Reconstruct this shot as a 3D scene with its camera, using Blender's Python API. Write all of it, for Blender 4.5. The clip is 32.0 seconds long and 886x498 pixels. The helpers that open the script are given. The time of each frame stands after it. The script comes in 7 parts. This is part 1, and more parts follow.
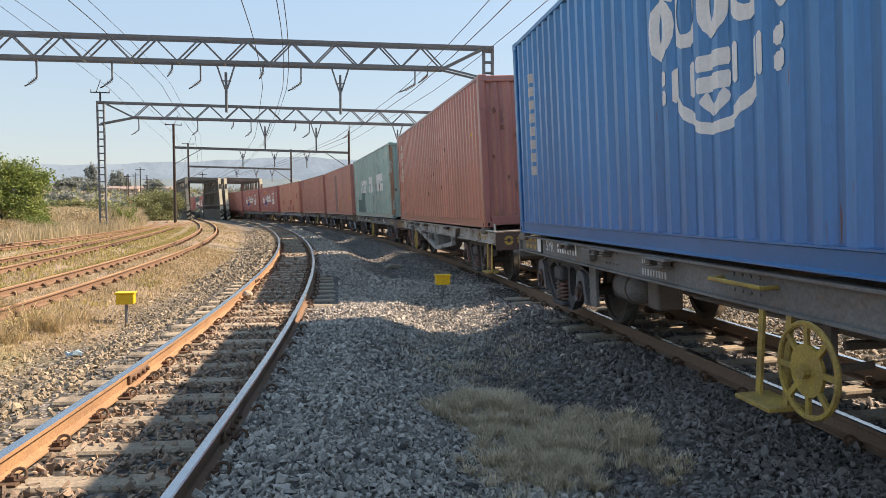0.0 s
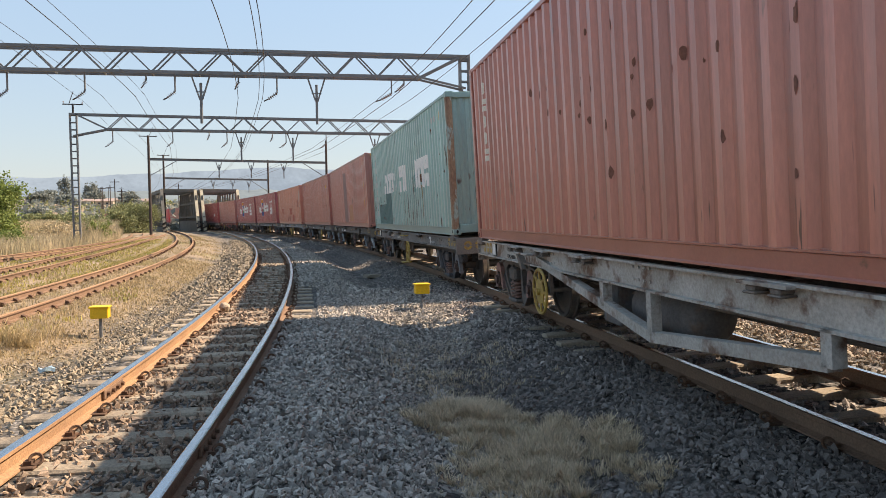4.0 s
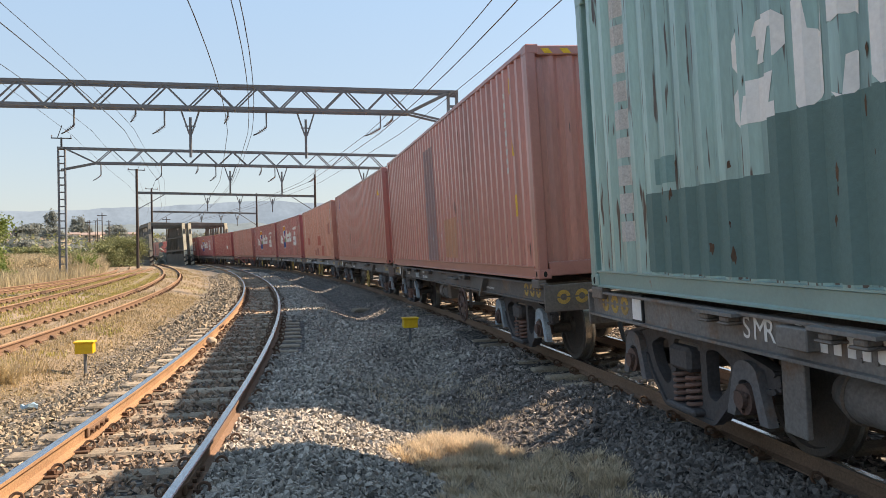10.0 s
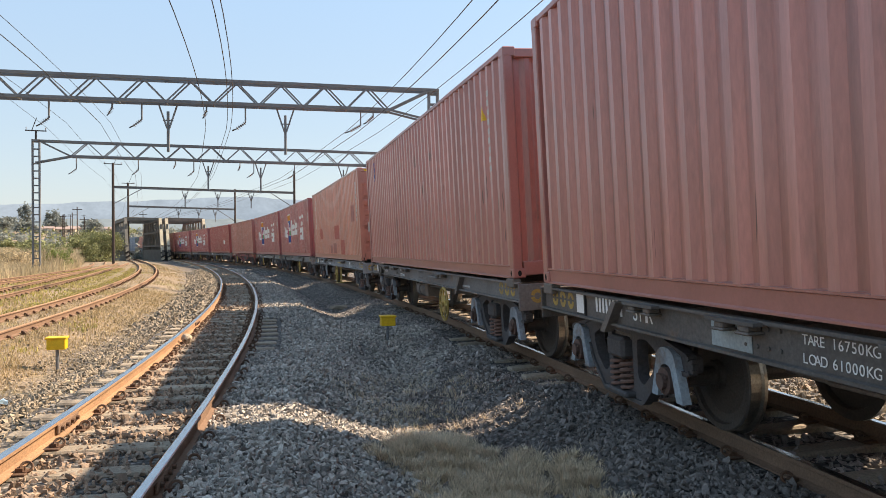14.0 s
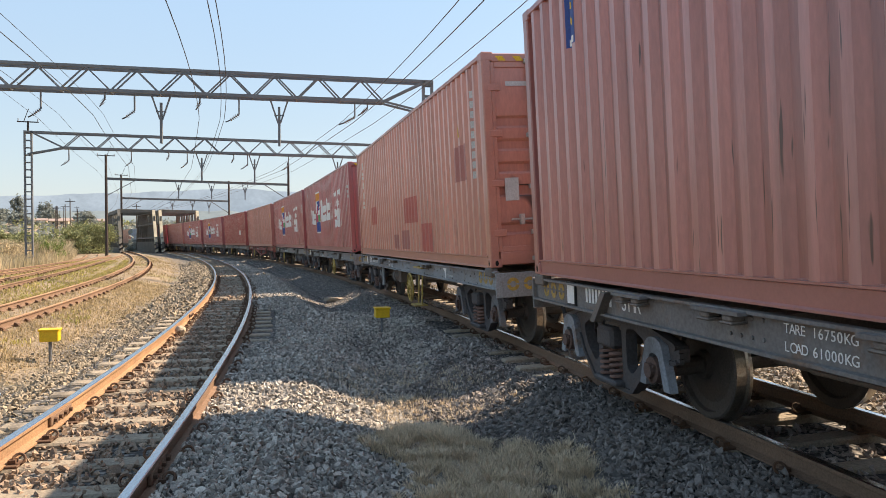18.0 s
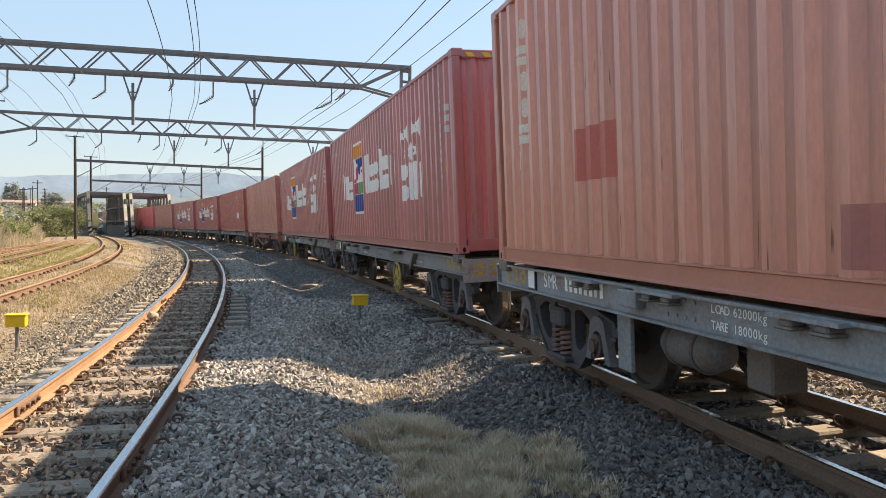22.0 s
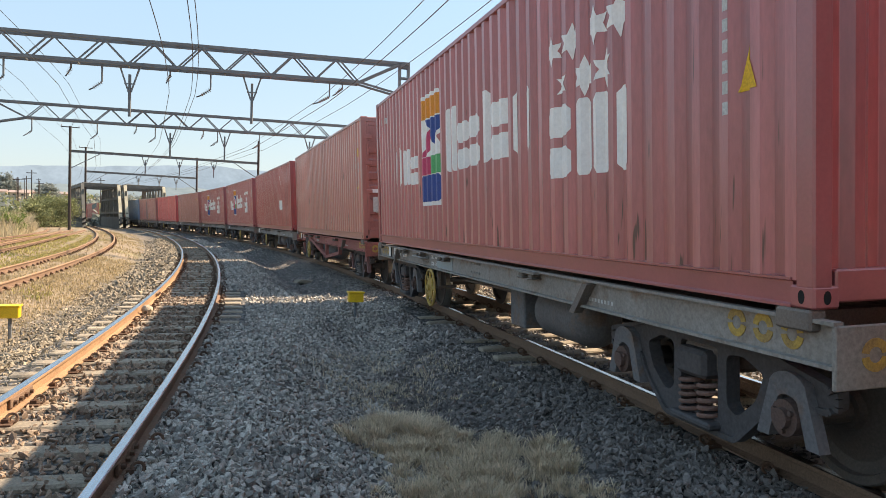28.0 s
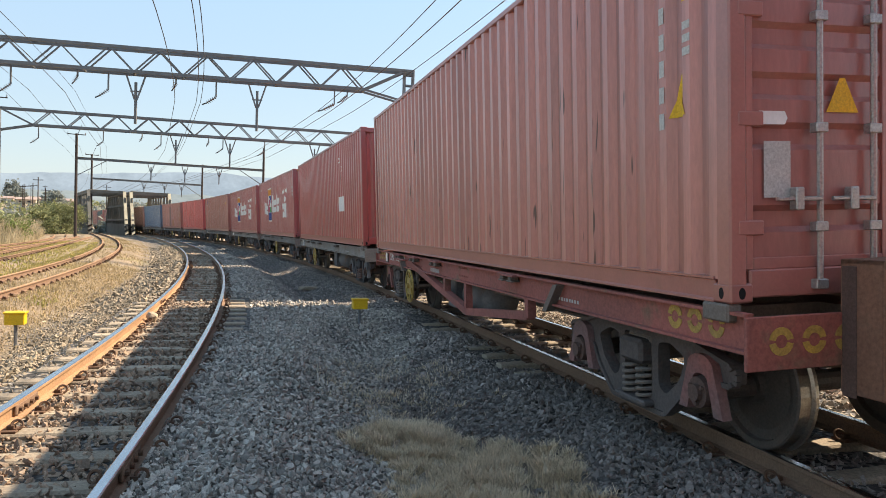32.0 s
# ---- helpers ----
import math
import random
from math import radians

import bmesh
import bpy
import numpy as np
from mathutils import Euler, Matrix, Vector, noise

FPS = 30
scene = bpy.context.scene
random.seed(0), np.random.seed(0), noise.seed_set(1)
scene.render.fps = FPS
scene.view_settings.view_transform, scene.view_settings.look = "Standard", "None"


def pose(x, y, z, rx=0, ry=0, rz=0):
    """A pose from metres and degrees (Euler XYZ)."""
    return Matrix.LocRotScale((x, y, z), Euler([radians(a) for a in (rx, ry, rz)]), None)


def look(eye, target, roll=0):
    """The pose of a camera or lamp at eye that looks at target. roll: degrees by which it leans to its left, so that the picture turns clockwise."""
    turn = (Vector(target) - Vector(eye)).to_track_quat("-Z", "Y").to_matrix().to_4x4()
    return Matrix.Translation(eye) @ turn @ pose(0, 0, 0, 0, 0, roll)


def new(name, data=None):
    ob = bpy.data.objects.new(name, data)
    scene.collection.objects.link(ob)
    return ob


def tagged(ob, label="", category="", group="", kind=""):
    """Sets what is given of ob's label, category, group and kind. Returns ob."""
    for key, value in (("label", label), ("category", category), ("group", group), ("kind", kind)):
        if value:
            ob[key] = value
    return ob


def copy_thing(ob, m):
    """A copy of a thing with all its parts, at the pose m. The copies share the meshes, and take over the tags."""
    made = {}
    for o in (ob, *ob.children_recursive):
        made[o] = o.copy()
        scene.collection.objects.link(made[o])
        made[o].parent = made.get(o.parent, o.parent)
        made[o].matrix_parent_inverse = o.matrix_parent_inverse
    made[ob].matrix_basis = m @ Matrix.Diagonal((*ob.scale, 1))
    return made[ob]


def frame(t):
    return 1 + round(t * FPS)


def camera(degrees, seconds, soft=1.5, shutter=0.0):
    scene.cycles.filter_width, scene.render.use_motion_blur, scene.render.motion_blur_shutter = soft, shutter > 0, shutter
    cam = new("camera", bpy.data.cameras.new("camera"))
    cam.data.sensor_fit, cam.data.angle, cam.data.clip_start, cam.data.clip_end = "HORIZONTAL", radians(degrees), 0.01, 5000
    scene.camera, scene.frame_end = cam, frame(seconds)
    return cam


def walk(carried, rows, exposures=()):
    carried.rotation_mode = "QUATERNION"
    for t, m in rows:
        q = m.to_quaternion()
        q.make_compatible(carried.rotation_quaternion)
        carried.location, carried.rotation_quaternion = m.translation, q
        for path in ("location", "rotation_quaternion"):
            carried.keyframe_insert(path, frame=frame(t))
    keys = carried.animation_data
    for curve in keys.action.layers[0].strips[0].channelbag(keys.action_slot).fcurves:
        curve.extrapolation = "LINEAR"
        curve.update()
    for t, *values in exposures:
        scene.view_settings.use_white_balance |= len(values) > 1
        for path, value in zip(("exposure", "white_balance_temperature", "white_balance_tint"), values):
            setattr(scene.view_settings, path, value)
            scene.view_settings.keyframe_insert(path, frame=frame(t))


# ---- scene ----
# lens and the hand-held camera beside the track
cam = camera(61.3, 32.0, soft=0.8)
CAMERA_ROWS = (
    (0, -0.007, -0.013, 1.407, 2.238, -3.127, -0.134),
    (0.5, -0.013, -0.007, 1.409, 2.636, -3.001, -0.125),
    (1, -0.011, -0.007, 1.410, 2.738, -2.989, 0.043),
    (1.5, -0.004, -0.009, 1.414, 2.439, -2.845, 0.028),
    (2, -0.007, -0.016, 1.413, 2.313, -2.722, -0.031),
    (2.5, -0.005, -0.008, 1.404, 1.770, -2.800, -0.210),
    (3, -0.004, -0.006, 1.407, 0.966, -2.864, -0.534),
    (3.5, -0.002, 0.010, 1.405, 0.669, -2.789, -0.900),
    (5.5, -0.005, 0.004, 1.411, 0.506, -1.433, -0.319),
    (6, -0.007, 0.019, 1.400, 1.089, -1.454, -0.401),
    (6.5, -0.006, 0.005, 1.404, 1.306, -1.538, -0.421),
    (7, -0.005, 0.001, 1.403, 1.125, -1.211, -0.407),
    (7.5, -0.005, 0.002, 1.407, 0.803, -0.662, -0.283),
    (8, 0.001, -0.004, 1.414, 0.362, -0.296, -0.236),
    (8.5, 0.002, -0.002, 1.411, 0.231, -0.149, -0.274),
    (9, 0.000, 0.000, 1.411, 0.000, -0.104, -0.513),
    (9.5, 0.008, -0.007, 1.412, -0.185, 0.029, -0.759),
    (10, 0.003, -0.008, 1.416, -0.291, 0.064, -0.883),
    (10.5, -0.002, -0.004, 1.416, -0.448, 0.247, -0.865),
    (11, -0.004, -0.001, 1.413, -0.580, 0.196, -0.668),
    (11.5, 0.009, -0.004, 1.414, -0.667, 0.200, -0.343),
    (12, 0.010, -0.018, 1.419, -0.856, 0.158, -0.072),
    (12.5, 0.005, -0.011, 1.413, -0.995, 0.033, -0.147),
    (13, 0.006, -0.003, 1.409, -1.203, 0.022, -0.130),
    (13.5, 0.016, -0.006, 1.415, -1.589, 0.051, -0.116),
    (14, 0.020, -0.001, 1.418, -1.861, -0.081, -0.275),
    (14.5, 0.016, -0.010, 1.414, -2.000, -0.237, -0.258),
    (16.5, 0.026, -0.002, 1.411, -2.156, -0.709, -0.410),
    (17, 0.026, 0.006, 1.413, -2.100, -0.757, -0.409),
    (17.5, 0.021, 0.012, 1.411, -2.192, -0.695, -0.380),
    (18, 0.023, 0.009, 1.412, -2.283, -0.687, -0.258),
    (18.5, 0.014, -0.002, 1.409, -2.446, -0.726, -0.179),
    (19, 0.014, 0.013, 1.411, -2.608, -0.897, -0.164),
    (19.5, 0.019, 0.014, 1.408, -2.682, -1.063, -0.119),
    (20, 0.016, 0.016, 1.406, -2.730, -1.180, 0.037),
    (20.5, 0.026, 0.018, 1.411, -2.915, -1.236, 0.305),
    (21, 0.031, 0.026, 1.415, -3.306, -1.509, 0.631),
    (21.5, 0.001, 0.091, 1.417, -3.968, -1.623, 0.495),
    (22, -0.062, 0.180, 1.412, -4.255, -1.656, 0.469),
    (22.5, -0.091, 0.231, 1.417, -3.761, -1.647, 0.810),
    (23, -0.101, 0.256, 1.424, -3.505, -2.057, 1.332),
    (23.5, -0.102, 0.249, 1.422, -3.219, -2.320, 1.543),
    (24, -0.110, 0.223, 1.417, -3.077, -2.466, 1.606),
    (24.5, -0.100, 0.210, 1.418, -3.419, -2.414, 1.491),
    (26.5, -0.078, 0.212, 1.418, -4.788, -2.286, 1.057),
    (27, -0.089, 0.207, 1.416, -4.568, -2.343, 1.266),
    (27.5, -0.101, 0.211, 1.418, -4.622, -1.987, 1.425),
    (28, -0.100, 0.216, 1.421, -4.678, -1.829, 1.513),
    (28.5, -0.100, 0.221, 1.415, -4.458, -2.056, 1.645),
    (29, -0.103, 0.210, 1.422, -4.459, -2.113, 1.684),
    (29.5, -0.099, 0.201, 1.422, -4.317, -1.928, 1.584),
    (30, -0.091, 0.197, 1.424, -4.196, -1.688, 1.433),
    (30.5, -0.098, 0.191, 1.419, -4.318, -1.518, 1.423),
    (31, -0.100, 0.193, 1.425, -4.384, -1.311, 1.516),
    (31.5, -0.091, 0.201, 1.427, -4.327, -1.320, 1.513),
    (32, -0.089, 0.195, 1.428, -4.304, -1.323, 1.516),
)


def held(x, y, z, yaw, pitch, roll):
    return pose(x, y, z, 0, 0, yaw) @ pose(0, 0, 0, 90 + pitch, 0, 0) @ pose(0, 0, 0, 0, 0, roll)


walk(cam, [(r[0], held(*r[1:])) for r in CAMERA_ROWS], ((0, 1.34, 7550, 18), (10, 1.34, 7600, 18), (14, 1.43, 7500, 17), (20, 1.44, 7500, 16), (26, 1.54, 7450, 14), (32, 1.52, 7450, 14)))

# sun and sky: clear, hazy morning, sun to the right of the line and a little ahead
SUN_AZ, SUN_EL = 26.0, 44.1  # degrees from +x towards +y; height over the horizon
world = bpy.data.worlds.new("sky")
scene.world = world
world.use_nodes = True
wn = world.node_tree
sky = wn.nodes.new("ShaderNodeTexSky")
sky.sky_type = "NISHITA"
sky.sun_disc = False
sky.sun_elevation = radians(SUN_EL)
sky.sun_rotation = radians(90 - SUN_AZ)
sky.air_density, sky.dust_density, sky.ozone_density = 1.25, 0.55, 2.0
bg = wn.nodes["Background"]
bg.inputs["Strength"].default_value = 0.15
# a thin pale haze lies over the clear sky, greyer towards the horizon
up = wn.nodes.new("ShaderNodeSeparateXYZ")
wn.links.new(wn.nodes.new("ShaderNodeTexCoord").outputs["Generated"], up.inputs[0])
rise = wn.nodes.new("ShaderNodeMapRange")
rise.inputs["From Min"].default_value, rise.inputs["From Max"].default_value = 0.0, 0.36
wn.links.new(up.outputs["Z"], rise.inputs["Value"])
tone = wn.nodes.new("ShaderNodeMix")
tone.data_type = "RGBA"
tone.inputs[6].default_value = (1.04, 1.42, 1.76, 1)
tone.inputs[7].default_value = (0.90, 1.56, 2.36, 1)
wn.links.new(rise.outputs[0], tone.inputs[0])
haze = wn.nodes.new("ShaderNodeMix")
haze.data_type = "RGBA"
haze.inputs[0].default_value = 0.85
wn.links.new(tone.outputs[2], haze.inputs[7])
wn.links.new(sky.outputs[0], haze.inputs[6])
wn.links.new(haze.outputs[2], bg.inputs[0])
sun = new("sun", bpy.data.lights.new("sun", "SUN"))
sun.data.energy, sun.data.angle, sun.data.color = 4.1, radians(0.55), (1.0, 0.90, 0.74)
away = Vector((math.cos(radians(SUN_AZ)) * math.cos(radians(SUN_EL)), math.sin(radians(SUN_AZ)) * math.cos(radians(SUN_EL)), math.sin(radians(SUN_EL))))
sun.matrix_world = look(away * 50, (0, 0, 0))


# ---- materials
def shader(name, base, rough=0.7, metal=0.0, second=None, scale=3.0, amount=0.5, grain=60.0, grain_amount=0.25,
           bump=0.15, bump_scale=80.0, third=None, third_scale=8.0, third_edge=(0.55, 0.68), stretch=(1, 1, 1), per_object=0.0, spec=0.4,
           coords="Object"):
    """A worn surface: two colours mixed by a broad noise, a fine grain, patches of a third colour, and fine relief."""
    m = bpy.data.materials.new(name)
    m.use_nodes = True
    nt = m.node_tree
    bs = nt.nodes["Principled BSDF"]
    bs.inputs["Roughness"].default_value, bs.inputs["Metallic"].default_value = rough, metal
    bs.inputs["Specular IOR Level"].default_value = spec
    tc = nt.nodes.new("ShaderNodeTexCoord")
    mp = nt.nodes.new("ShaderNodeMapping")
    mp.inputs["Scale"].default_value = stretch
    nt.links.new(tc.outputs[coords], mp.inputs["Vector"])
    info = nt.nodes.new("ShaderNodeObjectInfo")
    shift = nt.nodes.new("ShaderNodeVectorMath")
    shift.operation = "ADD"
    times = nt.nodes.new("ShaderNodeMath")
    times.operation = "MULTIPLY"
    times.inputs[1].default_value = 37.0
    nt.links.new(info.outputs["Random"], times.inputs[0])
    nt.links.new(mp.outputs[0], shift.inputs[0])
    nt.links.new(times.outputs[0], shift.inputs[1])

    def noise_of(sc, detail=4.0):
        n = nt.nodes.new("ShaderNodeTexNoise")
        n.inputs["Scale"].default_value, n.inputs["Detail"].default_value = sc, detail
        n.inputs["Roughness"].default_value = 0.62
        nt.links.new(shift.outputs[0], n.inputs["Vector"])
        return n.outputs["Fac"]

    def ramp(src, lo, hi):
        r = nt.nodes.new("ShaderNodeMapRange")
        r.inputs["From Min"].default_value, r.inputs["From Max"].default_value = lo, hi
        nt.links.new(src, r.inputs["Value"])
        return r.outputs[0]

    def mixed(fac, a, b, kind="MIX"):
        x = nt.nodes.new("ShaderNodeMix")
        x.data_type, x.blend_type = "RGBA", kind
        for sock, v in ((x.inputs[0], fac), (x.inputs[6], a), (x.inputs[7], b)):
            if isinstance(v, bpy.types.NodeSocket):
                nt.links.new(v, sock)
            else:
                sock.default_value = v if isinstance(v, float) else (*v[:3], 1)
        return x.outputs[2]

    second = second or tuple(c * 0.72 for c in base)
    broad = ramp(noise_of(scale), 0.5 - 0.35 * (1.01 - amount * 0.5), 0.5 + 0.35 * (1.01 - amount * 0.5))
    scaled = nt.nodes.new("ShaderNodeMath")
    scaled.operation = "MULTIPLY"
    scaled.inputs[1].default_value = min(1.0, amount * 1.3)
    nt.links.new(broad, scaled.inputs[0])
    col = mixed(scaled.outputs[0], base, second)
    if third:
        col = mixed(ramp(noise_of(third_scale, 6.0), *third_edge), col, third)
    fine = ramp(noise_of(grain, 3.0), 0.3, 0.7)
    dark = mixed(fine, tuple([1 - grain_amount] * 3), tuple([1 + grain_amount * 0.6] * 3))
    col = mixed(1.0, col, dark, "MULTIPLY")
    if per_object:
        r = ramp(info.outputs["Random"], 0.0, 1.0)
        tone = mixed(r, tuple([1 - per_object] * 3), tuple([1 + per_object] * 3))
        col = mixed(1.0, col, tone, "MULTIPLY")
    nt.links.new(col, bs.inputs["Base Color"])
    if bump:
        b = nt.nodes.new("ShaderNodeBump")
        b.inputs["Strength"].default_value, b.inputs["Distance"].default_value = bump, 0.02
        nt.links.new(noise_of(bump_scale, 5.0), b.inputs["Height"])
        nt.links.new(b.outputs[0], bs.inputs["Normal"])
    return m


def islands(m, spread=0.3, warm=(1.0, 1.0, 1.0)):
    """Lets each loose piece of a joined mesh take a tone of its own."""
    nt = m.node_tree
    bs = nt.nodes["Principled BSDF"]
    src = bs.inputs["Base Color"].links[0].from_socket
    geo = nt.nodes.new("ShaderNodeNewGeometry")
    x = nt.nodes.new("ShaderNodeMix")
    x.data_type = "RGBA"
    x.inputs[6].default_value = (1 - spread, 1 - spread, 1 - spread, 1)
    x.inputs[7].default_value = ((1 + spread) * warm[0], (1 + spread) * warm[1], (1 + spread) * warm[2], 1)
    nt.links.new(geo.outputs["Random Per Island"], x.inputs[0])
    y = nt.nodes.new("ShaderNodeMix")
    y.data_type, y.blend_type = "RGBA", "MULTIPLY"
    y.inputs[0].default_value = 1.0
    nt.links.new(src, y.inputs[6])
    nt.links.new(x.outputs[2], y.inputs[7])
    nt.links.new(y.outputs[2], bs.inputs["Base Color"])
    return m


def weather_and_rib_light(m, drips=(0.05, 0.035, 0.03), edge=0.70, chalk_light=0.25, pale=(0.5, 0.4, 0.36), low=1.0):
    """Wear of a corrugated wall: rain streaks, sheets of slightly different tone, chalked crests, thin rust drips. The
    ribs' highlights and shade are painted in too.
    """
    nt = m.node_tree
    bs = nt.nodes["Principled BSDF"]
    src = bs.inputs["Base Color"].links[0].from_socket
    tc = nt.nodes.new("ShaderNodeTexCoord")
    info = nt.nodes.new("ShaderNodeObjectInfo")

    def math_node(op, a, b=0.0):
        n = nt.nodes.new("ShaderNodeMath")
        n.operation = op
        for sock, v in ((n.inputs[0], a), (n.inputs[1], b)):
            if isinstance(v, bpy.types.NodeSocket):
                nt.links.new(v, sock)
            else:
                sock.default_value = v
        return n.outputs[0]

    def grain(sx, sz, detail):
        mp = nt.nodes.new("ShaderNodeMapping")
        mp.inputs["Scale"].default_value = (sx, 1.0, sz)
        nt.links.new(tc.outputs["Object"], mp.inputs["Vector"])
        ad = nt.nodes.new("ShaderNodeVectorMath")
        nt.links.new(mp.outputs[0], ad.inputs[0])
        nt.links.new(math_node("MULTIPLY", info.outputs["Random"], 53.0), ad.inputs[1])
        n = nt.nodes.new("ShaderNodeTexNoise")
        n.inputs["Scale"].default_value, n.inputs["Detail"].default_value = 1.0, detail
        nt.links.new(ad.outputs[0], n.inputs["Vector"])
        return n.outputs["Fac"]

    def span(src_, lo, hi, to_lo=0.0, to_hi=1.0):
        r = nt.nodes.new("ShaderNodeMapRange")
        for k, v in (("From Min", lo), ("From Max", hi), ("To Min", to_lo), ("To Max", to_hi)):
            r.inputs[k].default_value = v
        nt.links.new(src_, r.inputs["Value"])
        return r.outputs[0]

    def blend(fac, a, b, kind="MIX"):
        x = nt.nodes.new("ShaderNodeMix")
        x.data_type, x.blend_type = "RGBA", kind
        for sock, v in ((x.inputs[0], fac), (x.inputs[6], a), (x.inputs[7], b)):
            if isinstance(v, bpy.types.NodeSocket):
                nt.links.new(v, sock)
            else:
                sock.default_value = v if isinstance(v, float) else (*v[:3], 1)
        return x.outputs[2]

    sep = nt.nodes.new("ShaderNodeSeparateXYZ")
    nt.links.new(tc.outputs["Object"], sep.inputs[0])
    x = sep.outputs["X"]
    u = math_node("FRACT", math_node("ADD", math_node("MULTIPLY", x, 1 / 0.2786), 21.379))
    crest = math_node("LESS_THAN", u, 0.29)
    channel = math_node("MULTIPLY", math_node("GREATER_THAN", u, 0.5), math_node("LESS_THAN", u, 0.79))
    # rib highlights painted pale on the crests, mixed with some chalking
    worn = math_node("MULTIPLY", crest, math_node("MULTIPLY", span(grain(5.0, 0.55, 3.0), 0.38, 0.68), chalk_light))
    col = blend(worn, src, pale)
    # recess shade painted into the channels, broken up by streaky noise
    channel_shade = math_node("MULTIPLY", channel, span(grain(4.0, 0.35, 3.0), 0.3, 0.6, 0.15, 0.75))
    col = blend(channel_shade, col, blend(1.0, src, (0.60, 0.60, 0.62), "MULTIPLY"))
    col = blend(1.0, col, blend(span(grain(8.0, 0.22, 4.0), 0.3, 0.7), (0.80, 0.80, 0.80), (1.16, 1.15, 1.14)), "MULTIPLY")
    wn_ = nt.nodes.new("ShaderNodeTexWhiteNoise")
    wn_.noise_dimensions = "1D"
    nt.links.new(math_node("ADD", math_node("FLOOR", math_node("MULTIPLY", x, 1 / 1.1144)), math_node("MULTIPLY", info.outputs["Random"], 91.0)), wn_.inputs["W"])
    col = blend(1.0, col, blend(wn_.outputs["Value"], (0.93, 0.93, 0.93), (1.06, 1.06, 1.06)), "MULTIPLY")
    lower = math_node("ADD", span(grain(0.5, 0.5, 2.0), 0.35, 0.65, -0.05, 0.05), span(sep.outputs["Z"], 0.2, 2.4, 0.03 * low, -0.05 * low))
    drip = span(math_node("ADD", grain(27.0, 1.7, 2.0), lower), edge, edge + 0.045)
    col = blend(drip, col, drips)
    nt.links.new(col, bs.inputs["Base Color"])
    return m


def leaf_light(m, share=0.35):
    """Lets light through thin blades and leaves."""
    nt = m.node_tree
    bs = nt.nodes["Principled BSDF"]
    tr = nt.nodes.new("ShaderNodeBsdfTranslucent")
    mx = nt.nodes.new("ShaderNodeMixShader")
    mx.inputs[0].default_value = share
    nt.links.new(bs.inputs["Base Color"].links[0].from_socket, tr.inputs["Color"])
    nt.links.new(bs.outputs[0], mx.inputs[1])
    nt.links.new(tr.outputs[0], mx.inputs[2])
    nt.links.new(mx.outputs[0], nt.nodes["Material Output"].inputs["Surface"])
    return m


STEEL_SHINE = shader("polished_rail_head", (0.62, 0.63, 0.65), 0.22, 1.0, scale=1.5, grain=90, bump=0.03, stretch=(1, 1, 1))
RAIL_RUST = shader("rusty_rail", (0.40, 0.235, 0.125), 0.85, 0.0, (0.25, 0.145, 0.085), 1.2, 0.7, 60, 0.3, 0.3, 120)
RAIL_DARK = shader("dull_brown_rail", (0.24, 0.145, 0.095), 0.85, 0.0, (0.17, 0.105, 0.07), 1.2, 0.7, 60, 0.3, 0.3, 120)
CHAIR_MAT = shader("rusty_clip", (0.09, 0.06, 0.045), 0.85, 0.2, (0.17, 0.08, 0.04), 6, 0.6)
SLEEPER_MAT = shader("weathered_concrete_sleeper", (0.36, 0.295, 0.22), 0.92, 0, (0.23, 0.185, 0.14), 2.5, 0.7, 45, 0.35, 0.35, 60, per_object=0.16)
TIMBER = shader("old_timber_sleeper", (0.15, 0.11, 0.08), 0.95, 0, (0.08, 0.06, 0.045), 3, 0.7, 40, 0.4, 0.4, 50, per_object=0.2)
STONE = islands(shader("ballast_stone", (0.43, 0.395, 0.352), 0.9, 0, (0.265, 0.244, 0.222), 1.2, 0.6, 110, 0.3, 0.25, 160), 0.52, (1.03, 1.0, 0.97))
STONE_DARK = islands(shader("brake_dust_ballast", (0.34, 0.305, 0.283), 0.9, 0, (0.21, 0.19, 0.178), 1.2, 0.6, 110, 0.3, 0.25, 160), 0.5, (1.04, 1.0, 0.96))
STONE_OILY = islands(shader("oil_dark_ballast", (0.19, 0.17, 0.158), 0.85, 0, (0.115, 0.103, 0.098), 1.2, 0.6, 110, 0.3, 0.25, 160), 0.45, (1.04, 1.0, 0.96))
STONE_TAN = islands(shader("dusty_tan_ballast", (0.33, 0.278, 0.21), 0.92, 0, (0.19, 0.158, 0.12), 1.2, 0.6, 110, 0.3, 0.25, 160), 0.4, (1.05, 1.0, 0.94))
STONE_BROWN = islands(shader("iron_stained_ballast", (0.31, 0.235, 0.18), 0.92, 0, (0.18, 0.135, 0.105), 1.2, 0.6, 110, 0.3, 0.25, 160), 0.38, (1.06, 1.0, 0.93))
GALV = shader("weathered_galvanised_steel", (0.20, 0.21, 0.22), 0.6, 0.45, (0.13, 0.13, 0.135), 1.5, 0.6, 40, 0.25, 0.12, 60)
DARK_IRON = shader("dark_painted_iron", (0.035, 0.034, 0.035), 0.6, 0.3, (0.06, 0.05, 0.045), 2, 0.6, 40, 0.3)
RUST_POLE = shader("rusty_brown_pole", (0.065, 0.046, 0.038), 0.85, 0, (0.045, 0.036, 0.033), 1.2, 0.7, 30, 0.3)
PORCELAIN = shader("brown_porcelain", (0.16, 0.10, 0.075), 0.3, 0, scale=4)
WIRE = shader("copper_wire", (0.06, 0.05, 0.045), 0.5, 0.6, scale=2)
YELLOW = shader("yellow_enamel", (0.80, 0.50, 0.02), 0.45, 0, (0.62, 0.36, 0.015), 5, 0.5, 60, 0.15, 0.08, 90)
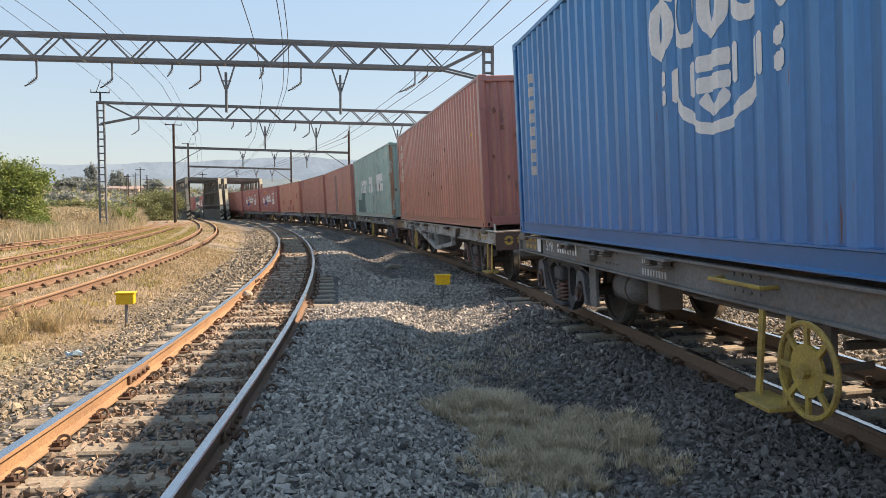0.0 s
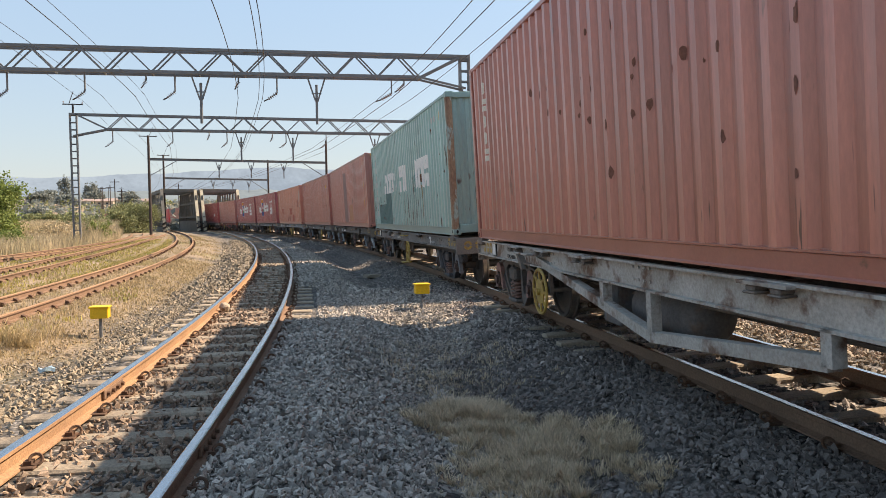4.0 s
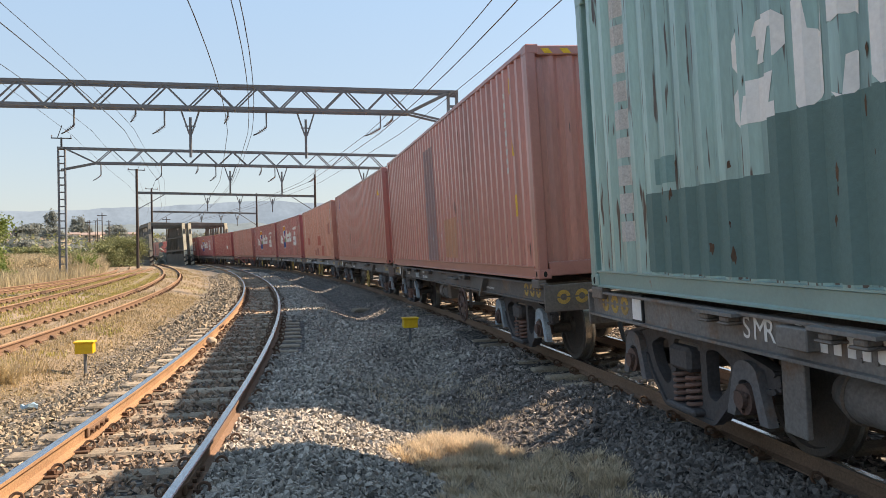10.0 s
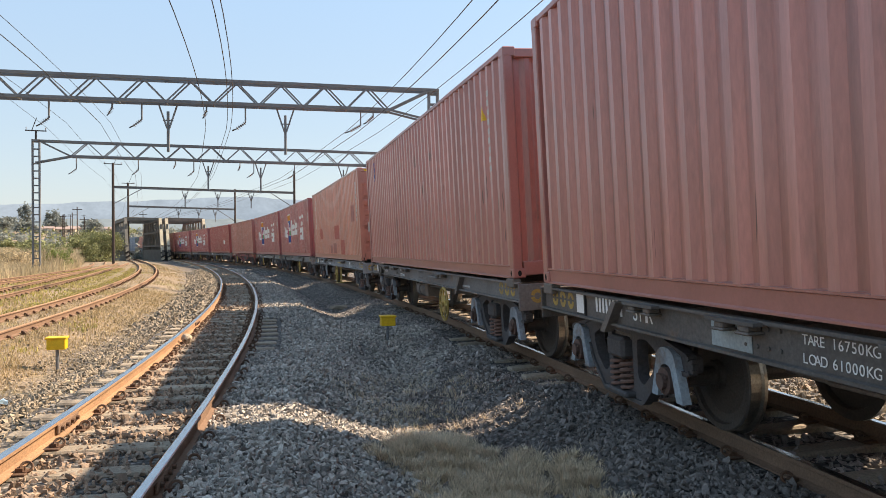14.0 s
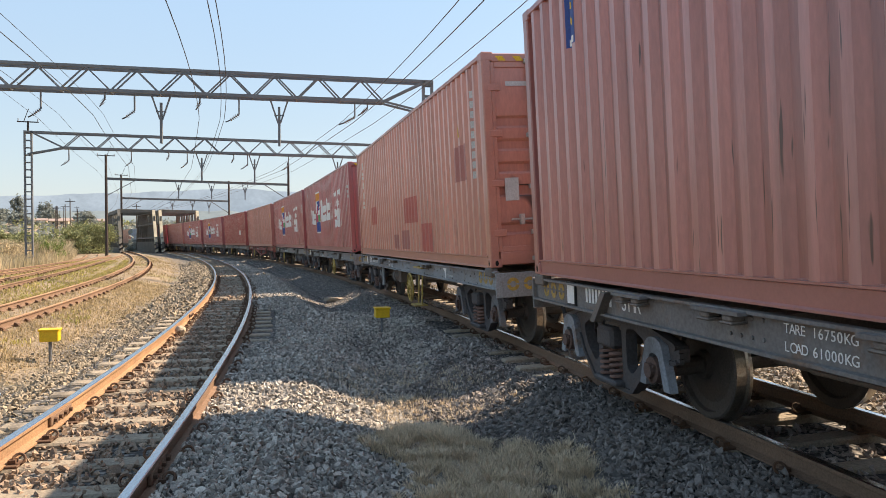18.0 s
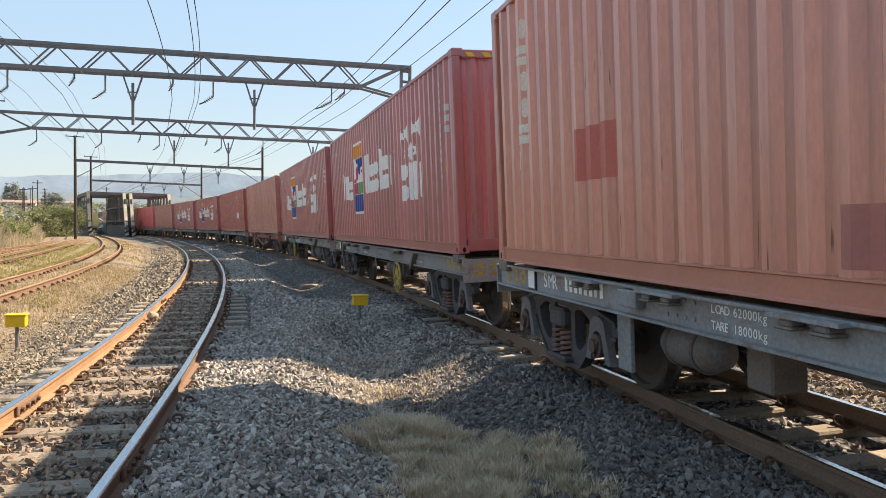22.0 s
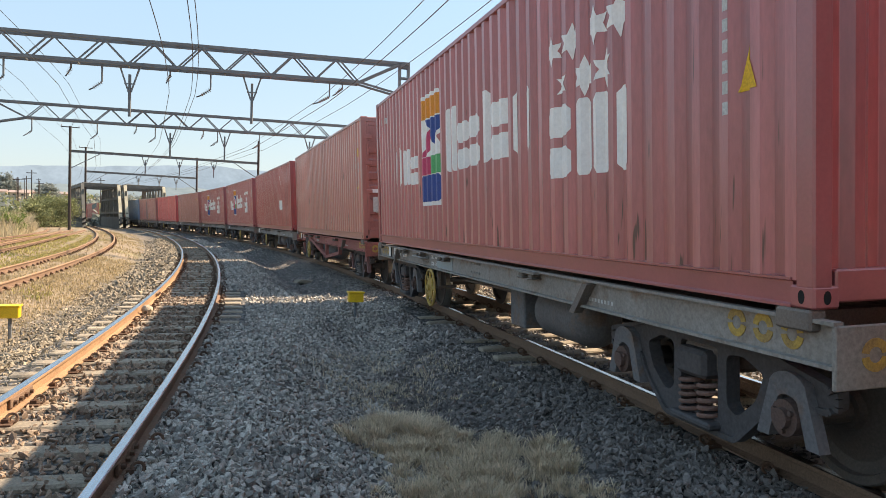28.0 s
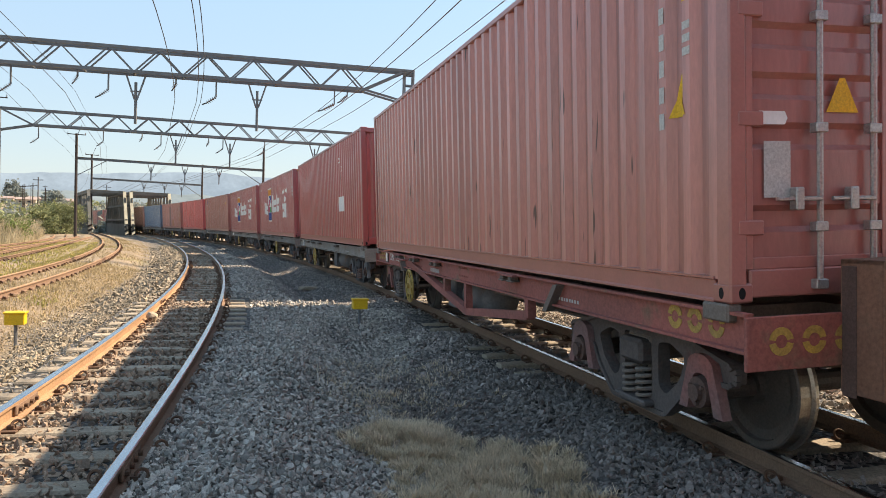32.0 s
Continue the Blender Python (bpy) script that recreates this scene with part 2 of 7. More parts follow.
YELLOW_DIRTY = shader("worn_yellow_paint", (0.52, 0.35, 0.07), 0.6, 0, (0.28, 0.18, 0.07), 7, 0.8, 60, 0.3, 0.15, 90)
GRASS_DRY = islands(shader("dry_straw_grass", (0.45, 0.355, 0.215), 0.9, 0, (0.29, 0.225, 0.13), 0.7, 0.8, 20, 0.2, 0), 0.35, (1.0, 0.97, 0.88))
GRASS_GREY = islands(shader("bleached_grass", (0.74, 0.61, 0.47), 0.9, 0, (0.56, 0.45, 0.33), 2.0, 0.8, 20, 0.2, 0), 0.35, (1.0, 0.98, 0.9))
TALL_STRAW = islands(shader("grey_straw_grass", (0.56, 0.455, 0.32), 0.9, 0, (0.36, 0.31, 0.20), 0.25, 0.9, 20, 0.2, 0), 0.4, (1.0, 0.98, 0.92))
GRASS_GREEN = islands(shader("green_weeds", (0.25, 0.25, 0.065), 0.85, 0, (0.40, 0.33, 0.10), 0.9, 0.8, 20, 0.2, 0), 0.35)
LEAF = islands(shader("green_leaves", (0.12, 0.18, 0.045), 0.7, 0, (0.22, 0.255, 0.075), 0.5, 0.8, 20, 0.2, 0), 0.4)
LEAF_OLIVE = islands(shader("olive_leaves", (0.17, 0.19, 0.09), 0.75, 0, (0.24, 0.25, 0.12), 0.5, 0.8, 20, 0.2, 0), 0.4)
# distance haze is painted into this pale grey-green leaf colour
LEAF_HAZE = islands(shader("haze_grey_green_leaves", (0.185, 0.215, 0.20), 0.8, 0, (0.235, 0.25, 0.225), 0.5, 0.8, 20, 0.2, 0), 0.2)
BARK = shader("grey_bark", (0.13, 0.10, 0.075), 0.95, 0, scale=3, bump=0.5)
for m in (TALL_STRAW, GRASS_DRY, GRASS_GREY, GRASS_GREEN, LEAF, LEAF_OLIVE, LEAF_HAZE):
    leaf_light(m)


# ---- mesh tools
def part(name, bm, mat, parent, label="", at=None, smooth=False):
    """Links a bmesh, or a ready mesh, as one mesh object under a thing or under a part."""
    if isinstance(bm, bmesh.types.BMesh):
        me = bpy.data.meshes.new(name)
        bmesh.ops.recalc_face_normals(bm, faces=bm.faces)
        bm.to_mesh(me)
        bm.free()
        if smooth:
            me.shade_smooth()
    else:
        me = bm
    if mat is not None and not me.materials:
        me.materials.append(mat)
    ob = new(name, me)
    ob.parent = parent
    if at is not None:
        ob.matrix_basis = at
    if label:
        tagged(ob, label)
    return ob


def thing(name, label, category, m=None, group="", kind=""):
    ob = new(name)
    ob.empty_display_size = 0.2
    if m is not None:
        ob.matrix_basis = m
    return tagged(ob, label, category, group, kind)


def box(bm, x0, x1, y0, y1, z0, z1, bevel=0.0, m=None):
    vs = [bm.verts.new((x, y, z)) for x in (x0, x1) for y in (y0, y1) for z in (z0, z1)]
    fs = [bm.faces.new([vs[i] for i in q]) for q in ((0, 1, 3, 2), (4, 6, 7, 5), (0, 4, 5, 1), (2, 3, 7, 6), (0, 2, 6, 4), (1, 5, 7, 3))]
    bmesh.ops.recalc_face_normals(bm, faces=fs)
    if bevel:
        es = list({e for f in fs for e in f.edges})
        r = bmesh.ops.bevel(bm, geom=es, offset=bevel, segments=1, affect="EDGES", profile=0.5)
        vs = list({v for f in r["faces"] for v in f.verts} | {v for v in vs if v.is_valid})
    if m is not None:
        bmesh.ops.transform(bm, matrix=m, verts=vs)
    return bm


def a_box(*a, **k):
    return box(bmesh.new(), *a, **k)


def beam(bm, p, q, w, h, up=(0, 0, 1)):
    """A square bar from p to q."""
    p, q = Vector(p), Vector(q)
    d = q - p
    n = d.length
    x = d.normalized()
    u = Vector(up)
    if abs(x.dot(u)) > 0.98:
        u = Vector((0, 1, 0))
    y = u.cross(x).normalized()
    z = x.cross(y)
    m = Matrix((x, y, z)).transposed().to_4x4()
    m.translation = p
    return box(bm, 0, n, -w / 2, w / 2, -h / 2, h / 2, 0, m)


def rod(bm, p, q, r, n=8, r2=None):
    p, q = Vector(p), Vector(q)
    d = q - p
    m = Matrix.Translation((p + q) / 2) @ d.to_track_quat("Z", "Y").to_matrix().to_4x4()
    bmesh.ops.create_cone(bm, cap_ends=True, segments=n, radius1=r, radius2=r if r2 is None else r2, depth=d.length, matrix=m)
    return bm


def disc(bm, centre, axis, r, thick, n=24):
    c, a = Vector(centre), Vector(axis).normalized()
    return rod(bm, c - a * thick / 2, c + a * thick / 2, r, n)


def ring(bm, m, r, t, n=28, k=6):
    """A torus in the xy plane of m."""
    rows = []
    for i in range(n):
        a = 2 * math.pi * i / n
        rows.append([bm.verts.new(m @ Vector(((r + t * math.cos(b)) * math.cos(a), (r + t * math.cos(b)) * math.sin(a), t * math.sin(b))))
                     for b in [2 * math.pi * j / k for j in range(k)]])
    for i in range(n):
        for j in range(k):
            bm.faces.new((rows[i][j], rows[(i + 1) % n][j], rows[(i + 1) % n][(j + 1) % k], rows[i][(j + 1) % k]))
    return bm


def extrude(bm, outline, y0, y1, m=None):
    """A flat outline in x and z, given thickness along y."""
    a = [bm.verts.new((x, y0, z)) for x, z in outline]
    b = [bm.verts.new((x, y1, z)) for x, z in outline]
    n = len(outline)
    bm.faces.new(a)
    bm.faces.new(b[::-1])
    for i in range(n):
        bm.faces.new((a[i], b[i], b[(i + 1) % n], a[(i + 1) % n]))
    if m is not None:
        bmesh.ops.transform(bm, matrix=m, verts=a + b)
    return bm


def mesh_of(name, verts, faces, mat=None, smooth=False):
    me = bpy.data.meshes.new(name)
    me.from_pydata([tuple(v) for v in verts], [], [tuple(f) for f in faces])
    me.update()
    if mat:
        me.materials.append(mat)
    if smooth:
        me.shade_smooth()
    return me


def fast_mesh(name, verts, faces, mat=None):
    """Many like faces at once, from arrays."""
    verts, faces = np.asarray(verts, np.float32), np.asarray(faces, np.int32)
    me = bpy.data.meshes.new(name)
    k = faces.shape[1]
    me.vertices.add(len(verts))
    me.vertices.foreach_set("co", verts.ravel())
    me.loops.add(faces.size)
    me.loops.foreach_set("vertex_index", faces.ravel())
    me.polygons.add(len(faces))
    me.polygons.foreach_set("loop_start", np.arange(0, faces.size, k, dtype=np.int32))
    me.update(calc_edges=True)
    if mat:
        me.materials.append(mat)
    return me


# ---- the lines of the tracks: x at y = 0, heading, bends at every 30 m
KNOTS = (0, 30, 60, 90, 120, 160)
U = np.arange(-140, 340, 0.5)


class Line:
    def __init__(self, x0, heading, bends, knots=KNOTS, y0=0.0):
        k = np.interp(U, knots, bends)
        th = np.cumsum(k) * 0.5
        self.th = th - np.interp(0, U, th) + radians(heading)
        x, y = np.cumsum(-np.sin(self.th)) * 0.5, np.cumsum(np.cos(self.th)) * 0.5
        self.x, self.y = x - np.interp(0, U, x) + x0, y - np.interp(0, U, y) + y0

    def at(self, s, off=0.0):
        """Place and heading at s metres along, off metres to the right."""
        x, y, th = (np.interp(s, U, a) for a in (self.x, self.y, self.th))
        return x + off * np.cos(th), y + off * np.sin(th), th

    def near(self, px, py):
        """Metres along and to the right, for arrays of points."""
        px, py = np.atleast_1d(px).astype(float), np.atleast_1d(py).astype(float)
        s = np.zeros(px.shape)
        o = np.zeros(px.shape)
        for i in range(0, len(px), 4000):
            d = (px[i:i + 4000, None] - self.x[None, ::2]) ** 2 + (py[i:i + 4000, None] - self.y[None, ::2]) ** 2
            j = d.argmin(1) * 2
            th = self.th[j]
            dx, dy = px[i:i + 4000] - self.x[j], py[i:i + 4000] - self.y[j]
            s[i:i + 4000] = U[j] - dx * np.sin(th) + dy * np.cos(th)
            o[i:i + 4000] = dx * np.cos(th) + dy * np.sin(th)
        return s, o


MAIN = Line(-1.697, 5.37, (0.00696, 0.00344, 0.00164, 0.00116, 0.00108, 0.00105))
TRAIN = Line(3.875, 7.86, (0.00487, 0.00277, 0.00342, 0.00206, 0.0004, 0.0016))
YARD_C = Line(-5.6, 8.0, (0.004, 0.004, 0.002, 0.0006, 0.001, 0.0015))
YARD_D = Line(-7.6, 13.0, (0.0018, 0.0018, 0.0002, 0.0, 0.0, 0.0))
YARD_E = Line(-16.0, 0.0, (0.0055, 0.0055, 0.0045, 0.002, 0.0, 0.0))
CANT = 2.78
RISE = 0.5685 * math.sin(radians(CANT))  # height of the train line's centre over its lower rail


def smooth(a, b, v):
    t = np.clip((v - a) / (b - a), 0, 1)
    return t * t * (3 - 2 * t)


def lumps(x, y, size, seed=0.0):
    return (np.sin(x / size * 2.1 + seed) * np.cos(y / size * 1.7 - seed * 2) + 0.5 * np.sin(x / size * 4.7 + y / size * 3.9 + seed)
            + 0.35 * np.cos(y / size * 8.3 - x / size * 6.1 + seed)) / 1.5


def ground_z(x, y):
    x, y = np.atleast_1d(x).astype(float), np.atleast_1d(y).astype(float)
    sa, oa = MAIN.near(x, y)
    sb, ob = TRAIN.near(x, y)
    _, oc = YARD_C.near(x, y)
    _, od = YARD_D.near(x, y)
    _, oe = YARD_E.near(x, y)
    r = np.hypot(x, y)
    between = (oa > 0) & (ob < 0)
    saddle = smooth(11.0, 13.4, sa) * smooth(18.5, 15.8, sa)
    base = np.where(between, -0.46 + 0.26 * saddle + 0.10 * smooth(25, 60, sa), -0.36) + 0.025 * lumps(x, y, 3.0)
    base = base - 0.5 * smooth(3.0, 14.0, ob)
    # the land beyond rises towards the town
    left = smooth(-20, -80, x)
    base = base + left * 12.0 * smooth(130, 480, r) + left * 0.35 * smooth(45, 75, r) + 6.0 * smooth(700, 2500, r)

    def bank(o, top, half, run):
        return top - np.maximum(0, np.abs(o) - half) * run + 0.012 * lumps(x, y, 0.6, 2.0)

    def either(a, b, k):
        # the higher of two slopes, with a rounded fold between them
        h = np.maximum(k - np.abs(a - b), 0) / k
        return np.maximum(a, b) + h * h * k * 0.25

    half_a = 1.32 + 0.38 * smooth(6.5, 9.8, sa) + 0.75 * saddle
    z = np.maximum(base, bank(oa, -0.185, 1.35, 0.42))
    dug = smooth(11.0, 12.2, sa) * smooth(18.2, 17.0, sa)
    z = np.where((oa > 0.62) & (oa < 3.6), np.maximum(z, -0.135 - 0.06 * dug - np.maximum(0, oa - half_a) * 0.36), z)
    bare = smooth(8.6, 9.2, sb) * smooth(11.2, 10.6, sb) + smooth(12.0, 12.6, sb) * smooth(15.0, 14.4, sb)
    z = either(z, bank(ob - 0.3, np.where(ob < 0, -0.165 - 0.06 * bare, -0.165), 1.62, 0.50), 0.20)
    for o in (oc, od, oe):
        z = np.maximum(z, np.where(np.abs(o) < 3, bank(o, -0.16, 1.1, 0.2), -9))
    return z


def spread(lo, hi, fine_lo, fine_hi, step, grow):
    mid = list(np.arange(fine_lo, fine_hi + 1e-6, step))
    up, d = [], step
    v = fine_hi
    while v < hi:
        d *= grow
        v += d
        up.append(min(v, hi))
    down, d = [], step
    v = fine_lo
    while v > lo:
        d *= grow
        v -= d
        down.append(max(v, lo))
    return np.array(down[::-1] + mid + up)


GX, GY = spread(-3500, 3500, -14, 9, 0.3, 1.09), spread(-300, 4500, -4, 34, 0.3, 1.07)
gx, gy = np.meshgrid(GX, GY)
gz = ground_z(gx.ravel(), gy.ravel())
nx, ny = len(GX), len(GY)
idx = np.arange(nx * ny).reshape(ny, nx)
quads = np.stack([idx[:-1, :-1], idx[:-1, 1:], idx[1:, 1:], idx[1:, :-1]], -1).reshape(-1, 4)


def ground_material():
    """Dark ballast by the two running lines, straw-coloured earth and grass in the yard and beyond."""
    m = shader("ballast_and_dry_earth", (0.33, 0.25, 0.172), 0.95, 0, (0.205, 0.155, 0.105), 0.35, 0.8, 9, 0.35, 0.7, 14, third=(0.20, 0.19, 0.06),
               third_scale=0.22, third_edge=(0.56, 0.7))
    nt = m.node_tree
    bs = nt.nodes["Principled BSDF"]
    at = nt.nodes.new("ShaderNodeAttribute")
    at.attribute_name = "stony"
    vor = nt.nodes.new("ShaderNodeTexVoronoi")
    vor.inputs["Scale"].default_value = 17.0
    tc = nt.nodes.new("ShaderNodeTexCoord")
    nt.links.new(tc.outputs["Object"], vor.inputs["Vector"])
    rp = nt.nodes.new("ShaderNodeValToRGB")
    rp.color_ramp.elements[0].color = (0.10, 0.09, 0.08, 1)
    rp.color_ramp.elements[1].color = (0.30, 0.27, 0.245, 1)
    sep = nt.nodes.new("ShaderNodeSeparateColor")
    nt.links.new(vor.outputs["Color"], sep.inputs[0])
    nt.links.new(sep.outputs[0], rp.inputs[0])
    gap = nt.nodes.new("ShaderNodeMapRange")
    gap.inputs["From Min"].default_value, gap.inputs["From Max"].default_value = 0.25, 0.6
    gap.inputs["To Min"].default_value, gap.inputs["To Max"].default_value = 1.0, 0.25
    nt.links.new(vor.outputs["Distance"], gap.inputs["Value"])
    dk = nt.nodes.new("ShaderNodeMix")
    dk.data_type, dk.blend_type = "RGBA", "MULTIPLY"
    dk.inputs[0].default_value = 1.0
    nt.links.new(rp.outputs[0], dk.inputs[6])
    nt.links.new(gap.outputs[0], dk.inputs[7])
    mx = nt.nodes.new("ShaderNodeMix")
    mx.data_type = "RGBA"
    nt.links.new(at.outputs["Fac"], mx.inputs[0])
    nt.links.new(bs.inputs["Base Color"].links[0].from_socket, mx.inputs[6])
    nt.links.new(dk.outputs[2], mx.inputs[7])
    nt.links.new(mx.outputs[2], bs.inputs["Base Color"])
    b2 = nt.nodes.new("ShaderNodeBump")
    b2.inputs["Strength"].default_value, b2.inputs["Distance"].default_value = 0.8, 0.04
    b2.invert = True
    nt.links.new(vor.outputs["Distance"], b2.inputs["Height"])
    b1 = bs.inputs["Normal"].links[0].from_socket
    nt.links.new(b1, b2.inputs["Normal"])
    nt.links.new(b2.outputs[0], bs.inputs["Normal"])
    return m


ground = new("ground", fast_mesh("ground", np.stack([gx.ravel(), gy.ravel(), gz], 1), quads, ground_material()))
ground.data.shade_smooth()
tagged(ground, "dark ballast between the lines, straw-dry earth and grass beyond", "ground", kind="structure")
_, oa_ = MAIN.near(gx.ravel(), gy.ravel())
_, ob_ = TRAIN.near(gx.ravel(), gy.ravel())
stony_v = smooth(-2.6, -1.75, oa_ + 0.35 * lumps(gx.ravel(), gy.ravel(), 1.4)) * smooth(5.5, 4.0, ob_)
attr = ground.data.attributes.new("stony", "FLOAT", "POINT")
attr.data.foreach_set("value", stony_v.astype(np.float32))


# ---- rails and sleepers
def rail_section(high=0.15, head=0.068, foot=0.125):
    h, f = head / 2, foot / 2
    return [(-f, -high), (f, -high), (f, -high + 0.012), (0.009, -high + 0.03), (0.009, -0.045), (h, -0.032), (h, -0.006), (h - 0.008, 0),
            (-h + 0.008, 0), (-h, -0.006), (-h, -0.032), (-0.009, -0.045), (-0.009, -high + 0.03), (-f, -high + 0.012)]


SHINE_SIDES = {6, 7, 8}  # faces of the running surface


def rail(line, off, s0, s1, parent, z=0.0, mats=None, step=1.0, label=""):
    sec = rail_section()
    n = len(sec)
    ss = np.arange(s0, s1 + 1e-6, step)
    vs, fs = [], []
    for s in ss:
        x, y, th = line.at(s)
        c, sn = math.cos(th), math.sin(th)
        vs += [(x + (off + u) * c, y + (off + u) * sn, z + w) for u, w in sec]
    for i in range(len(ss) - 1):
        for j in range(n):
            k = (j + 1) % n
            fs.append((i * n + j, i * n + k, (i + 1) * n + k, (i + 1) * n + j))
    me = mesh_of("rail", vs, fs)
    for m in (mats or (RAIL_RUST, STEEL_SHINE))[:2]:
        me.materials.append(m)
    for i, p in enumerate(me.polygons):
        p.material_index = 1 if i % n in SHINE_SIDES else 0
    ob = new("rail", me)
    ob.parent = parent
    if label:
        tagged(ob, label)
    return ob


def sleeper_mesh(mat, length=2.1, w=0.21, h=0.2):
    bm = bmesh.new()
    box(bm, -length / 2, length / 2, -w / 2, w / 2, -h, 0, 0.018)
    me = bpy.data.meshes.new("sleeper")
    bm.to_mesh(me)
    bm.free()
    me.materials.append(mat)
    return me


def clip_mesh():
    """A base plate with a sprung clip on each side of the rail."""
    bm = bmesh.new()
    box(bm, -0.15, 0.15, -0.08, 0.08, 0, 0.016, 0.004)
    for sx in (-1, 1):
        box(bm, sx * 0.095 - 0.025, sx * 0.095 + 0.025, -0.03, 0.03, 0.012, 0.045)
        ring(bm, pose(sx * 0.135, 0.0, 0.046, 58, 0, 15 * sx), 0.037, 0.011, 12, 5)
    me = bpy.data.meshes.new("rail_clip")
    bm.to_mesh(me)
    bm.free()
    me.materials.append(CHAIR_MAT)
    return me


def chair_mesh():
    """A cast chair: a plate with two jaws that grip the rail."""
    bm = bmesh.new()
    box(bm, -0.17, 0.17, -0.075, 0.075, 0, 0.02)
    for sx in (-1, 1):
        extrude(bm, [(sx * 0.05, 0.0), (sx * 0.15, 0.0), (sx * 0.12, 0.06), (sx * 0.06, 0.085)], -0.05, 0.05)
    me = bpy.data.meshes.new("rail_chair")
    bm.to_mesh(me)
    bm.free()
    me.materials.append(CHAIR_MAT)
    return me


CLIP, CHAIR = clip_mesh(), chair_mesh()


def railway(name, label, line, s0, s1, mats, sleeper, spacing, clips_to, z=0.0, lift=0.0, tilt=0.0, off=0.0, sunk=0.0):
    t = thing(name, label, "railway track", kind="structure")
    for k, (o, zz) in enumerate(((-0.5685, z), (0.5685, z + lift))):
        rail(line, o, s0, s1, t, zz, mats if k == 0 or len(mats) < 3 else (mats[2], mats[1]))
    rng = random.Random(name)
    s = s0 + 0.2
    while s < s1:
        x, y, th = line.at(s, off + rng.uniform(-0.03, 0.03))
        ob = new("sleeper", sleeper)
        ob.parent = t
        ob.matrix_basis = pose(x, y, z + lift / 2 - 0.152 - sunk + rng.uniform(-0.008, 0.004), 0, -tilt, math.degrees(th) + rng.uniform(-0.9, 0.9))
        if s < clips_to:
            for o in (-0.5685, 0.5685):
                c = new("rail_chair" if sunk else "rail_clip", CHAIR if sunk else CLIP)
                c.parent = ob
                c.matrix_basis = pose(o - off, 0, 0.0015 + sunk * 0.7)
        s += spacing * rng.uniform(0.96, 1.04)
    return t


# right rail gets the darker brown: the train's shadow put into its colour
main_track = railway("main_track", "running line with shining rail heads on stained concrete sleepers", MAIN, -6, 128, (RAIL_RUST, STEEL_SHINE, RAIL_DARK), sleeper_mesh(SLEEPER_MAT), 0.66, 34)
train_track = railway("train_track", "canted running line under the goods train", TRAIN, -60, 200, (RAIL_DARK, STEEL_SHINE), sleeper_mesh(SLEEPER_MAT), 0.66, 20,
                      lift=2 * RISE, tilt=CANT)
yard_sleeper = sleeper_mesh(TIMBER, 1.95)
railway("yard_track", "rusty siding on half-buried timber sleepers", YARD_C, -4, 122, (RAIL_DARK, RAIL_RUST), yard_sleeper, 0.72, 60, sunk=0.035)
railway("yard_track", "rusty siding joining its neighbour", YARD_D, 0, 84, (RAIL_DARK, RAIL_RUST), yard_sleeper, 0.72, 60, sunk=0.035)
railway("yard_track", "rusty far siding beside tall dry grass", YARD_E, 8, 92, (RAIL_DARK, RAIL_RUST), yard_sleeper, 0.72, 60, sunk=0.035)


# ---- overhead line: four portals over the tracks
def lattice_mast(t, x, y, z0, z1, th, w=0.42, d=0.3, mat=GALV):
    m = pose(x, y, 0, 0, 0, math.degrees(th))
    for sx in (-1, 1):
        part("mast_channel", a_box(sx * w / 2 - 0.05, sx * w / 2 + 0.05, -d / 2, d / 2, z0, z1, 0.01), mat, t, at=m)
    n = int((z1 - z0) / 0.5)
    plate = None
    for i in range(n):
        for sy in (-1, 1):
            ob = part("batten_plate", plate or a_box(-w / 2 + 0.04, w / 2 - 0.04, -0.006, 0.006, 0, 0.07), mat, t, at=m @ pose(0, sy * d / 2, z0 + 0.3 + i * 0.5))
            plate = ob.data


def insulator(parent, p, q, mat=PORCELAIN, sheds=5, r=0.075):
    """A string of porcelain sheds between two points."""
    p, q = Vector(p), Vector(q)
    bm = bmesh.new()
    rod(bm, p, q, 0.02, 6)
    for i in range(sheds):
        a = p.lerp(q, (i + 0.7) / (sheds + 0.4))
        b = p.lerp(q, (i + 1.1) / (sheds + 0.4))
        rod(bm, a, b, r, 10, r * 0.45)
    return part("insulator", bm, mat, parent)


def hanger(t, p, drop=0.85, lean=(-0.35, 0)):
    """A bent steel drop under the beam, with an insulator at its foot."""
    p = Vector(p)
    q = p + Vector((0, 0, -drop))
    bm = bmesh.new()
    beam(bm, p, q, 0.06, 0.06)
    part("drop_arm", bm, GALV, t)
    insulator(t, q + Vector((0.02, 0, 0.02)), q + Vector((lean[0], lean[1], -0.28)), r=0.095)
    bm = bmesh.new()
    rod(bm, q + Vector((lean[0], lean[1], -0.28)), q + Vector((lean[0] * 1.5, lean[1], -0.36)), 0.03, 6)
    part("wire_clamp", bm, DARK_IRON, t)


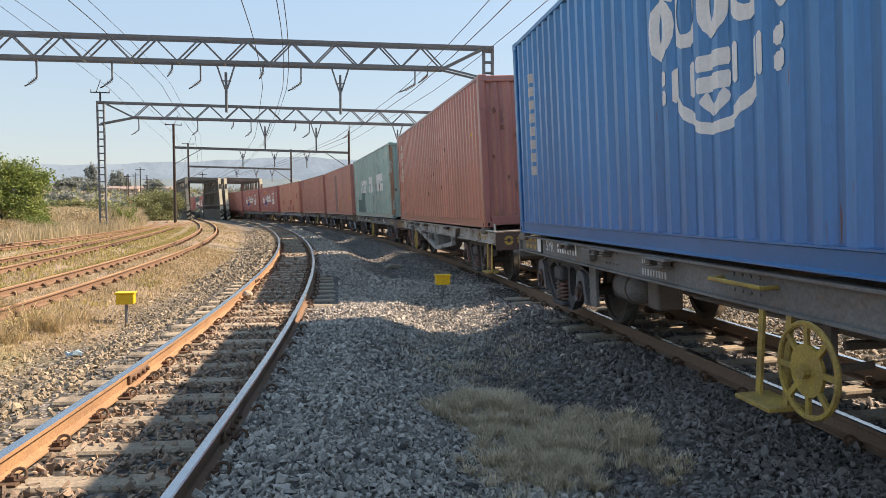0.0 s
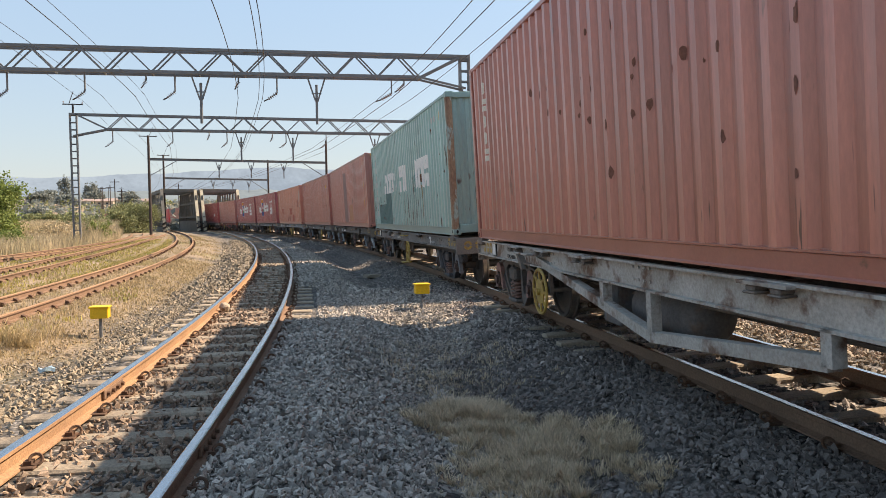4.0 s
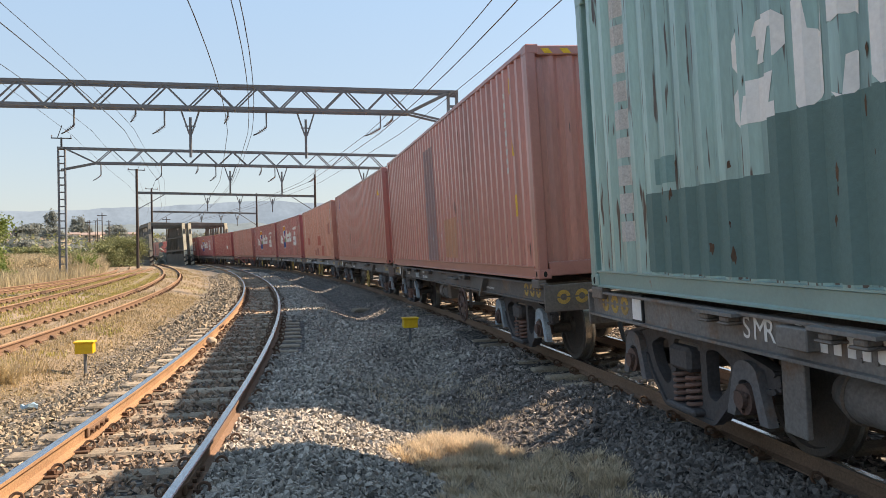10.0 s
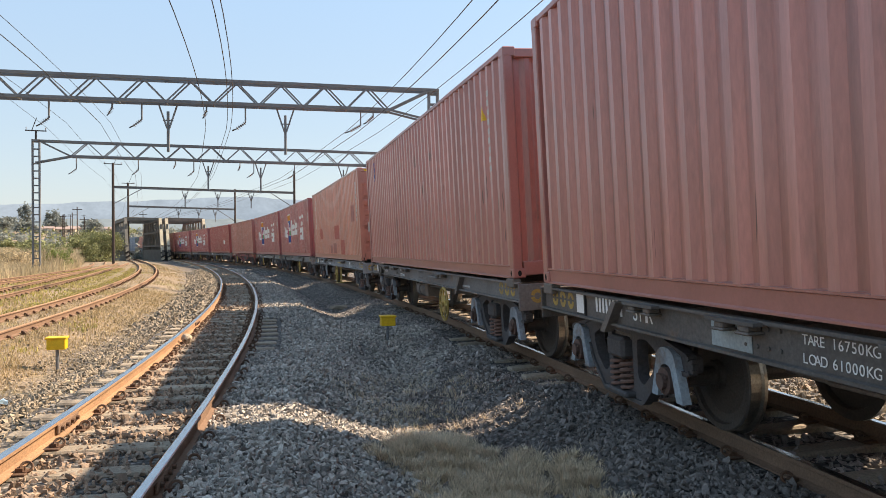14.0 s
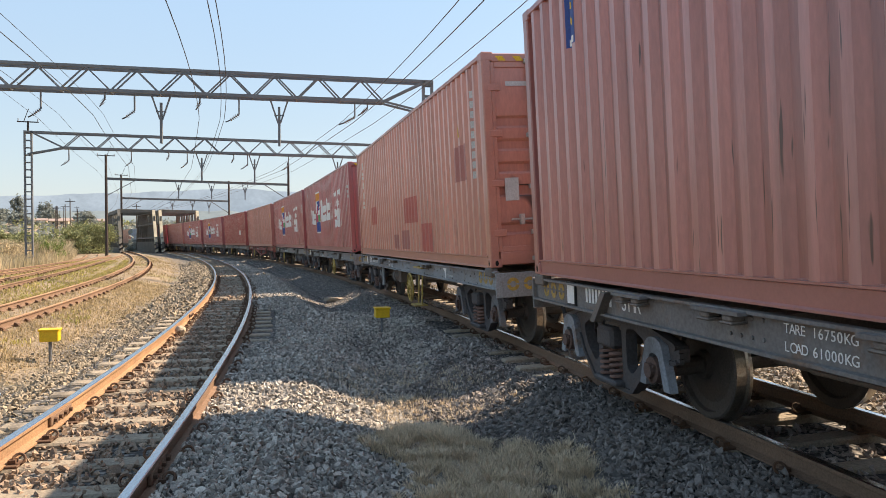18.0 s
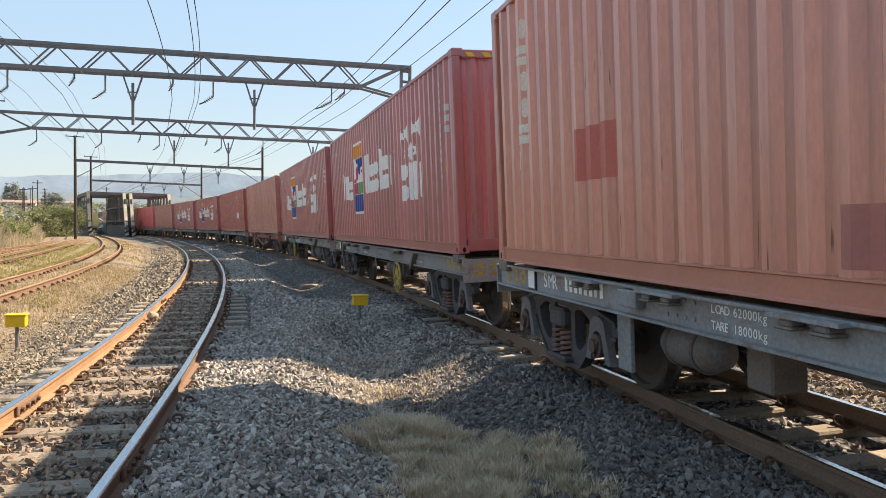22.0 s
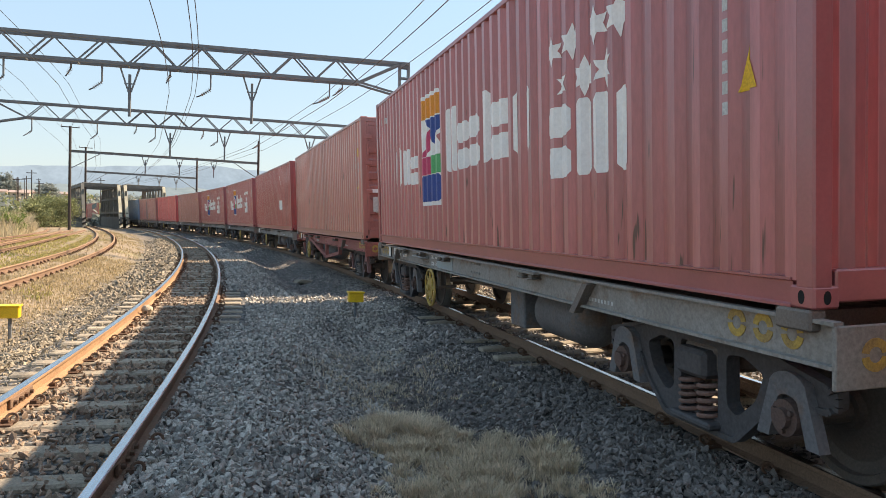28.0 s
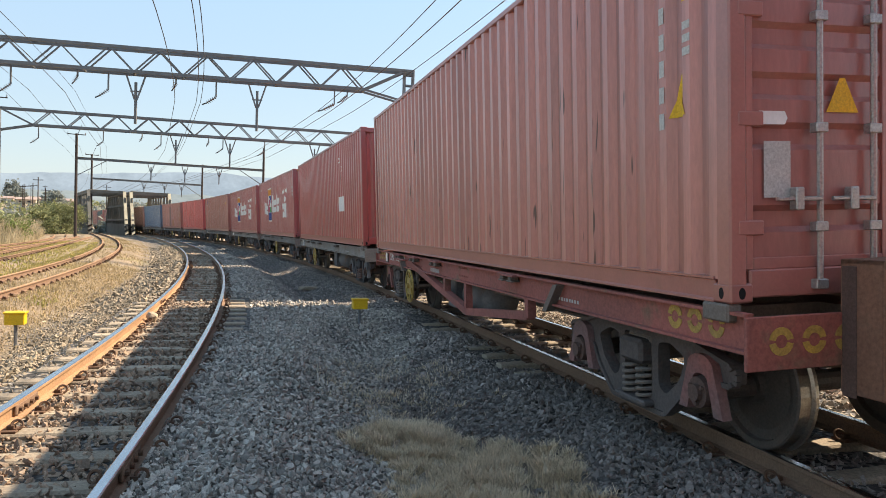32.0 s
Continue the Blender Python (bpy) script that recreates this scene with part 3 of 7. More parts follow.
def v_frame(t, p, ax, drop=2.2, half=0.42):
    """A V of two angles under the beam, holding an upright bar."""
    p, ax = Vector(p), Vector(ax)
    foot = p + Vector((0, 0, -drop * 0.52))
    for sx in (-1, 1):
        bm = bmesh.new()
        beam(bm, p + ax * sx * half, foot + ax * sx * 0.05, 0.07, 0.07)
        part("v_leg", bm, GALV, t)
    bm = bmesh.new()
    beam(bm, p + Vector((0, 0, -drop * 0.18)), p + Vector((0, 0, -drop)), 0.1, 0.1)
    part("centre_bar", bm, GALV, t)
    bm = bmesh.new()
    beam(bm, p + ax * -0.22 + Vector((0, 0, -drop * 0.36)), p + ax * 0.22 + Vector((0, 0, -drop * 0.36)), 0.05, 0.05)
    part("cross_tie", bm, GALV, t)


def truss_portal(label, pl, pr, z_top, depth, bays, hangers, vees, left_mast=True, right_mast=True, v_drop=2.2):
    """A lattice beam between two masts."""
    t = thing("overhead_portal", label, "line portal", group="overhead line portals")
    pl, pr = Vector((*pl, 0)), Vector((*pr, 0))
    ax = (pr - pl).normalized()
    across = Vector((-ax.y, ax.x, 0))
    n = (pr - pl).length
    th = math.atan2(ax.y, ax.x)
    zt, zb = z_top, z_top - depth
    taper = 2.2

    def at(u, z, o=0.0):
        return pl + ax * u + across * o + Vector((0, 0, z))

    for o in (-0.3, 0.3):
        bm = bmesh.new()
        beam(bm, at(-0.2, zt, o), at(n + 0.2, zt, o), 0.09, 0.13)
        part("top_chord", bm, GALV, t)
        bm = bmesh.new()
        beam(bm, at(taper, zb, o), at(n - taper, zb, o), 0.1, 0.15)
        part("bottom_chord", bm, GALV, t)
        for a, b in (((0, zt - 1.5), (taper, zb)), ((n, zt - 1.5), (n - taper, zb)), ((taper, zb), (0.2, zt)), ((n - taper, zb), (n - 0.2, zt))):
            bm = bmesh.new()
            beam(bm, at(a[0], a[1], o), at(b[0], b[1], o), 0.09, 0.09)
            part("knee_brace", bm, GALV, t)
        w = (n - 2 * taper) / bays
        for i in range(bays):
            u = taper + i * w
            for a, b in ((u, u + w / 2), (u + w, u + w / 2)):
                bm = bmesh.new()
                beam(bm, at(a, zb, o), at(b, zt, o), 0.07, 0.06)
                part("diagonal", bm, GALV, t)
    for i in range(bays + 1):
        u = taper + i * (n - 2 * taper) / bays
        for zz in (zt + 0.05, zb - 0.05):
            bm = bmesh.new()
            beam(bm, at(u, zz, -0.3), at(u, zz, 0.3), 0.06, 0.05)
            part("tie_bar", bm, GALV, t)
    if left_mast:
        lattice_mast(t, pl.x, pl.y, -0.5, zt + 0.1, th)
        bm = bmesh.new()
        beam(bm, at(0, zt), at(0, zt + 0.75), 0.1, 0.1)
        beam(bm, at(-0.65, zt + 0.7), at(0.65, zt + 0.7), 0.08, 0.07)
        part("top_arm", bm, DARK_IRON, t)
        bm = bmesh.new()
        rod(bm, at(-0.25, zt + 0.72), at(0.05, zt + 1.6), 0.025, 6)
        part("spike", bm, DARK_IRON, t)
        for o in (-0.6, 0.6):
            insulator(t, at(o, zt + 0.72), at(o, zt + 0.92), sheds=2, r=0.05)
    if right_mast:
        lattice_mast(t, pr.x, pr.y, -0.5, zt + 0.1, th)
    for u, d, ln in hangers:
        hanger(t, at(u * n, zb), d, (ax.x * ln, ax.y * ln))
    for u in vees:
        v_frame(t, at(u * n, zb), ax, v_drop)
    return t


def beam_portal(label, pl, pr, z_beam, z_left, z_right, vees, drop=1.9):
    """A plain rolled beam, braced to two slim poles."""
    t = thing("overhead_portal", label, "line portal", group="overhead line portals")
    pl, pr = Vector((*pl, 0)), Vector((*pr, 0))
    ax = (pr - pl).normalized()
    n = (pr - pl).length
    for p, z in ((pl, z_left), (pr, z_right)):
        bm = bmesh.new()
        rod(bm, p + Vector((0, 0, -0.6)), p + Vector((0, 0, z)), 0.17, 10, 0.13)
        part("pole", bm, RUST_POLE, t)
    bm = bmesh.new()
    for zz, h in ((0.12, 0.04), (-0.12, 0.04), (0, 0.22)):
        beam(bm, pl + Vector((0, 0, z_beam + zz)), pr + Vector((0, 0, z_beam + zz)), 0.2 if h < 0.1 else 0.04, h)
    part("beam", bm, GALV, t)
    for p, sx in ((pl, 1), (pr, -1)):
        bm = bmesh.new()
        beam(bm, p + Vector((0, 0, z_beam - 1.9)), p + ax * sx * 3.0 + Vector((0, 0, z_beam - 0.1)), 0.08, 0.08)
        part("knee_brace", bm, GALV, t)
    bm = bmesh.new()
    beam(bm, pl + ax * -0.9 + Vector((0, 0, z_left - 0.1)), pl + ax * 0.9 + Vector((0, 0, z_left - 0.1)), 0.09, 0.09)
    rod(bm, pl + ax * 0.1 + Vector((0, 0, z_left - 0.1)), pl + ax * 0.5 + Vector((0, 0, z_left + 0.95)), 0.025, 6)
    part("top_arm", bm, DARK_IRON, t)
    for o in (-0.85, 0.85):
        insulator(t, pl + ax * o + Vector((0, 0, z_left - 0.08)), pl + ax * o + Vector((0, 0, z_left + 0.12)), sheds=2, r=0.06)
    for u in vees:
        v_frame(t, pl + ax * (u * n) + Vector((0, 0, z_beam - 0.12)), ax, drop, 0.36)
    return t


truss_portal("grey lattice steel portal spanning all the tracks", (-27.0, 30.6), (0.75, 36.1), 8.98, 1.02, 12,
             [(0.29, 0.85, -0.35), (0.40, 0.85, -0.35), (0.49, 0.3, -0.15), (0.533, 0.8, -0.35), (0.63, 0.3, -0.12), (0.69, 0.8, -0.4), (0.876, 0.75, -0.5), (0.897, 0.3, -0.3)], [0.572, 0.753])
truss_portal("grey lattice steel portal on ladder-like masts", (-26.2, 52.2), (-2.2, 59.4), 8.9, 1.0, 10,
             [(0.10, 0.85, -0.35), (0.26, 0.8, -0.3), (0.36, 0.3, -0.12), (0.41, 0.8, -0.3), (0.54, 0.35, -0.12), (0.58, 0.8, -0.35), (0.70, 0.8, -0.35)], [0.45, 0.60, 0.85])
beam_portal("slim steel beam portal on tall brown poles", (-33.8, 84.0), (-15.4, 93.5), 8.35, 11.0, 11.1, [0.37, 0.55, 0.74])
beam_portal("slim far beam portal before the bridge", (-42.5, 111.0), (-29.4, 121.0), 7.75, 11.2, 11.0, [0.45, 0.64, 0.8])


# ---- three-truss railway bridge
BRIDGE_MAT = shader("grey_bridge_paint", (0.19, 0.18, 0.16), 0.8, 0.1, (0.11, 0.104, 0.092), 1.0, 0.7, 30, 0.3)
BRIDGE_PALE = shader("pale_bridge_paint", (0.62, 0.56, 0.42), 0.8, 0.0, (0.36, 0.31, 0.23), 1.0, 0.7, 30, 0.3)


def bridge():
    t = thing("truss_bridge", "grey steel truss bridge with pale end posts", "bridge")
    x0, y0, th = TRAIN.at(114.0)
    m = pose(x0, y0, 0, 0, 0, math.degrees(th) + 0.4)
    L, H, n = 22.0, 5.6, 10
    w = L / n
    for o in (-8.1, -3.5, -2.65, 2.5):
        for z, h, a, b in ((H, 0.4, 3.0, L - 3.0), (1.9, 0.25, 0.9, L - 0.9), (3.9, 0.28, 2.0, L - 2.0)):
            bm = bmesh.new()
            beam(bm, (o, a, z), (o, b, z), 0.3, h * 0.85)
            part("chord", bm, BRIDGE_MAT, t, at=m)
        part("plate_girder", a_box(o - 0.12, o + 0.12, 0.2, L - 0.2, -0.6, 0.55 if o < -5 else 1.35), BRIDGE_MAT, t, at=m)
        for a, b in ((0, 3.0), (L, L - 3.0)):
            bm = bmesh.new()
            beam(bm, (o, a, -0.5), (o, b, H + 0.2), 0.4, 0.36)
            part("end_post", bm, BRIDGE_PALE if a == 0 and o > -5 else BRIDGE_MAT, t, at=m)
        for k in range(3):
            bm = bmesh.new()
            beam(bm, (o - 0.27, 0.05 + k * 0.26, -0.3 + k * 0.6), (o + 0.27, 0.05 + k * 0.26, 0.0 + k * 0.6), 0.45, 0.2)
            part("warning_stripe", bm, DARK_IRON, t, at=m)
        for i in range(1, n):
            y = i * w
            bm = bmesh.new()
            beam(bm, (o, y, 0.3), (o, y, min(H, 0.4 + min(y, L - y) * 2.1)), 0.24, 0.24)
            part("post", bm, BRIDGE_MAT, t, at=m)
            if (i % 2 or o < -5) and 3 < y < L - 3.1:
                bm = bmesh.new()
                beam(bm, (o, y, 0.9), (o, y + (w if i < n / 2 else -w), H), 0.2, 0.2)
                part("diagonal", bm, BRIDGE_MAT, t, at=m)
    for a, b in ((-8.1, -3.5), (-2.65, 2.5)):
        for i in range(8):
            y = 3.0 + i * (L - 6) / 7
            bm = bmesh.new()
            beam(bm, (a, y, H + 0.15), (b, y, H + 0.15), 0.25, 0.36)
            part("cross_girder", bm, BRIDGE_MAT, t, at=m)
            if i < 7:
                bm = bmesh.new()
                beam(bm, (a, y, H + 0.3), (b, y + (L - 6) / 7, H + 0.3), 0.2, 0.2)
                part("wind_brace", bm, BRIDGE_MAT, t, at=m)
    for y in (-0.8, L + 0.8):
        part("abutment", a_box(-9.2, 3.6, y - 0.9, y + 0.9, -3.0, -0.62, 0.05), SLEEPER_MAT, t, at=m)
    return t


bridge()


# ---- the goods train: containers on flat wagons
CL, CW, CH = 12.192, 2.438, 2.81
DECK = 1.075
PITCH, RIB = 0.2786, 0.05
FIRST = -CL / 2 + 0.14


def rib(x):
    """How far the corrugated wall lies inside its outer face, at x along the side."""
    u = ((x - FIRST) / PITCH) % 1.0
    if u < 0.29:
        return 0.0
    if u < 0.5:
        return RIB * (u - 0.29) / 0.21
    if u < 0.79:
        return RIB
    return RIB * (1 - (u - 0.79) / 0.21)


def breaks(x0, x1):
    out, k = [], math.floor((x0 - FIRST) / PITCH) - 1
    while FIRST + k * PITCH < x1 + PITCH:
        for f in (0, 0.29, 0.5, 0.79):
            x = FIRST + (k + f) * PITCH
            if x0 < x < x1:
                out.append(x)
        k += 1
    return out


def corrugated(x0, x1, z0, z1, y_of, face):
    """A folded sheet between two heights; face is +1 or -1, the way that it looks along y."""
    xs = [x0, *breaks(x0, x1), x1]
    vs = []
    for x in xs:
        y = y_of - face * rib(x)
        vs += [(x, y, z0), (x, y, z1)]
    fs = [(2 * i, 2 * i + 2, 2 * i + 3, 2 * i + 1) if face < 0 else (2 * i, 2 * i + 1, 2 * i + 3, 2 * i + 2) for i in range(len(xs) - 1)]
    return vs, fs


SIDE_SHEETS = {}
for face in (-1, 1):
    v, f = corrugated(-CL / 2 + 0.12, CL / 2 - 0.12, 0.14, CH - 0.06, face * (CW / 2 - 0.012), face)
    SIDE_SHEETS[face] = (v, f)


def end_sheet(x_out, sign):
    """The folded front wall: broad upright ribs."""
    ys = np.linspace(-CW / 2 + 0.1, CW / 2 - 0.1, 37)
    vs = []
    for i, y in enumerate(ys):
        d = (0, 0, 0.045, 0.045)[i % 4]
        vs += [(x_out - sign * d, y, 0.2), (x_out - sign * d, y, CH - 0.12)]
    return vs, [(2 * i, 2 * i + 2, 2 * i + 3, 2 * i + 1) for i in range(len(ys) - 1)]



def casting_mesh():
    """A corner fitting: a solid block; its oval holes are dark plates laid on the outer faces."""
    bm = bmesh.new()
    box(bm, -0.089, 0.089, -0.081, 0.081, -0.059, 0.059, 0.012)
    me = bpy.data.meshes.new("corner_casting")
    bm.to_mesh(me)
    bm.free()
    return me


# near-black stand-in for the shade inside holes that are not cut
HOLE = shader("deep_shade_inside_fitting", (0.012, 0.012, 0.012), 0.9)
WHITE_PAINT = shader("worn_white_paint", (0.82, 0.82, 0.80), 0.5, 0, (0.70, 0.70, 0.68), 4, 0.5, 30, 0.08, 0.05)
CREAM_PAINT = shader("cream_stencil_paint", (0.70, 0.66, 0.58), 0.6, 0, (0.58, 0.54, 0.47), 5, 0.5)
GREY_PAINT = shader("grey_stencil_paint", (0.55, 0.55, 0.53), 0.6)
ZINC = shader("zinc_lock_rod", (0.46, 0.46, 0.45), 0.42, 0.6, (0.34, 0.34, 0.33), 6, 0.5)
DECAL_YELLOW = shader("yellow_decal", (0.78, 0.47, 0.02), 0.5)
DECAL_INK = shader("black_decal_ink", (0.03, 0.03, 0.03), 0.5)
BLUE_INK = shader("blue_decal", (0.02, 0.07, 0.30), 0.5)
ORANGE_INK = shader("orange_decal", (0.80, 0.30, 0.03), 0.5)
GREEN_INK = shader("green_decal", (0.08, 0.42, 0.16), 0.5)
PINK_INK = shader("pink_decal", (0.62, 0.06, 0.16), 0.5)
RUBBER = shader("black_rubber_seal", (0.02, 0.02, 0.02), 0.7)


def decal(name, polys, mat, parent, lift=0.003, side=1, label="", wear=None):
    """Paint on the corrugated side: flat outlines in x and z, folded to follow the ribs. wear: a chance that a strip has flaked off."""
    bm = bmesh.new()
    for poly in polys:
        if len(poly) < 3:
            continue
        bm.faces.new([bm.verts.new((x, 0, z + 0.07)) for x, z in poly])
    xs = [v.co.x for v in bm.verts]
    for x in breaks(min(xs), max(xs)):
        bmesh.ops.bisect_plane(bm, geom=bm.verts[:] + bm.edges[:] + bm.faces[:], plane_co=(x, 0, 0), plane_no=(1, 0, 0), dist=1e-5)
    if wear:
        rng = random.Random(wear[1])
        bmesh.ops.triangulate(bm, faces=bm.faces[:])
        bmesh.ops.subdivide_edges(bm, edges=[e for e in bm.edges if e.calc_length() > 0.12], cuts=2, use_grid_fill=True)
        gone = [f for f in bm.faces if noise.noise(Vector((f.calc_center_median().x * 7.0, wear[1], f.calc_center_median().z * 1.1))) > wear[0] + rng.uniform(-0.12, 0.12)]
        bmesh.ops.delete(bm, geom=gone, context="FACES")
    for v in bm.verts:
        v.co.y = side * (CW / 2 - 0.012 - rib(v.co.x) + lift)
    bmesh.ops.recalc_face_normals(bm, faces=bm.faces)
    for f in bm.faces:
        if f.normal.y * side < 0:
            f.normal_flip()
    me = bpy.data.meshes.new(name)
    bm.to_mesh(me)
    bm.free()
    me.materials.append(mat)
    ob = new(name, me)
    ob.parent = parent
    if label:
        tagged(ob, label)
    return ob


def rect(x0, x1, z0, z1):
    return [(x0, z0), (x1, z0), (x1, z1), (x0, z1)]


def star(cx, cz, r, n=6):
    return [(cx + (r if i % 2 == 0 else r * 0.48) * math.sin(math.pi * i / n), cz + (r if i % 2 == 0 else r * 0.48) * math.cos(math.pi * i / n)) for i in range(2 * n)]


def bars(x0, x1, z0, z1, n, across=True, fill=0.62):
    """Lettering shown as plain bars: n of them side by side, or one over the other."""
    out = []
    for i in range(n):
        if across:
            w = (x1 - x0) / n
            out.append(rect(x0 + i * w, x0 + (i + fill) * w, z0, z1))
        else:
            w = (z1 - z0) / n
            out.append(rect(x0, x1, z0 + i * w, z0 + (i + fill) * w))
    return out


CAST_ME = casting_mesh()


def container(label, base, second, rust, doors, amount=0.6, rust_edge=(0.6, 0.75), rough=0.3, rust_scale=2.2, drips=(0.10, 0.045, 0.04), drip_edge=0.70, chalk_light=0.42, post_c=None):
    """A forty-foot box. Its near end (-x) has either two doors or the plain folded front wall."""
    t = thing("shipping_container", label, "shipping container", group="containers of the goods train")
    base, second, rust = (tuple(min(0.85, c * 1.62) for c in k) for k in (base, second, rust))
    mat = shader("container_paint", base, rough, 0.0, second, 0.8, amount, 30, 0.12, 0.06, 40, rust, rust_scale, rust_edge, (1.6, 1.0, 0.28), spec=0.75)
    weather_and_rib_light(mat, drips, drip_edge, chalk_light, tuple(0.74 * c + 0.14 for c in base))
    glaze = mat.node_tree.nodes["Principled BSDF"].inputs  # the clear gloss of the paint
    glaze["Coat Weight"].default_value, glaze["Coat Roughness"].default_value = 0.18, 0.3
    dark = shader("container_frame_paint", tuple(c * 0.8 for c in base), rough, 0.0, tuple(c * 0.75 for c in second), 2.0, 0.6, 40, 0.08, 0.04, 50, rust, 5.0, rust_edge, spec=0.8)
    h, w = CL / 2, CW / 2
    for face in (1, -1):
        v, f = SIDE_SHEETS[face]
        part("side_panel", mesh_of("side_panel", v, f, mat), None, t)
        bm = bmesh.new()
        box(bm, -h + 0.09, h - 0.09, face * w - 0.03 - 0.028 * face, face * w + 0.03 - 0.034 * face, CH - 0.075, CH - 0.012, 0.008)
        part("top_rail", bm, dark, t)
        # a channel: recessed web between an upper and a lower lip
        prof = [(w - 0.07, 0.155), (w - 0.001, 0.155), (w - 0.001, 0.141), (w - 0.017, 0.134), (w - 0.021, 0.022), (w - 0.003, 0.012), (w - 0.003, -0.002), (w - 0.07, -0.002)]
        bm = bmesh.new()
        extrude(bm, [(y, z) for y, z in prof], -h + 0.17, h - 0.17, pose(0, 0, 0, 0, 0, 90 * face))
        part("bottom_rail", bm, dark, t)
    bm = bmesh.new()
    n = 44
    xs = np.linspace(-h + 0.1, h - 0.1, n)
    vs = [bm.verts.new((x, y, CH - 0.03 - (0.018 if i % 2 else 0))) for i, x in enumerate(xs) for y in (-w + 0.05, w - 0.05)]
    for i in range(n - 1):
        bm.faces.new((vs[2 * i], vs[2 * i + 2], vs[2 * i + 3], vs[2 * i + 1]))
    part("roof", bm, dark, t)
    part("floor", a_box(-h + 0.1, h - 0.1, -w + 0.05, w - 0.05, 0.10, 0.16), dark, t)
    for sx in (-1, 1):
        for sy in (-1, 1):
            bm = bmesh.new()
            box(bm, sx * (h - 0.07) - 0.066, sx * (h - 0.07) + 0.066, sy * (w - 0.062) - 0.06, sy * (w - 0.062) + 0.06, 0.1, CH - 0.1, 0.012)
            part("corner_post", bm, post_c if post_c and sx < 0 else dark, t)
            for z in (0.059, CH - 0.059):
                c = part("corner_casting", CAST_ME.copy(), dark, t, at=pose(sx * (h - 0.089), sy * (w - 0.081), z))
                if z < 1:
                    bm = bmesh.new()
                    outline = [(0.028 * math.cos(a) * 0.85, 0.036 * math.sin(a)) for a in np.linspace(0, 2 * math.pi, 12, endpoint=False)]
                    extrude(bm, outline, sy * 0.0805, sy * 0.0822)
                    part("slot", bm, HOLE, c)
                    bm = bmesh.new()
                    extrude(bm, outline, 0.0885 if sx > 0 else -0.0885, 0.0902 if sx > 0 else -0.0902, pose(0, 0, 0, 0, 0, -90))
                    part("slot", bm, HOLE, c)
    v, f = end_sheet(h - 0.04, 1)
    part("front_wall", mesh_of("front_wall", v, f, mat), None, t)
    for sx in (-1, 1):
        for z0, z1 in ((0.03, 0.2), (CH - 0.13, CH - 0.02)):
            part("end_rail", a_box(sx * h - 0.09 * (sx > 0) - 0.005 * sx, sx * h + 0.09 * (sx < 0) - 0.005 * sx, -w + 0.14, w - 0.14, z0, z1, 0.01), dark, t)
    if not doors:
        v, f = end_sheet(-h + 0.04, -1)
        part("front_wall", mesh_of("front_wall", v, f, mat), None, t)
        return t
    part("seal", a_box(-h + 0.035, -h + 0.06, -0.016, 0.016, 0.2, CH - 0.13), RUBBER, t)
    for sy in (1, -1):
        bm = bmesh.new()
        zs = [0.22] + [z0 + dz for z0 in (0.42, 0.92, 1.22, 1.52, 1.82) for dz in (0.0, 0.035, 0.13, 0.165)] + [CH - 0.15]
        prev = None
        for i, z in enumerate(zs):
            d = 0.03 if i % 4 in (2, 3) and 0 < i < len(zs) - 1 else 0.0
            row = [bm.verts.new((-h + 0.03 + d, y, z)) for y in (sy * 0.09, sy * (w - 0.16))]
            if prev:
                bm.faces.new((prev[0], prev[1], row[1], row[0]))
            prev = row
        door = part("door", bm, mat, t)
        bm = bmesh.new()
        for y0, y1, z0, z1 in ((sy * 0.02, sy * 0.1, 0.2, CH - 0.13), (sy * (w - 0.17), sy * (w - 0.12), 0.2, CH - 0.13)):
            box(bm, -h + 0.012, -h + 0.06, min(y0, y1), max(y0, y1), z0, z1, 0.005)
        for z in (0.2, CH - 0.2):
            box(bm, -h + 0.012, -h + 0.06, min(sy * 0.1, sy * (w - 0.17)), max(sy * 0.1, sy * (w - 0.17)), z, z + 0.07, 0.005)
        part("door_frame", bm, dark, door)
        for y in (0.2, 0.6):
            bm = bmesh.new()
            rod(bm, (-h - 0.02, sy * y, 0.07), (-h - 0.02, sy * y, CH - 0.07), 0.019, 8)
            for z in (0.1, 0.45, 1.05, 1.72, CH - 0.12):
                box(bm, -h - 0.045, -h + 0.02, sy * y - 0.045, sy * y + 0.045, z - 0.03, z + 0.03, 0.006)
            part("lock_rod", bm, ZINC, door)
            bm = bmesh.new()
            rod(bm, (-h - 0.035, sy * y, 0.62), (-h - 0.035, sy * (y + 0.32), 0.62), 0.014, 6)
            box(bm, -h - 0.06, -h + 0.01, sy * (y + 0.17) - 0.03, sy * (y + 0.17) + 0.03, 0.55, 0.69, 0.008)
            part("lock_handle", bm, ZINC, door)
        for z in (0.45, 1.1, 1.75, 2.35):
            bm = bmesh.new()
            box(bm, -h + 0.0, -h + 0.05, min(sy * (w - 0.24), sy * (w - 0.06)), max(sy * (w - 0.24), sy * (w - 0.06)), z - 0.045, z + 0.045, 0.008)
            part("hinge", bm, dark, door)
    return t


def warning(t, x, z, size=0.3, side=1):
    decal("warning_triangle", [[(x - size * 0.33, z), (x + size * 0.33, z), (x, z + size * 0.9)]], DECAL_YELLOW, t, 0.004, side, "yellow warning triangle")


def end_decal(t, name, mat, poly, lift=0.006, x=None):
    """A flat label on the near end: an outline in y and z."""
    bm = bmesh.new()
    xx = (-CL / 2 + 0.03 - lift) if x is None else x
    bm.faces.new([bm.verts.new((xx, y, z + 0.07)) for y, z in poly])
    return part(name, bm, mat, t)


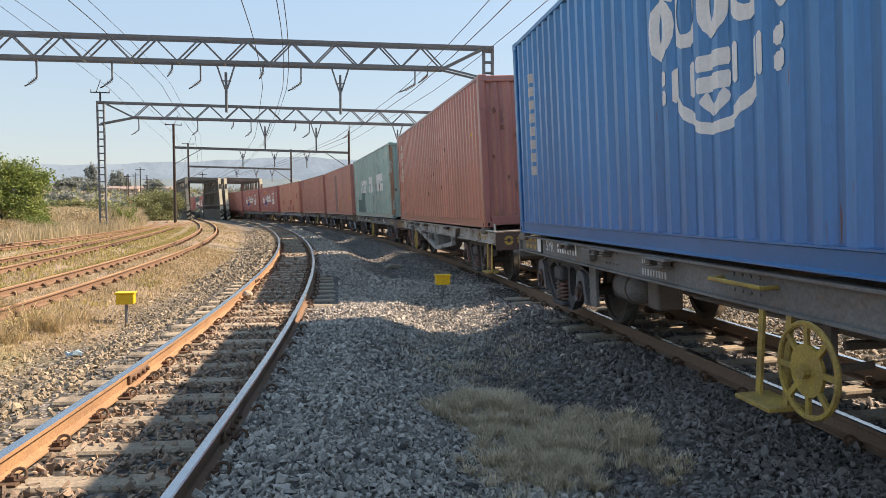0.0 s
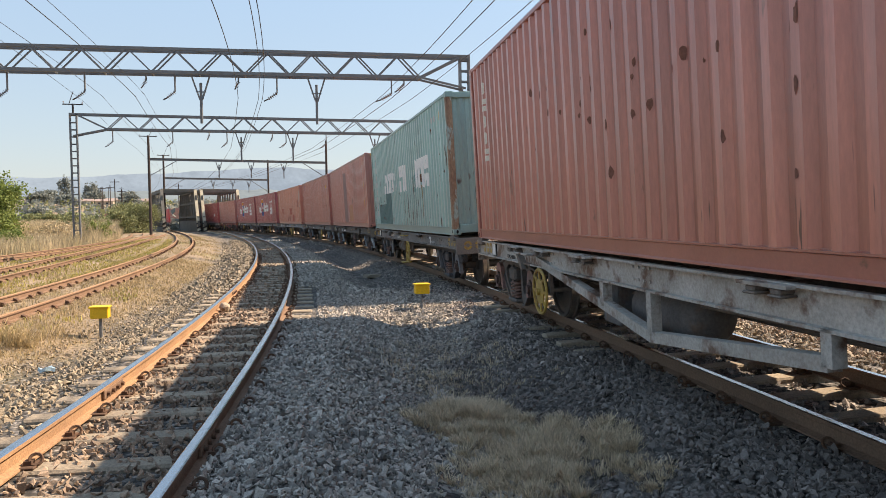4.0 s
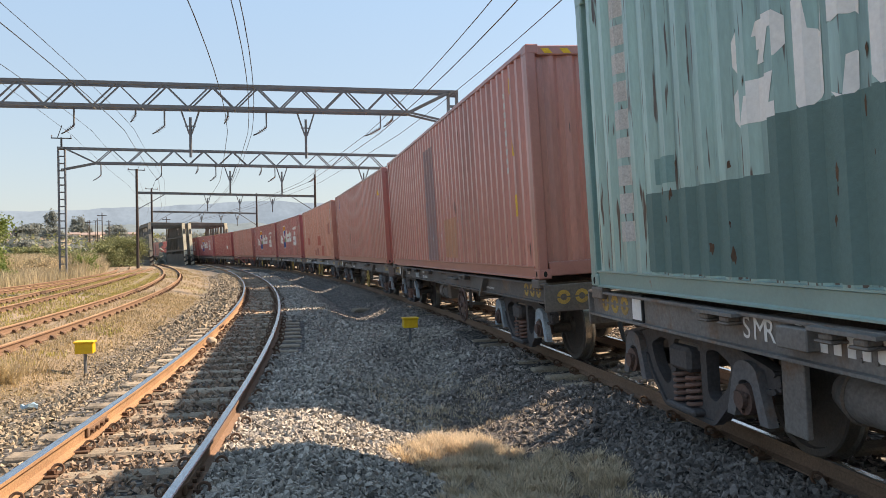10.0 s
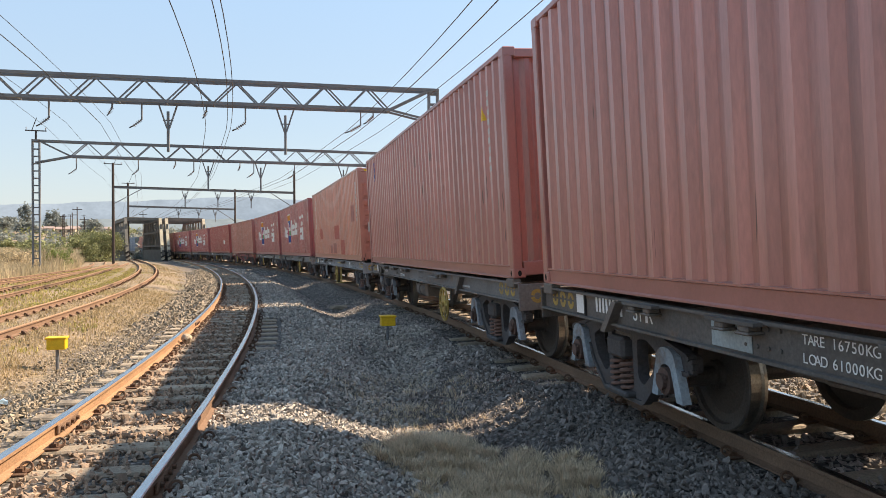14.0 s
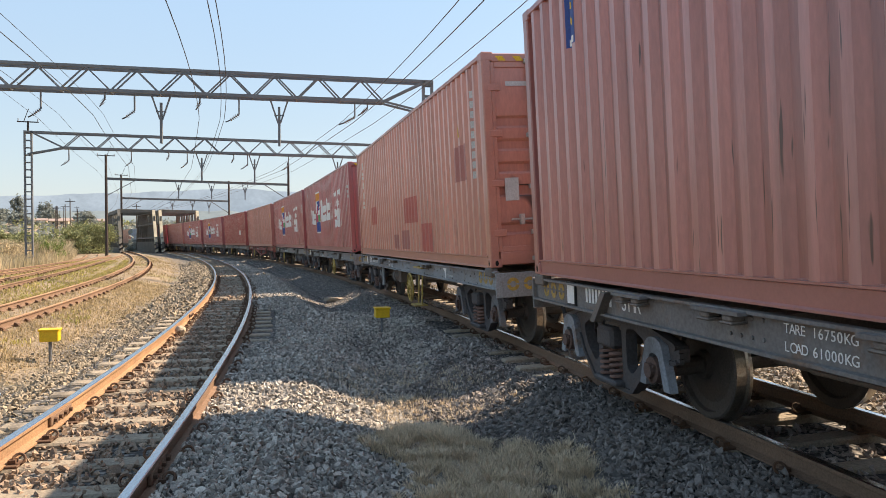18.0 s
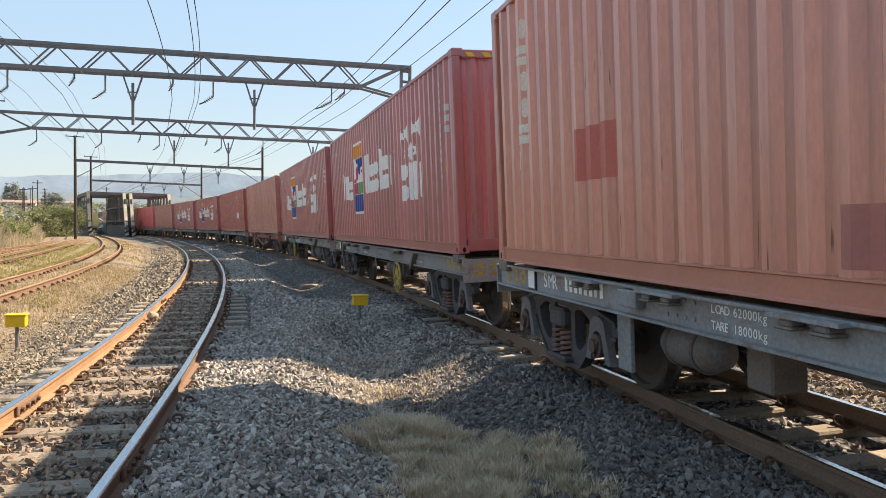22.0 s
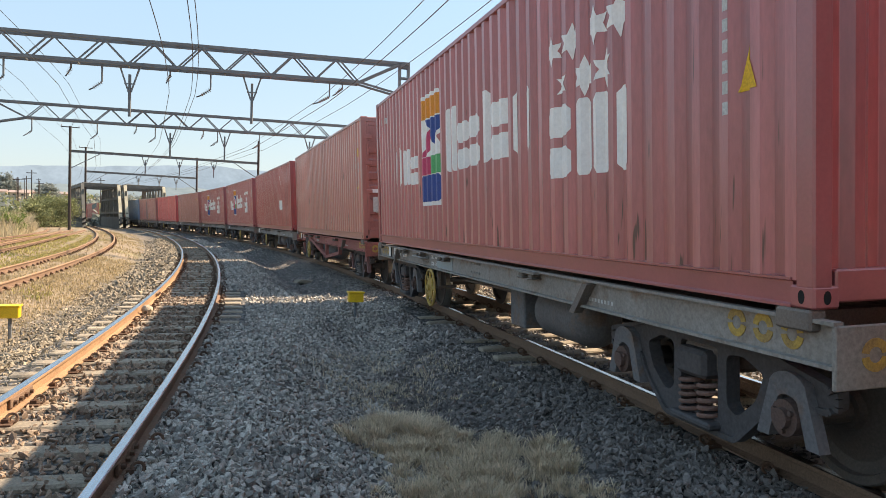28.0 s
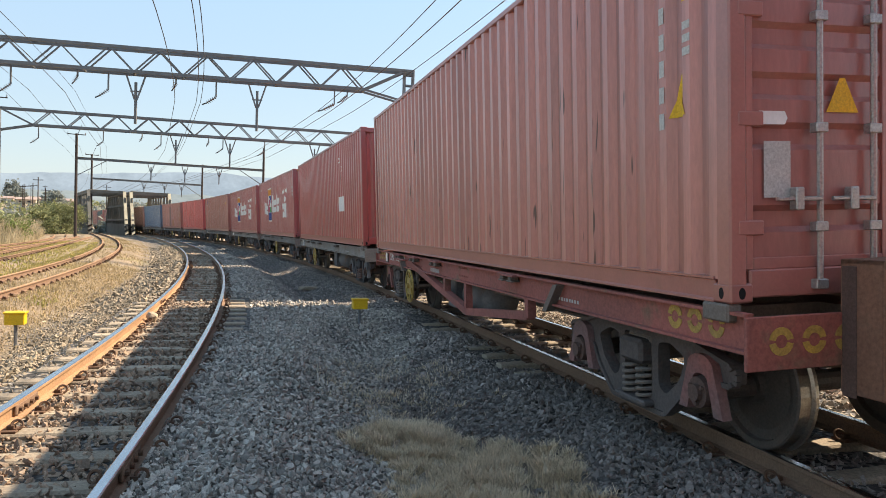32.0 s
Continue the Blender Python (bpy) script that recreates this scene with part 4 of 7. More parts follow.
# ---- flat wagons
def tint(base, second, third=(0.2, 0.13, 0.09), edge=(0.56, 0.72)):
    base, second = (tuple(min(0.8, c * 1.5) for c in k) for k in (base, second))
    return shader("wagon_paint", base, 0.75, 0.1, second, 1.2, 0.8, 35, 0.25, 0.15, 45, third, 3.0, edge)


PALE_PLATE = shader("pale_blue_grey_paint", (0.36, 0.42, 0.43), 0.6, 0, (0.28, 0.33, 0.34), 3, 0.6, 40, 0.2)
WHEEL_DARK = shader("oily_wheel_steel", (0.085, 0.078, 0.072), 0.6, 0.3, (0.13, 0.105, 0.088), 4, 0.6)
TREAD = shader("bright_wheel_tread", (0.5, 0.46, 0.4), 0.3, 1.0, scale=4)
GRIME = shader("grimy_brown_underframe", (0.16, 0.138, 0.122), 0.85, 0.1, (0.22, 0.18, 0.15), 3, 0.7)
SPRING_RED = shader("dusty_red_spring", (0.235, 0.13, 0.102), 0.75, 0.1, (0.14, 0.09, 0.075), 5, 0.6)
AXLE_RUST = shader("rusty_axle_box", (0.14, 0.085, 0.07), 0.8, 0.1, (0.09, 0.06, 0.05), 5, 0.6)
WHEEL_R = 0.43


def lathe(bm, prof, n, m):
    """Turns a profile of (radius, offset along y) about the y axis."""
    rows = [[bm.verts.new(m @ Vector((r * math.cos(a), o, r * math.sin(a)))) for r, o in prof] for a in [2 * math.pi * i / n for i in range(n)]]
    fs = []
    for i in range(n):
        for j in range(len(prof) - 1):
            fs.append(bm.faces.new((rows[i][j], rows[i][j + 1], rows[(i + 1) % n][j + 1], rows[(i + 1) % n][j])))
    return fs


def wheel_mesh(sy):
    bm = bmesh.new()
    R = WHEEL_R
    prof = [(0.05, 0.10), (0.11, 0.10), (0.12, 0.055), (0.30, 0.02), (0.365, 0.03), (0.375, 0.062), (R - 0.012, 0.062), (R, 0.05), (R + 0.003, -0.03), (R + 0.028, -0.04),
            (R + 0.026, -0.066), (R - 0.01, -0.072), (0.375, -0.07), (0.36, -0.03), (0.13, -0.045), (0.11, -0.09), (0.05, -0.09)]
    lathe(bm, [(r, o * sy) for r, o in prof], 40, Matrix())
    me = bpy.data.meshes.new("wheel")
    bmesh.ops.recalc_face_normals(bm, faces=bm.faces)
    bm.to_mesh(me)
    bm.free()
    me.materials.append(WHEEL_DARK)
    me.materials.append(TREAD)
    for p in me.polygons:
        if all(math.hypot(me.vertices[i].co.x, me.vertices[i].co.z) > R - 0.006 for i in p.vertices):
            p.material_index = 1
    return me


WHEELS = {1: wheel_mesh(1), -1: wheel_mesh(-1)}


def coil(bm, x, y, z0, z1, r, wire, turns=5, n=10):
    rise = (z1 - z0) / turns
    rows = []
    for i in range(turns * n * 2 + 1):
        a = math.pi * i / n
        out = Vector((math.cos(a), math.sin(a), 0))
        c = Vector((x, y, z0 + rise * a / (2 * math.pi))) + out * r
        rows.append([bm.verts.new(c + out * (wire * 0.5 * math.cos(b)) + Vector((0, 0, wire * 0.5 * math.sin(b)))) for b in (0.4, 1.45, 2.5, 3.55, 4.6, 5.65)])
    for p, q in zip(rows[:-1], rows[1:]):
        for j in range(6):
            bm.faces.new((p[j], q[j], q[(j + 1) % 6], p[(j + 1) % 6]))


def plate_with_holes(bm, outer, holes, y0, y1):
    """A flat casting: an outline with windows, given thickness along y."""
    es = []
    for loop in (outer, *holes):
        vs = [bm.verts.new((x, y0, z)) for x, z in loop]
        es += [bm.edges.new((vs[i], vs[(i + 1) % len(vs)])) for i in range(len(vs))]
    r = bmesh.ops.triangle_fill(bm, edges=es, use_beauty=True)
    fs = [f for f in r["geom"] if isinstance(f, bmesh.types.BMFace)]
    r = bmesh.ops.extrude_face_region(bm, geom=fs)
    bmesh.ops.translate(bm, verts=[v for v in r["geom"] if isinstance(v, bmesh.types.BMVert)], vec=(0, y1 - y0, 0))


def rounded(points, r=0.04, n=3):
    """Rounds the corners of an outline."""
    out = []
    k = len(points)
    for i in range(k):
        p, q, w = (Vector(points[(i + d) % k]) for d in (-1, 0, 1))
        a, b = (p - q).normalized(), (w - q).normalized()
        for j in range(n + 1):
            u = j / n
            s0, s1 = q + a * r, q + b * r
            out.append(tuple(s0 * (1 - u) ** 2 + q * 2 * u * (1 - u) + s1 * u ** 2))
    return out


FRAME_OUT = rounded([(-1.20, 0.50), (-1.20, 0.63), (-0.86, 0.70), (-0.50, 0.80), (0.50, 0.80), (0.86, 0.70), (1.20, 0.63), (1.20, 0.50), (0.74, 0.50), (0.66, 0.36), (0.40, 0.13), (-0.40, 0.13),
                     (-0.66, 0.36), (-0.74, 0.50)], 0.045)
FRAME_HOLES = [rounded([(sx * 0.30, 0.33), (sx * 0.30, 0.66), (sx * 0.46, 0.68), (sx * 0.66, 0.60), (sx * 0.58, 0.42), (sx * 0.40, 0.28)], 0.05) for sx in (-1, 1)]
FRAME_HOLES.append(rounded([(-0.21, 0.22), (-0.21, 0.69), (0.21, 0.69), (0.21, 0.22)], 0.03))
GUIDE_OUT = ([(-0.25, 0.28)] + [(-0.15 * math.cos(math.pi * k / 8), 0.58 + 0.10 * math.sin(math.pi * k / 8)) for k in range(9)] + [(0.25, 0.28), (0.15, 0.28)]
             + [(0.085 * math.cos(math.pi * k / 6), 0.50 + 0.05 * math.sin(math.pi * k / 6)) for k in range(7)] + [(-0.15, 0.28)])


def bogie_side_mesh(sy):
    bm = bmesh.new()
    plate_with_holes(bm, FRAME_OUT, FRAME_HOLES, sy * 0.90, sy * 1.0)
    # raised edge round the casting
    for a, b in zip(FRAME_OUT, FRAME_OUT[1:] + FRAME_OUT[:1]):
        if math.dist(a, b) > 0.004:
            beam(bm, (a[0], sy * 0.985, a[1]), (b[0], sy * 0.985, b[1]), 0.07, 0.035)
    return bm


def wagon_bogies(t, body, adapter, spring, centre, shift):
    for bx in (shift - centre, shift + centre):
        part("bolster", a_box(bx - 0.19, bx + 0.19, -0.99, 0.99, 0.50, 0.70, 0.03), GRIME, t)
        for sy in (1, -1):
            bm = bogie_side_mesh(sy)
            bmesh.ops.translate(bm, verts=bm.verts, vec=(bx, 0, 0))
            frame_ob = part("bogie_frame", bm, body, t)
            for wx in (-0.92, 0.92):
                bm = bmesh.new()
                extrude(bm, [(bx + wx + p, q) for p, q in GUIDE_OUT], sy * 0.99, sy * 1.06)
                part("axle_guide", bm, adapter, frame_ob)
                bm = bmesh.new()
                disc(bm, (bx + wx, sy * 1.0, WHEEL_R - 0.01), (0, 1, 0), 0.105, 0.16, 16)
                disc(bm, (bx + wx, sy * 1.09, WHEEL_R - 0.01), (0, 1, 0), 0.06, 0.05, 12)
                for k in range(3):
                    a = 2 * math.pi * k / 3 + 0.5
                    disc(bm, (bx + wx + 0.075 * math.cos(a), sy * 1.085, WHEEL_R - 0.01 + 0.075 * math.sin(a)), (0, 1, 0), 0.016, 0.03, 6)
                part("axle_box", bm, AXLE_RUST, frame_ob)
            for k, sx in enumerate((-0.105, 0.105)):
                bm = bmesh.new()
                coil(bm, bx + sx, sy * 0.985, 0.21, 0.46, 0.075, 0.032)
                part("coil_spring", bm, spring, frame_ob)
            part("spring_seat", a_box(bx - 0.24, bx + 0.24, sy * 0.985 - 0.11, sy * 0.985 + 0.11, 0.15, 0.20, 0.015), body, frame_ob)
            part("bolster_end", a_box(bx - 0.17, bx + 0.17, sy * 1.0 - 0.10, sy * 1.0 + 0.08, 0.47, 0.66, 0.03), body, frame_ob)
        for wx in (-0.92, 0.92):
            bm = bmesh.new()
            rod(bm, (0, -0.9, 0), (0, 0.9, 0), 0.075, 12)
            ws = part("wheelset", bm, WHEEL_DARK, t, at=pose(bx + wx, 0, WHEEL_R))
            for sy in (1, -1):
                part("wheel", WHEELS[sy], None, ws, at=pose(0, sy * 0.5685, 0))


def letters(t, text, x, z, size, mat, y):
    """Built-in lettering on the side that faces +y, read from outside; x is its left end as read."""
    for k, c in enumerate(text):
        if c != " ":
            one_letter(t, c, x - k * 0.58 * size, z, size, mat, y)


def one_letter(t, text, x, z, size, mat, y, name="letter"):
    key = (text, size, mat.name)
    if key in LETTERS:
        me = LETTERS[key]
    else:
        me = LETTERS[key] = letter_mesh(name, text, size, mat)
    ob = new(name, me)
    ob.parent = t
    ob.matrix_basis = pose(x, y, z, 90, 0, 180)
    return ob


LETTERS = {}


def letter_mesh(name, text, size, mat):
    cu = bpy.data.curves.new(name, "FONT")
    cu.body, cu.size, cu.extrude = text, size, 0.001
    tmp = bpy.data.objects.new(name, cu)
    scene.collection.objects.link(tmp)
    me = bpy.data.meshes.new_from_object(tmp)
    bpy.data.objects.remove(tmp)
    bpy.data.curves.remove(cu)
    me.materials.clear()
    me.materials.append(mat)
    return me


def side_bars(t, x0, x1, z0, z1, n, y, mat=None):
    """Plain bars on the sill in place of numbers."""
    w = (x1 - x0) / n
    for i in range(n):
        part("number_bar", a_box(x0 + i * w, x0 + (i + 0.55) * w, y, y + 0.003, z0, z1), mat or GREY_PAINT, t)


# each bolt hole is a flat disc with its shade painted on
def bolt_hole_mesh():
    bm = bmesh.new()
    disc(bm, (0, 0, 0), (0, 1, 0), 0.013, 0.004, 8)
    me = bpy.data.meshes.new("bolt_hole")
    bm.to_mesh(me)
    bm.free()
    me.materials.append(HOLE)
    return me


BOLT_HOLE = bolt_hole_mesh()


def wagon(label, base, second, trussed=False, adapter_c=None, spring_c=None, hx=1.6, step=0.0, tank_x=-1.95, big=True, end_box=None, near_ext=0.0, code="SMR", load=(), flap=False, lean=False, mark=None, plate=None, wheel_c=None, bogie=4.62, code_x=4.8, shift=0.0):
    t = thing("flat_wagon", label, "rail wagon", group="wagons of the goods train")
    body = tint(base, second, (0.17, 0.10, 0.07), (0.53, 0.64)) if near_ext else tint(base, second)
    adapter = tint(adapter_c or (0.12, 0.12, 0.125), (0.08, 0.078, 0.08))
    spring = spring_c or SPRING_RED
    half, w = 6.22, 1.165
    zt, zb = DECK - 0.045, 0.79
    lo = -half - near_ext
    for sy in (1, -1):
        # channel-section side sill: web and two flanges, one rolled piece
        yo, yi = sy * (w + 0.05), sy * (w - 0.01)
        prof = [(yi, zt), (yo, zt), (yo, zt - 0.02), (sy * w, zt - 0.02), (sy * w, zb + 0.02), (yo, zb + 0.02), (yo, zb), (yi, zb)]
        bm = bmesh.new()
        a = [bm.verts.new((lo, y, z)) for y, z in prof]
        b = [bm.verts.new((half, y, z)) for y, z in prof]
        bm.faces.new(a)
        bm.faces.new(b[::-1])
        for i in range(len(prof)):
            bm.faces.new((a[i], b[i], b[(i + 1) % len(prof)], a[(i + 1) % len(prof)]))
        part("side_sill", bm, body, t)
        for x in (-2.25, 1.0, 2.45, 3.7):
            # twist-lock pedestals under the deck edge
            for dx in (-0.13, 0.13):
                bm = bmesh.new()
                box(bm, x + dx - 0.05, x + dx + 0.05, sy * (w + 0.05) - 0.05, sy * (w + 0.05) + 0.05, zt - 0.075, zt - 0.03, 0.012)
                box(bm, x + dx - 0.07, x + dx + 0.07, sy * (w + 0.05) - 0.06, sy * (w + 0.05) + 0.06, zt - 0.088, zt - 0.07, 0.008)
                part("twist_lock", bm, GRIME, t)
            part("lock_plate", a_box(x - 0.26, x + 0.26, sy * (w + 0.06) - 0.06, sy * (w + 0.06) + 0.05, zt - 0.03, zt - 0.008), body, t)
        for x in (-5.95, 5.95):
            part("lock_shoe", a_box(x - 0.13, x + 0.13, sy * (w + 0.02) - 0.06, sy * (w + 0.02) + 0.045, zt - 0.07, DECK - 0.004, 0.012), GRIME, t)
        for x in () if code == "SMR" and not trussed else (-3.25, 3.25) if trussed else (-3.25, 4.5):
            # sloping stiffener over the inner end of each bogie
            bm = bmesh.new()
            sx = 1 if x > 0 and x < 4 else -1
            extrude(bm, [(x, zb - 0.06), (x + sx * 0.10, zb - 0.06), (x + sx * 0.36, zt - 0.03), (x + sx * 0.27, zt - 0.03)], sy * (w + 0.002), sy * (w + 0.085))
            part("stiffener", bm, GRIME, t)
        for k in range(0 if lean else 8):
            for j in range(2):
                bm = bmesh.new()
                disc(bm, (-0.5 + (k % 4) * 0.11 + (k // 4) * 2.6, sy * (w + 0.004), zb + 0.08 + j * 0.11), (0, 1, 0), 0.013, 0.014, 6)
                part("rivet", bm, body, t)
        bm = bmesh.new()
        g0 = hx + (0.45 if step >= 0 else step - 0.45)
        rod(bm, (g0, sy * (w + 0.11), zt - 0.09), (g0 + 0.68, sy * (w + 0.11), zt - 0.09), 0.016, 6)
        for x in (g0, g0 + 0.68):
            rod(bm, (x, sy * w, zt - 0.09), (x, sy * (w + 0.11), zt - 0.09), 0.016, 6)
        part("grab_rail", bm, YELLOW_DIRTY if step else body, t)
        for sx in (-1, 1):
            # three painted rings by each end, each in two halves
            for k in range(0 if lean else 3):
                for h0 in (0, 1):
                    bm = bmesh.new()
                    aa = [math.pi * h0 + 0.16 + (math.pi - 0.32) * j / 9 for j in range(10)]
                    cx, cz = sx * (5.42 + k * 0.23), zb + 0.135
                    extrude(bm, [(cx + 0.085 * math.cos(q), cz + 0.085 * math.sin(q)) for q in aa] + [(cx + 0.04 * math.cos(q), cz + 0.04 * math.sin(q)) for q in aa[::-1]], sy * (w + 0.001), sy * (w + 0.004))
                    part("painted_ring", bm, YELLOW_DIRTY, t)
    # markings on the side that shows
    if not lean and near_ext:
        for k in range(2):
            letters(t, load[k], 4.35, zb + 0.145 - k * 0.115, 0.08, DECAL_INK, w + 0.003)
    elif not lean:
        letters(t, code, 4.0 if code == "SHR" else code_x, zb + 0.075, 0.2, WHITE_PAINT, w + 0.003)
        n0 = 4.2 if code == "SHR" else code_x - 1.35
        side_bars(t, n0, n0 + (0.6 if code == "SHR" else 0.85), zb + 0.08, zb + 0.21, 8, w + 0.002, WHITE_PAINT)
        for k in range(2):
            if load:
                letters(t, load[k], 1.92, zb + 0.145 - k * 0.1, 0.078, WHITE_PAINT, w + 0.003)
            else:
                side_bars(t, 0.95, 1.5, zb + 0.145 - k * 0.105, zb + 0.205 - k * 0.105, 9, w + 0.002)
    if flap:
        for k in range(17):
            for j in range(2):
                part("bolt_hole", BOLT_HOLE, None, t, at=pose(-1.75 - 0.225 * k - 0.11 * j, w + 0.0015, zt - 0.075 - 0.125 * j - 0.02 * ((k * 7) % 3)))
        part("latch_box", a_box(2.74, 3.02, w, w + 0.085, zt - 0.16, zt - 0.035, 0.008), body, t)
        part("hanging_plate", a_box(bogie - 1.62, bogie - 1.40, 1.06, 1.10, 0.32, 0.80, 0.006), body, t)
    side_bars(t, -3.9, -3.45, zb + 0.06, zb + 0.09, 8, w + 0.002)
    if plate:
        part("blanking_plate", a_box(plate[0], plate[1], w + 0.001, w + 0.008, zb + 0.03, zt - 0.03, 0.002), PALE_PLATE, t, "pale blue-grey repainted plate")
    bm = bmesh.new()
    extrude(bm, [(-1.62, zt - 0.05), (-1.40, zt - 0.05), (-1.44, zt - 0.10), (-1.49, zt - 0.10), (-1.53, zt - 0.24), (-1.58, zt - 0.10)], w + 0.001, w + 0.004)
    if mark:
        bmesh.ops.translate(bm, verts=bm.verts, vec=(mark, 0, 0))
        part("white_mark", bm, WHITE_PAINT, t)
    else:
        bm.free()
    part("label_frame", a_box(5.0, 5.22, w, w + 0.02, zb + 0.02, zb + 0.25), DECAL_INK, t)
    part("label_card", a_box(5.02, 5.20, w + 0.021, w + 0.024, zb + 0.04, zb + 0.23), WHITE_PAINT, t)
    for sx in (-1, 1):
        hx0 = half if sx > 0 else -lo
        bm = bmesh.new()
        box(bm, sx * hx0 - 0.015, sx * hx0 + 0.015, -w - 0.05, w + 0.05, zb - 0.10, zt - 0.02, 0.006)
        part("headstock", bm, AXLE_RUST if near_ext and sx < 0 else body, t)
        for s_y in (1, -1):
            for k in range(0 if lean else 3):
                for h0 in (0, 1):
                    bm = bmesh.new()
                    aa = [math.pi * h0 + 0.16 + (math.pi - 0.32) * j / 9 for j in range(10)]
                    cy, cz = s_y * (0.98 - k * 0.23), zb + 0.07
                    extrude(bm, [(cy + 0.085 * math.cos(q), cz + 0.085 * math.sin(q)) for q in aa] + [(cy + 0.04 * math.cos(q), cz + 0.04 * math.sin(q)) for q in aa[::-1]],
                            -sx * (hx0 + 0.0155), -sx * (hx0 + 0.0185), pose(0, 0, 0, 0, 0, 90))
                    part("painted_ring", bm, YELLOW_DIRTY, t)
        bm = bmesh.new()
        a0, a1 = sorted((sx * hx0, sx * (hx0 + 0.45)))
        box(bm, a0, a1, -0.13, 0.13, 0.76, 0.98, 0.03)
        extrude(bm, [(sx * (hx0 + 0.40), 0.68), (sx * (hx0 + 0.66), 0.72), (sx * (hx0 + 0.70), 1.01), (sx * (hx0 + 0.40), 1.04)], -0.20, 0.20)
        part("coupler", bm, GRIME, t)
        bm = bmesh.new()
        pts = [(hx0 + 0.02, 0.35, 0.82), (hx0 + 0.16, 0.37, 0.55), (hx0 + 0.30, 0.38, 0.34), (hx0 + 0.52, 0.36, 0.29), (hx0 + 0.74, 0.32, 0.36)]
        for p, q in zip(pts[:-1], pts[1:]):
            rod(bm, (sx * p[0], p[1], p[2]), (sx * q[0], q[1], q[2]), 0.028, 8)
        part("brake_hose", bm, RUBBER, t)
    if end_box:
        bm = bmesh.new()
        foot = zt - (0.5 if trussed else 0.12)
        box(bm, lo - 0.34, lo - 0.31, -0.55, 0.55, foot, zt + 0.30, 0.005)
        box(bm, lo - 0.31, lo, 0.52, 0.55, foot, zt + 0.30, 0.005)
        box(bm, lo - 0.31, lo, -0.55, -0.52, foot, zt + 0.30, 0.005)
        box(bm, lo - 0.31, lo, -0.55, 0.55, zt + 0.27, zt + 0.30, 0.005)
        part("end_guard", bm, tint(end_box, tuple(c * 0.7 for c in end_box)), t, "rusty sheet-metal guard over the coupling")
        part("guard_edge", a_box(lo - 0.13, lo - 0.02, 0.551, 0.557, foot - 0.02, zt + 0.26, 0.002), WHITE_PAINT if not trussed else AXLE_RUST, t)
    if near_ext:
        part("end_deck", a_box(lo, -half, -w, w, zt - 0.05, zt - 0.01), GRIME, t)
        part("end_locker", a_box(lo + 0.1, lo + 0.42, -0.7, 0.5, zt - 0.01, zt + 0.16, 0.02), AXLE_RUST, t)
        for y in (1.16, 0.62):
            bm = bmesh.new()
            rod(bm, (lo + 0.25, y, zt - 0.02), (lo + 0.25, y, zt + 0.12), 0.02, 8)
            part("stanchion", bm, body, t)
        for x in (lo + 0.2, lo + 0.5):
            bm = bmesh.new()
            beam(bm, (x, 1.24, zb), (x, 1.26, 0.30), 0.05, 0.02)
            part("step_hanger", bm, YELLOW_DIRTY, t)
        part("step", a_box(lo + 0.17, lo + 0.53, 1.14, 1.36, 0.28, 0.31), YELLOW_DIRTY, t)
    part("centre_sill", a_box(lo, half, -0.2, 0.2, 0.68, zt - 0.03), GRIME, t)
    for x in (-5.6, -4.5, -3.4, -2.2, -0.9, 0.9, 2.2, 3.4, 4.5, 5.6):
        part("cross_bearer", a_box(x - 0.06, x + 0.06, -w + 0.02, w - 0.02, 0.86, zt - 0.03), GRIME, t)
    wagon_bogies(t, tint((0.066, 0.062, 0.064), (0.045, 0.042, 0.043), (0.09, 0.066, 0.055)) if not trussed else tint((0.10, 0.088, 0.08), (0.065, 0.058, 0.053)) if near_ext else tint((0.085, 0.072, 0.068), (0.055, 0.048, 0.046), (0.14, 0.06, 0.05)), adapter, spring, bogie, shift)
    # brake gear
    bm = bmesh.new()
    r, h = (0.255, 0.62) if big else (0.16, 0.36)
    lathe(bm, [(0.0, -h), (r * 0.7, -h + 0.02), (r * 0.95, -h + 0.12), (r, -h + 0.2), (r, h - 0.2), (r * 0.95, h - 0.12), (r * 0.7, h - 0.02), (0.0, h)], 24, Matrix.Translation((tank_x, 0.76, 0.56)) @ pose(0, 0, 0, 0, 0, 90))
    part("air_tank", bm, tint((0.115, 0.112, 0.112), (0.08, 0.076, 0.074)) if big else tint((0.17, 0.168, 0.168), (0.12, 0.112, 0.108)), t, smooth=True)
    for dx in () if big else (-0.3, 0.3):
        bm = bmesh.new()
        ring(bm, pose(tank_x + dx * 0.6, 0.76, 0.56, 0, 90, 0), r + 0.004, 0.012, 20, 4)
        part("tank_strap", bm, GRIME, t)
    if big:
        part("valve_box", a_box(tank_x + 0.70, tank_x + 1.12, 0.55, 1.04, 0.34, 0.76, 0.015), tint((0.12, 0.12, 0.125), (0.08, 0.08, 0.08)), t)
    else:
        part("valve_box", a_box(tank_x - 1.1, tank_x - 0.85, 0.7, 0.95, 0.45, 0.78, 0.015), GRIME, t)
    for a, b, rr in (((-3.3, 0.3, 0.5), (3.3, 0.3, 0.5), 0.025), ((-2.0, 0.6, 0.62), (2.6, 0.5, 0.55), 0.02), ((hx, 0.1, 0.62), (hx + 0.2, 0.9, 0.60), 0.03), ((-3.0, 0.85, 0.70), (1.0, 0.9, 0.66), 0.016)):
        bm = bmesh.new()
        rod(bm, a, b, rr, 6)
        part("brake_rod", bm, GRIME, t)
    # hand brake: a spoked wheel on a bracket, and on some wagons a step hung beside it
    bm = bmesh.new()
